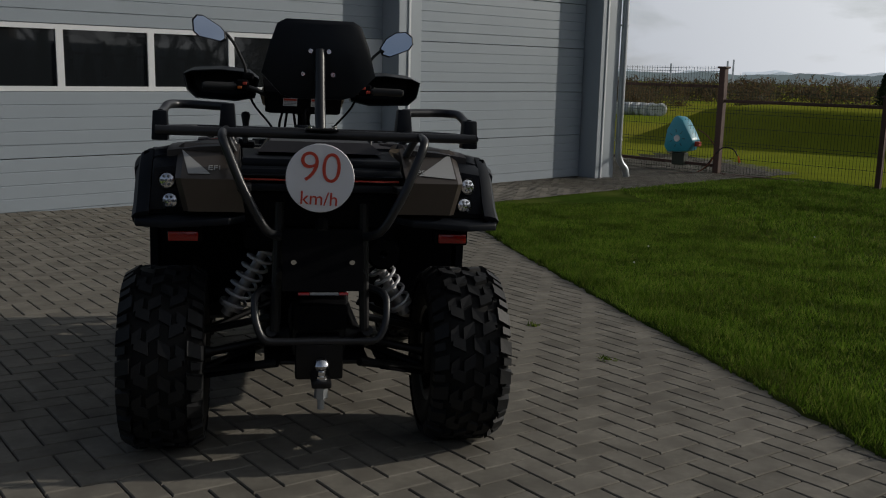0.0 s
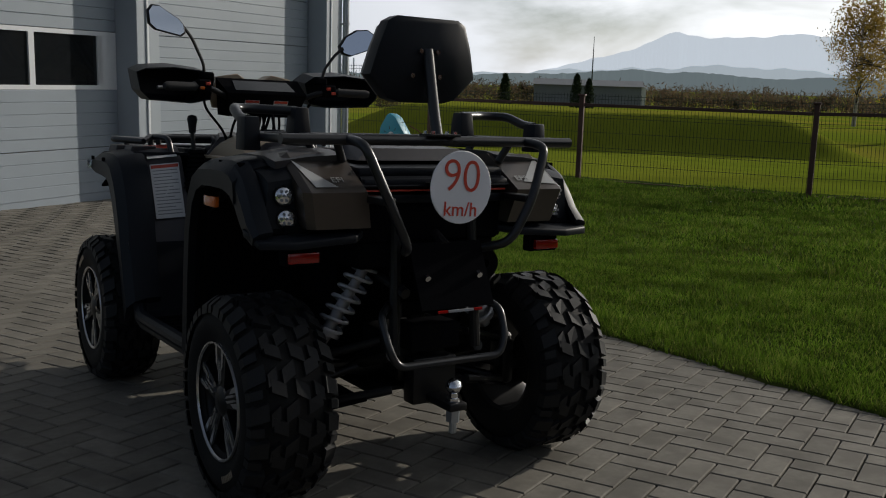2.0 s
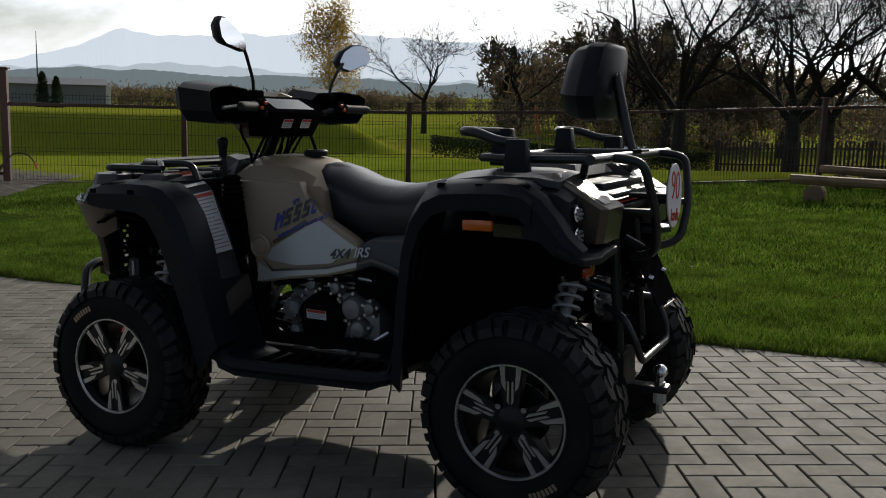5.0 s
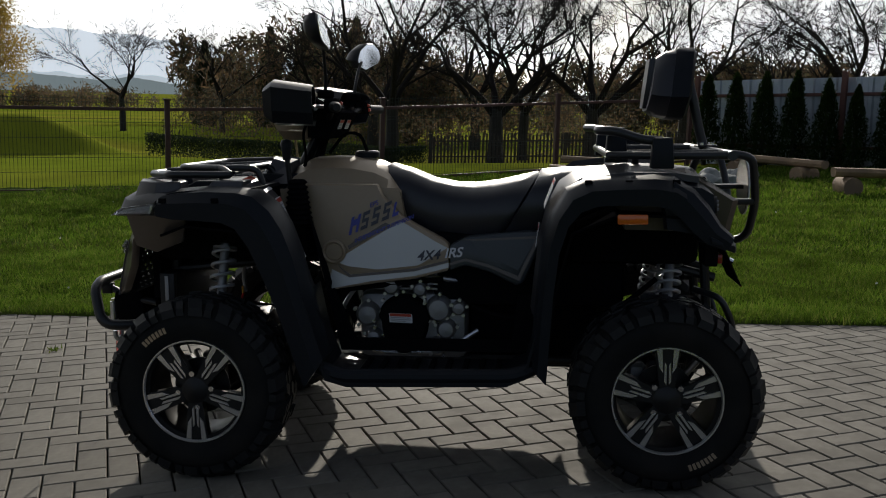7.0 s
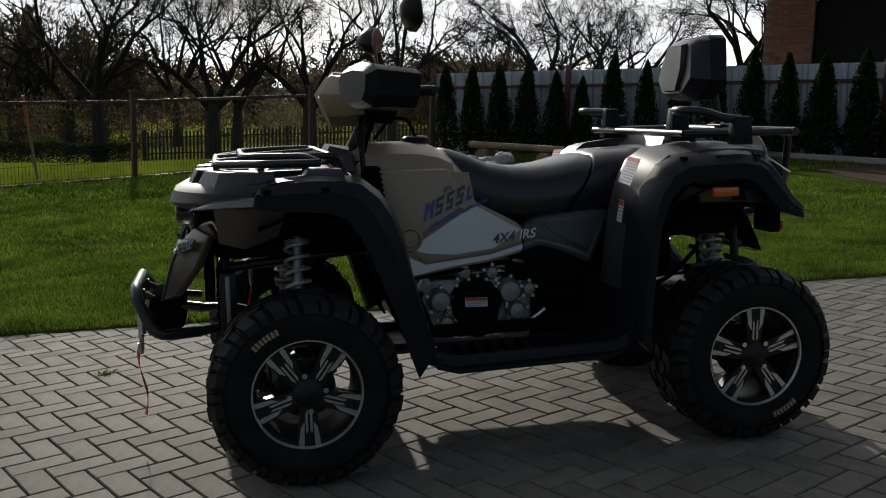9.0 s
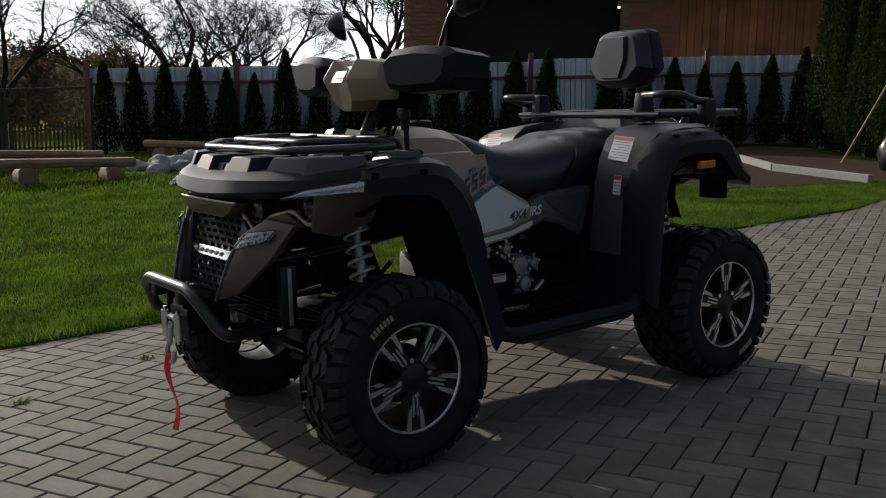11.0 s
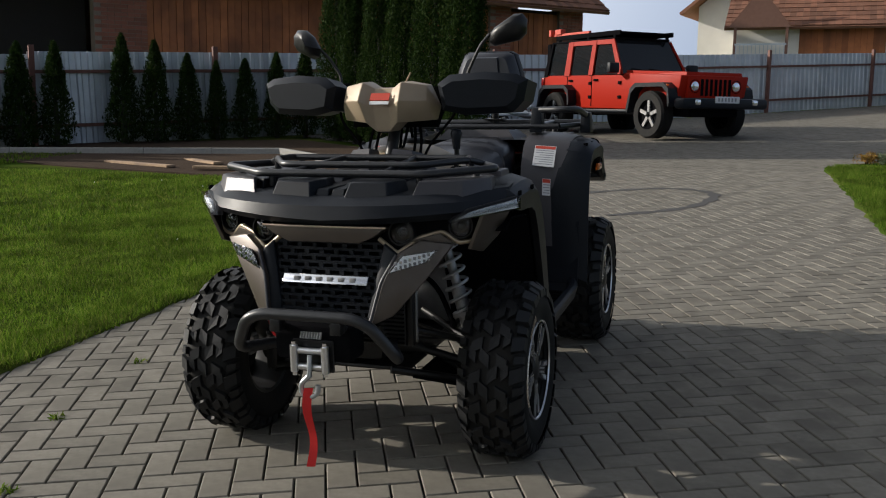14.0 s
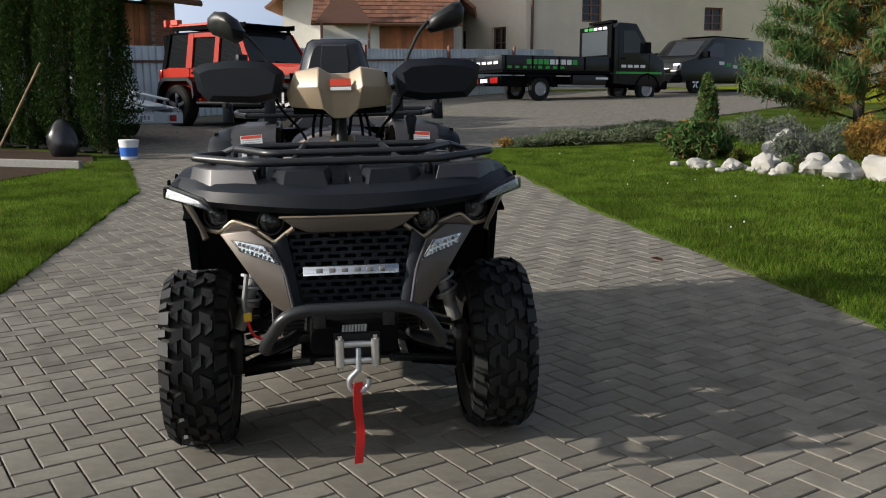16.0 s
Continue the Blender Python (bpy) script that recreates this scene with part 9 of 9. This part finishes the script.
def van():
    t = thing("panel_van", stand(-12.7, -29.2, -58), "black panel van with green graphics", "van")
    def b(name, dims, mt=M_CARBLACK, bevel=0.02, label="", parent=None):
        return part(name, sharp(box(bmesh.new(), *dims, bevel, segments=2)), mt, parent or t, label)
    prof = [(0.95, 0.40), (1.0, 0.75), (0.85, 1.05), (0.10, 1.22), (-0.75, 1.88), (-1.1, 1.96), (-4.0, 1.94), (-4.1, 0.5), (-3.9, 0.38)]
    part("body", sharp(prism(bmesh.new(), prof, -0.95, 0.95, "x", bevel=0.05), 30), M_CARBLACK, t, "black van body")
    part("windscreen", poly([(-0.80, 0.02, 1.30), (0.80, 0.02, 1.30), (0.70, -0.70, 1.83), (-0.70, -0.70, 1.83)], 0.02, (0, 0.6, 0.8)), M_DARKGLASS, t)
    for s in (-1, 1):
        part("side_window", poly([(s * 0.952, -0.20, 1.28), (s * 0.952, -0.85, 1.75), (s * 0.952, -1.45, 1.75), (s * 0.952, -1.45, 1.25)], 0.01, (s, 0, 0)), M_DARKGLASS, t)
        b("headlight", (min(s * 0.58, s * 0.90), max(s * 0.58, s * 0.90), 0.86, 0.98, 0.82, 1.0), M_BULB, 0.03)
        b("door_mirror", (min(s * 0.96, s * 1.18), max(s * 0.96, s * 1.18), -0.35, -0.2, 1.22, 1.45), M_DEEP, 0.03)
        for y in (0.10, -3.1):
            car_wheel(t, s * 0.84, y, 0.33, 0.20, s)
        for k in range(5):
            b("stripe", (min(s * 0.952, s * 0.958), max(s * 0.952, s * 0.958), -3.2 + k * 0.42, -2.9 + k * 0.42, 0.80 + 0.05 * k, 0.92 + 0.05 * k), M_GREEN if k % 2 else M_STICK, 0.0, "plain bar of lettering")
    b("front_bumper", (-0.95, 0.95, 0.85, 1.06, 0.34, 0.62), M_DEEP, 0.06)
    b("grille", (-0.5, 0.5, 0.96, 1.02, 0.68, 0.82), M_DEEP, 0.02)
    b("trim_bar", (-0.5, 0.5, 1.01, 1.03, 0.80, 0.825), M_CHROME, 0.004)
    b("number_plate", (-0.25, 0.25, 1.05, 1.07, 0.48, 0.59), M_PLATEWHITE, 0.004, "white number plate with plain bars")
    b("roof_rack", (-0.7, 0.7, -3.4, -1.2, 2.0, 2.03), M_DEEP, 0.01)


van()


# ---- rockery and borders ----
def rockery():
    rocks = [(-4.28, -6.62, 0.34, 0.26, 0.20), (-4.55, -6.30, 0.30, 0.30, 0.24), (-4.85, -6.15, 0.36, 0.32, 0.34), (-4.95, -5.85, 0.28, 0.26, 0.22), (-5.25, -5.75, 0.42, 0.34, 0.34), (-5.35, -5.35, 0.72, 0.5, 0.40), (-5.75, -5.15, 0.9, 0.6, 0.42), (-5.75, -7.45, 0.6, 0.5, 0.55),
             (-4.10, -6.85, 0.2, 0.16, 0.13), (-4.42, -6.62, 0.22, 0.2, 0.14), (-5.05, -6.35, 0.4, 0.3, 0.3), (-5.6, -6.3, 0.4, 0.34, 0.3), (-6.3, -6.3, 0.34, 0.3, 0.24), (-6.1, -5.9, 0.4, 0.3, 0.2)]
    for k, (x, y, a, b, c) in enumerate(rocks):
        boulder("rockery_stone", stand(x, y, 47 * k), (a * 0.72, b * 0.72, c * 0.70), M_WSTONE, "pale quartz boulder edging a rockery", 30 + k, "rockery boulders")
    for k in range(26):
        x, y = rng.uniform(-6.2, -4.0), 0
        y = -6.9 + 0.85 * (-4.0 - x) + rng.uniform(-0.1, 0.5)
        boulder("pebble", stand(x, y, rng.uniform(0, 360)), (0.11, 0.09, 0.07), M_WSTONE, "small pale rockery pebble", 70 + k, "rockery pebbles")
    bush(stand(-6.25, -8.2), 0.85, 0.42, 9000, 0.055, M_LAVENDER, "grey-green lavender with purple spikes", 51, "lavender")
    bush(stand(-5.75, -7.0), 0.65, 0.34, 8000, 0.045, M_LAVENDER, "grey-green lavender with purple spikes", 52, "lavender")
    bush(stand(-6.6, -6.9), 0.8, 0.45, 6000, 0.05, M_RUSTY, "rusty yellow heather cushion", 53, "heather")
    bush(stand(-4.6, -7.5), 0.75, 0.42, 7000, 0.08, M_PINE, "dwarf pine with browning tips", 54, "dwarf_pine")
    bush(stand(-4.78, -6.62), 0.20, 0.24, 1500, 0.04, M_OLIVE, "small golden conifer between pale stones", 55, "dwarf_conifer")
    bush(stand(-5.25, -6.15), 0.30, 0.16, 1500, 0.04, M_PINE, "small green cushion shrub", 56, "dwarf_conifer")
    cone_tree("mountain_pine", stand(-5.75, -9.9), 0.98, 0.42, 6000, 0.07, M_PINE, "small upright mountain pine", "pine", "", 57, 0.03, 0.5)
    # large pine with open whorls
    t = thing("pine", stand(-8.4, -10.2), "broad pine with long green needles and brown old growth", "pine")
    r = random.Random(31)
    bm = bmesh.new()
    tube(bm, [(0, 0, -0.1), (0.05, 0, 2.0), (0, 0, 3.9)], [0.09, 0.065, 0.02], 8)
    part("trunk", bm, M_BARK, t)
    limbs = bmesh.new()
    verts, faces, old_v, old_f = [], [], [], []
    for k in range(46):
        h = 0.25 + 3.4 * (k / 46)
        a = k * 2.4
        L = 1.65 * (1 - h / 4.6) + 0.25
        tip = Vector((L * math.cos(a), L * math.sin(a), h + 0.28 * L))
        tube(limbs, [(0, 0, h), tip * 0.5 + Vector((0, 0, h * 0.5)), tip], [0.025, 0.015, 0.006], 4)
        for q in range(1300):
            u = r.uniform(0.25, 1.05)
            c = Vector((0, 0, h)).lerp(tip, u) + Vector((r.gauss(0, 0.09), r.gauss(0, 0.09), r.gauss(0.02, 0.07)))
            if u < 0.52 and r.random() < 0.6:
                leaves(old_v, old_f, c, 0.14 * r.uniform(0.6, 1.2), r, 0, 0.2, 0.06)
            else:
                leaves(verts, faces, c, 0.16 * r.uniform(0.6, 1.2), r, 0, 0.9, 0.06)
    part("branchwork", limbs, M_TWIG, t)
    mesh_part("needles", verts, faces, M_PINE, t)
    mesh_part("old_needles", old_v, old_f, M_RUSTY, t, "brown old needles inside the crown")
    # creeping juniper
    j = thing("creeping_juniper", Matrix(), "low grey-green creeping juniper along the drive", "juniper")
    verts, faces = [], []
    stems = bmesh.new()
    for k in range(26000):
        u = r.random()
        x, y = -2.75 - 5.2 * u, -9.75 - 0.9 * u - 3.2 * u * r.random() + r.gauss(0, 0.12)
        hump = 0.26 * math.sin(math.pi * min(1, max(0, 0.15 + u * 0.9))) * (0.6 + 0.5 * noise.noise((x * 1.5, y * 1.5, 0)))
        p = stand(x, y).translation + Vector((0, 0, 0.02 + abs(hump) * r.random() ** 0.5))
        leaves(verts, faces, p, 0.075 * r.uniform(0.6, 1.3), r, 0.4, 0.35, 0.10)
    for k in range(60):
        u = r.random()
        x, y = -2.8 - 5.0 * u, -9.9 - 1.6 * u
        p = stand(x, y).translation
        tube(stems, [p, p + Vector((r.uniform(-0.3, 0.3), r.uniform(-0.3, 0.3), 0.18))], [0.008, 0.003], 4)
    part("branchwork", stems, M_TWIG, j)
    mesh_part("foliage", verts, faces, M_JUNIPER, j)
    bush(stand(-2.62, -9.75), 0.3, 0.16, 300, 0.05, M_RUSTY, "small browning shrub at the lawn corner", 58)


rockery()


def yard_clutter():
    # bucket
    b = thing("bucket", stand(2.62, -9.45), "white and blue plastic paint bucket", "bucket")
    part("tub", sharp(lathe(bmesh.new(), [(0, 0.001), (0, 0.135), (0.30, 0.165), (0.30, 0.155), (0.02, 0.125)], (0, 0, 0), 24, "z"), 40), M_STICK, b)
    b.scale = (0.8, 0.8, 0.8)
    part("band", sharp(lathe(bmesh.new(), [(0.05, 0.1405), (0.052, 0.1435), (0.20, 0.158), (0.202, 0.155)], (0, 0, 0), 24, "z"), 40), mat("blue_print", (0.03, 0.12, 0.45), 0.4), b, "blue printed band")
    part("lid", sharp(lathe(bmesh.new(), [(0.295, 0.17), (0.325, 0.17), (0.33, 0.16), (0.33, 0.001)], (0, 0, 0), 24, "z"), 40), M_STICK, b)
    # sack
    bm = bmesh.new()
    bmesh.ops.create_icosphere(bm, subdivisions=3, radius=0.5)
    for v in bm.verts:
        n = 1 + 0.16 * noise.noise(v.co * 4)
        k = 1 - 0.45 * max(0, v.co.z)
        v.co = Vector((v.co.x * 0.42 * n * k, v.co.y * 0.36 * n * k, (max(v.co.z, -0.36) + 0.36) * 0.62))
    s = part("sack", sharp(bm, 60), M_SACK)
    s.matrix_basis = stand(3.55, -9.75)
    tagged(s, "full black plastic sack against a hedge", "sack")
    # stick leaning
    st = thing("leaning_stick", stand(4.35, -10.3), "pale wooden stake leaning by the hedge", "stake")
    part("stake", sharp(tube(bmesh.new(), [(0.25, 0.0, 0.0), (-0.42, 0.0, 1.28)], 0.018, 6)), M_LOG, st)
    # earth bed with kerb
    bed = [(3.75, -6.55), (7.9, -7.2), (12.0, -8.4), (11.2, -10.6), (7.0, -12.6), (3.2, -9.9), (2.9, -8.6)]
    e = part("soil_bed", poly([tuple(stand(x, y, 0, 0.0).translation) for x, y in bed], 0.02, (0, 0, 1)), M_EARTH)
    tagged(e, "bare earth patch at the lawn's edge", "soil", kind="structure")
    for (x0, y0), (x1, y1) in (((12.3, -8.1), (5.9, -9.75)), ((5.9, -9.75), (4.6, -8.7)), ((4.6, -8.7), (2.95, -8.15))):
        a, c = stand(x0, y0).translation, stand(x1, y1).translation
        d = c - a
        n = max(1, int(d.length / 1.0))
        for k in range(n):
            kb = thing("kerb_stone", Matrix.Translation(a + d * (k / n)) @ pose(0, 0, 0, 0, -math.degrees(math.asin(d.z / d.length)), math.degrees(math.atan2(d.y, d.x))), "grey concrete kerb stone round the soil bed", "kerb stone", "kerb stones of the bed")
            part("stone", sharp(box(bmesh.new(), 0.004, d.length / n - 0.004, -0.04, 0.04, -0.10, 0.11, 0.008)), M_KERB, kb)
    for k, (x, y, L, turn) in enumerate(((6.3, -7.35, 1.5, -20), (4.6, -7.55, 1.3, 15), (5.9, -7.9, 1.1, -35))):
        bd = thing("old_board", stand(x, y, turn, 0.025), "weathered pale board lying on the earth", "board", "boards on the earth")
        part("board", sharp(box(bmesh.new(), 0, L, -0.07, 0.07, 0, 0.035, 0.005)), M_LOG, bd)
    # firewood by the sheet fence
    for k in range(10):
        x, y = tin(14.2 + 0.16 * (k % 5), 0.5 + 0.2 * (k // 5))
        fw = thing("firewood_log", stand(x, y, rng.uniform(0, 180)), "split firewood log by the sheet fence", "firewood", "firewood logs")
        part("log", sharp(prism(bmesh.new(), [(-0.08, 0), (0.08, 0), (0.02, 0.14)], -0.2, 0.2, "y"), 30), M_LOG, fw)
    # fallen leaf on the drive
    lf = thing("fallen_leaf", stand(-2.05, -1.72, 20, 0.01), "curled brown fallen leaf on the paving", "leaf")
    part("blade", poly([(0, 0, 0), (0.03, 0.03, 0.02), (0.07, 0.025, 0.035), (0.10, 0.0, 0.03), (0.06, -0.03, 0.015)], 0.002, (0, 0, 1)), mat("brown_leaf", (0.22, 0.07, 0.02), 0.7), lf)
    # skid mark on the drive
    pts = [(0.62, -6.12), (0.2, -6.5), (-0.21, -6.78), (-0.62, -6.72), (-0.86, -6.4), (-0.85, -5.9), (-0.70, -5.35), (-0.35, -4.95), (0.0, -4.70)]
    sm = bmesh.new()
    path = rounded([(x, y, 0.0) for x, y in pts], 0.4, 4)
    rings = []
    for i, p in enumerate(path):
        a, c = path[max(0, i - 1)], path[min(len(path) - 1, i + 1)]
        n = Vector((-(c - a).y, (c - a).x, 0)).normalized() * (0.055 + 0.02 * math.sin(i * 1.7))
        rings.append([SLOPE @ (p - n + Vector((0, 0, 0.0090))), SLOPE @ (p + n + Vector((0, 0, 0.0090)))])
    k = part("tyre_mark", loft(sm, rings, closed_ring=False), M_SKID)
    tagged(k, "dark curved tyre mark on the paving", "tyre mark", kind="structure")


M_SACK = mat("black_bag", (0.012, 0.012, 0.014), 0.3, vary=0.2, scale=20)
M_SKID = mat("rubber_mark", (0.045, 0.043, 0.042), 0.8, vary=0.35, scale=30)
yard_clutter()


# ---- lawn blades ----
def grass():
    r = np.random.RandomState(12)
    def scatter(name, x0, x1, y0, y1, density, h, w, keep, label):
        n = int((x1 - x0) * (y1 - y0) * density)
        x, y = r.uniform(x0, x1, n), r.uniform(y0, y1, n)
        ok = np.array([keep(a, b) for a, b in zip(x, y)])
        x, y = x[ok], y[ok]
        n = len(x)
        patch = np.array([noise.noise((a * 1.3, b * 1.3, 4.0)) + 0.6 * noise.noise((a * 5, b * 5, 1.0)) for a, b in zip(x, y)])
        hh = h * (0.65 + 0.5 * r.rand(n)) * (1 + 0.45 * patch)
        ww = w * (0.7 + 0.6 * r.rand(n))
        a = r.uniform(0, 2 * np.pi, n)
        lean, b = hh * r.uniform(0.15, 0.9, n), r.uniform(0, 2 * np.pi, n)
        z = np.array([ground_z(p, q) for p, q in zip(x, y)]) + 0.004
        v = np.zeros((n, 3, 3))
        v[:, 0] = np.stack([x - ww * np.cos(a), y - ww * np.sin(a), z], 1)
        v[:, 1] = np.stack([x + ww * np.cos(a), y + ww * np.sin(a), z], 1)
        v[:, 2] = np.stack([x + lean * np.cos(b), y + lean * np.sin(b), z + hh], 1)
        me = bpy.data.meshes.new(name)
        me.from_pydata(v.reshape(-1, 3).tolist(), [], np.arange(n * 3).reshape(-1, 3).tolist())
        me.materials.append(M_GRASS)
        return tagged(new(name, me), label, "grass", kind="stuff")
    lab = "short mown green grass of the lawn"
    east = lambda x, y: not paved(x, y) and (x - 7) * 0.86 + (y - 10.2) * 0.53 < 0.2 and not (3.05 < x < 9 and -9.8 < y < -6.65 and x - 3.05 > 0.42 * (y + 8.2))
    west = lambda x, y: not paved(x, y) and y > -9.7 - 0.35 * (-2.2 - x) * 0
    scatter("grass_near", 1.86, 4.4, -9.0, 6.6, 5600, 0.034, 0.0035, east, lab)
    scatter("grass_mid", 4.4, 8.5, -8.0, 9.0, 1700, 0.042, 0.006, east, lab)
    scatter("grass_far", 8.5, 14.5, -9.0, 6.5, 520, 0.055, 0.011, east, lab)
    scatter("grass_edge", 1.84, 2.25, -6.0, 6.6, 5200, 0.060, 0.0035, lambda x, y: (abs(noise.noise((y * 3, 2, 0))) * 0.08 + 1.885) < x, lab)
    scatter("grass_edge_west", -2.80, -1.95, -9.2, 1.6, 5200, 0.060, 0.0035, lambda x, y: 0.02 + abs(noise.noise((y * 3, 7, 0))) * 0.08 < (-2.05 - 0.03 * (y + 9) - 0.05 * max(0, y + 4)) - x < 0.36, lab)
    scatter("grass_west", -5.0, -2.0, -9.6, 1.5, 4400, 0.033, 0.0038, west, lab)
    scatter("grass_west_far", -12.0, -5.0, -9.6, 1.0, 700, 0.042, 0.009, west, lab)
    # daisies and clover heads
    me = bpy.data.meshes.new("flower")
    bm = bmesh.new()
    bmesh.ops.create_icosphere(bm, subdivisions=1, radius=0.008)
    bm.to_mesh(me)
    bm.free()
    me.materials.append(M_STICK)
    for k in range(34):
        if k % 3:
            x, y = r.uniform(-7.5, -2.6), r.uniform(-8.5, -1.0)
        else:
            x, y = r.uniform(2.2, 9.0), r.uniform(-6.0, 6.0)
        if paved(x, y):
            continue
        f = new("daisy", me)
        f.matrix_basis = stand(x, y, 0, 0.035)
        tagged(f, "tiny white daisy head in the lawn", "flower", "daisies in the lawn")
    # weeds in the joints
    for k, (x, y) in enumerate(((0.95, 1.5), (1.25, 0.9), (1.05, 2.1), (1.4, 0.2))):
        verts, faces = [], []
        rr = random.Random(k)
        for q in range(26):
            leaves(verts, faces, (rr.gauss(0, 0.018), rr.gauss(0, 0.018), 0.008), 0.025, rr, 0.3, 0.8, 0.15)
        w = new("weed")
        w.matrix_basis = stand(x, y)
        tagged(w, "small weed sprouting in a paving joint", "weed", "weeds in the joints")
        mesh_part("leaves", verts, faces, M_GRASS, w)


grass()


# ---- block paving, herringbone ----
def pavers():
    ang = radians(25.5)
    ca, sa = math.cos(ang), math.sin(ang)
    L, W, g = 0.2, 0.1, 0.0058
    rg = random.Random(6)
    top = 0.006
    def brick_mesh(name, lx, ly):
        bm = bmesh.new()
        b = 0.0035
        lo = [bm.verts.new((x, y, -0.03)) for x, y in ((g / 2, g / 2), (lx - g / 2, g / 2), (lx - g / 2, ly - g / 2), (g / 2, ly - g / 2))]
        mi = [bm.verts.new((v.co.x, v.co.y, -b)) for v in lo]
        hi = [bm.verts.new((x, y, 0.0)) for x, y in ((g / 2 + b, g / 2 + b), (lx - g / 2 - b, g / 2 + b), (lx - g / 2 - b, ly - g / 2 - b), (g / 2 + b, ly - g / 2 - b))]
        for i in range(4):
            k = (i + 1) % 4
            bm.faces.new((lo[i], lo[k], mi[k], mi[i]))
            bm.faces.new((mi[i], mi[k], hi[k], hi[i]))
        bm.faces.new(hi)
        me = bpy.data.meshes.new(name)
        bm.to_mesh(me)
        bm.free()
        me.materials.append(M_PAVER)
        return me
    mh, mv = brick_mesh("paver", L, W), brick_mesh("paver", W, L)
    drive = thing("block_paving", SLOPE, "grey-brown concrete block paving laid in herringbone", "paving", kind="structure")
    near = []
    verts, faces = [], []
    R = 36
    for i in range(-int(R / W), int(R / W)):
        for j in range(-int(R / W), int(R / W)):
            k = (i - j) % 4
            if k == 0:
                horizontal, u, v = True, i * W, j * W
            elif k == 3:
                horizontal, u, v = False, i * W, j * W
            else:
                continue
            lx, ly = (L, W) if horizontal else (W, L)
            cu, cv = u + lx / 2, v + ly / 2
            x, y = cu * ca - cv * sa, cu * sa + cv * ca
            if not (-15 < x < 9 and -33 < y < 13) or not (paved(x, y) or paved(x - 0.10, y) or paved(x + 0.10, y) or paved(x + 0.05, y + 0.09)):
                continue
            if (x + 1) ** 2 + (y + 8) ** 2 > 29 ** 2:
                continue
            z = rise(x, y) + top + rg.uniform(-0.0007, 0.0007)
            tx, ty = rg.gauss(0, 0.0022), rg.gauss(0, 0.0022)
            if -1.35 < x < 1.2 and 0.05 < y < 2.45 or False:
                near.append((horizontal, u, v, z, tx, ty))
                continue
            b = 0.0035
            def P(a, c, dz):
                a, c = u + a, v + c
                return (a * ca - c * sa, a * sa + c * ca, z + dz + (a - cu) * tx + (c - cv) * ty)
            k0 = len(verts)
            dist = math.hypot(x, y)
            if dist < 9:
                verts += [P(g / 2, g / 2, -0.03), P(lx - g / 2, g / 2, -0.03), P(lx - g / 2, ly - g / 2, -0.03), P(g / 2, ly - g / 2, -0.03)]
                verts += [P(g / 2, g / 2, -b), P(lx - g / 2, g / 2, -b), P(lx - g / 2, ly - g / 2, -b), P(g / 2, ly - g / 2, -b)]
                verts += [P(g / 2 + b, g / 2 + b, 0), P(lx - g / 2 - b, g / 2 + b, 0), P(lx - g / 2 - b, ly - g / 2 - b, 0), P(g / 2 + b, ly - g / 2 - b, 0)]
                for q in range(4):
                    n = (q + 1) % 4
                    faces.append((k0 + q, k0 + n, k0 + 4 + n, k0 + 4 + q))
                    faces.append((k0 + 4 + q, k0 + 4 + n, k0 + 8 + n, k0 + 8 + q))
                faces.append((k0 + 8, k0 + 9, k0 + 10, k0 + 11))
            else:
                gg = g * 0.6
                verts += [P(gg / 2, gg / 2, 0), P(lx - gg / 2, gg / 2, 0), P(lx - gg / 2, ly - gg / 2, 0), P(gg / 2, ly - gg / 2, 0)]
                faces.append((k0, k0 + 1, k0 + 2, k0 + 3))
    for horizontal, u, v, z, tx, ty in near:
        ob = new("paver", mh if horizontal else mv)
        ob.parent = drive
        ob.matrix_basis = Matrix.Translation((u * ca - v * sa, u * sa + v * ca, z)) @ pose(0, 0, 0, math.degrees(ty), -math.degrees(tx), 25.5)
    ob = mesh_part("paver_field", verts, faces, M_PAVER_FAR, drive)
    tagged(ob, kind="stuff")
    # soil edge where the lawn meets the drive
    rg = random.Random(15)
    east = [(LAWN_X + 0.22 * max(0.0, -6 - y), y) for y in np.arange(-9.2, 6.4, 0.12)] + [(LAWN_X + 0.0 + q, 6.38 + 0.60 * q) for q in np.arange(0.05, 5.2, 0.12)]
    west = [(-2.05 - 0.03 * (y + 9) - 0.05 * max(0, y + 4), y) for y in np.arange(-9.2, 1.62, 0.12)]
    for line, s in ((east, 1), (west, -1)):
        bm = bmesh.new()
        rings = []
        for i, (x, y) in enumerate(line):
            (xa, ya), (xb, yb) = line[max(0, i - 1)], line[min(len(line) - 1, i + 1)]
            n = Vector((yb - ya, xa - xb)).normalized() * s
            w = 0.012 * rg.gauss(0, 1) + 0.025 * noise.noise((y * 2.5, x, 3))
            row = []
            for off, dz in ((w - 0.006, -0.004), (w, 0.012), (w + 0.07, 0.019), (0.26, 0.012), (0.30, -0.02)):
                px, py = x + n.x * off, y + n.y * off
                row.append(SLOPE @ Vector((px, py, rise(px, py) + dz)))
            rings.append(row)
        loft(bm, rings, closed_ring=False)
        tagged(part("lawn_edge", bm, M_SOIL, None, "", True), "dark soil edge of the lawn along the paving", "lawn edge", kind="structure")
    return drive


pavers()
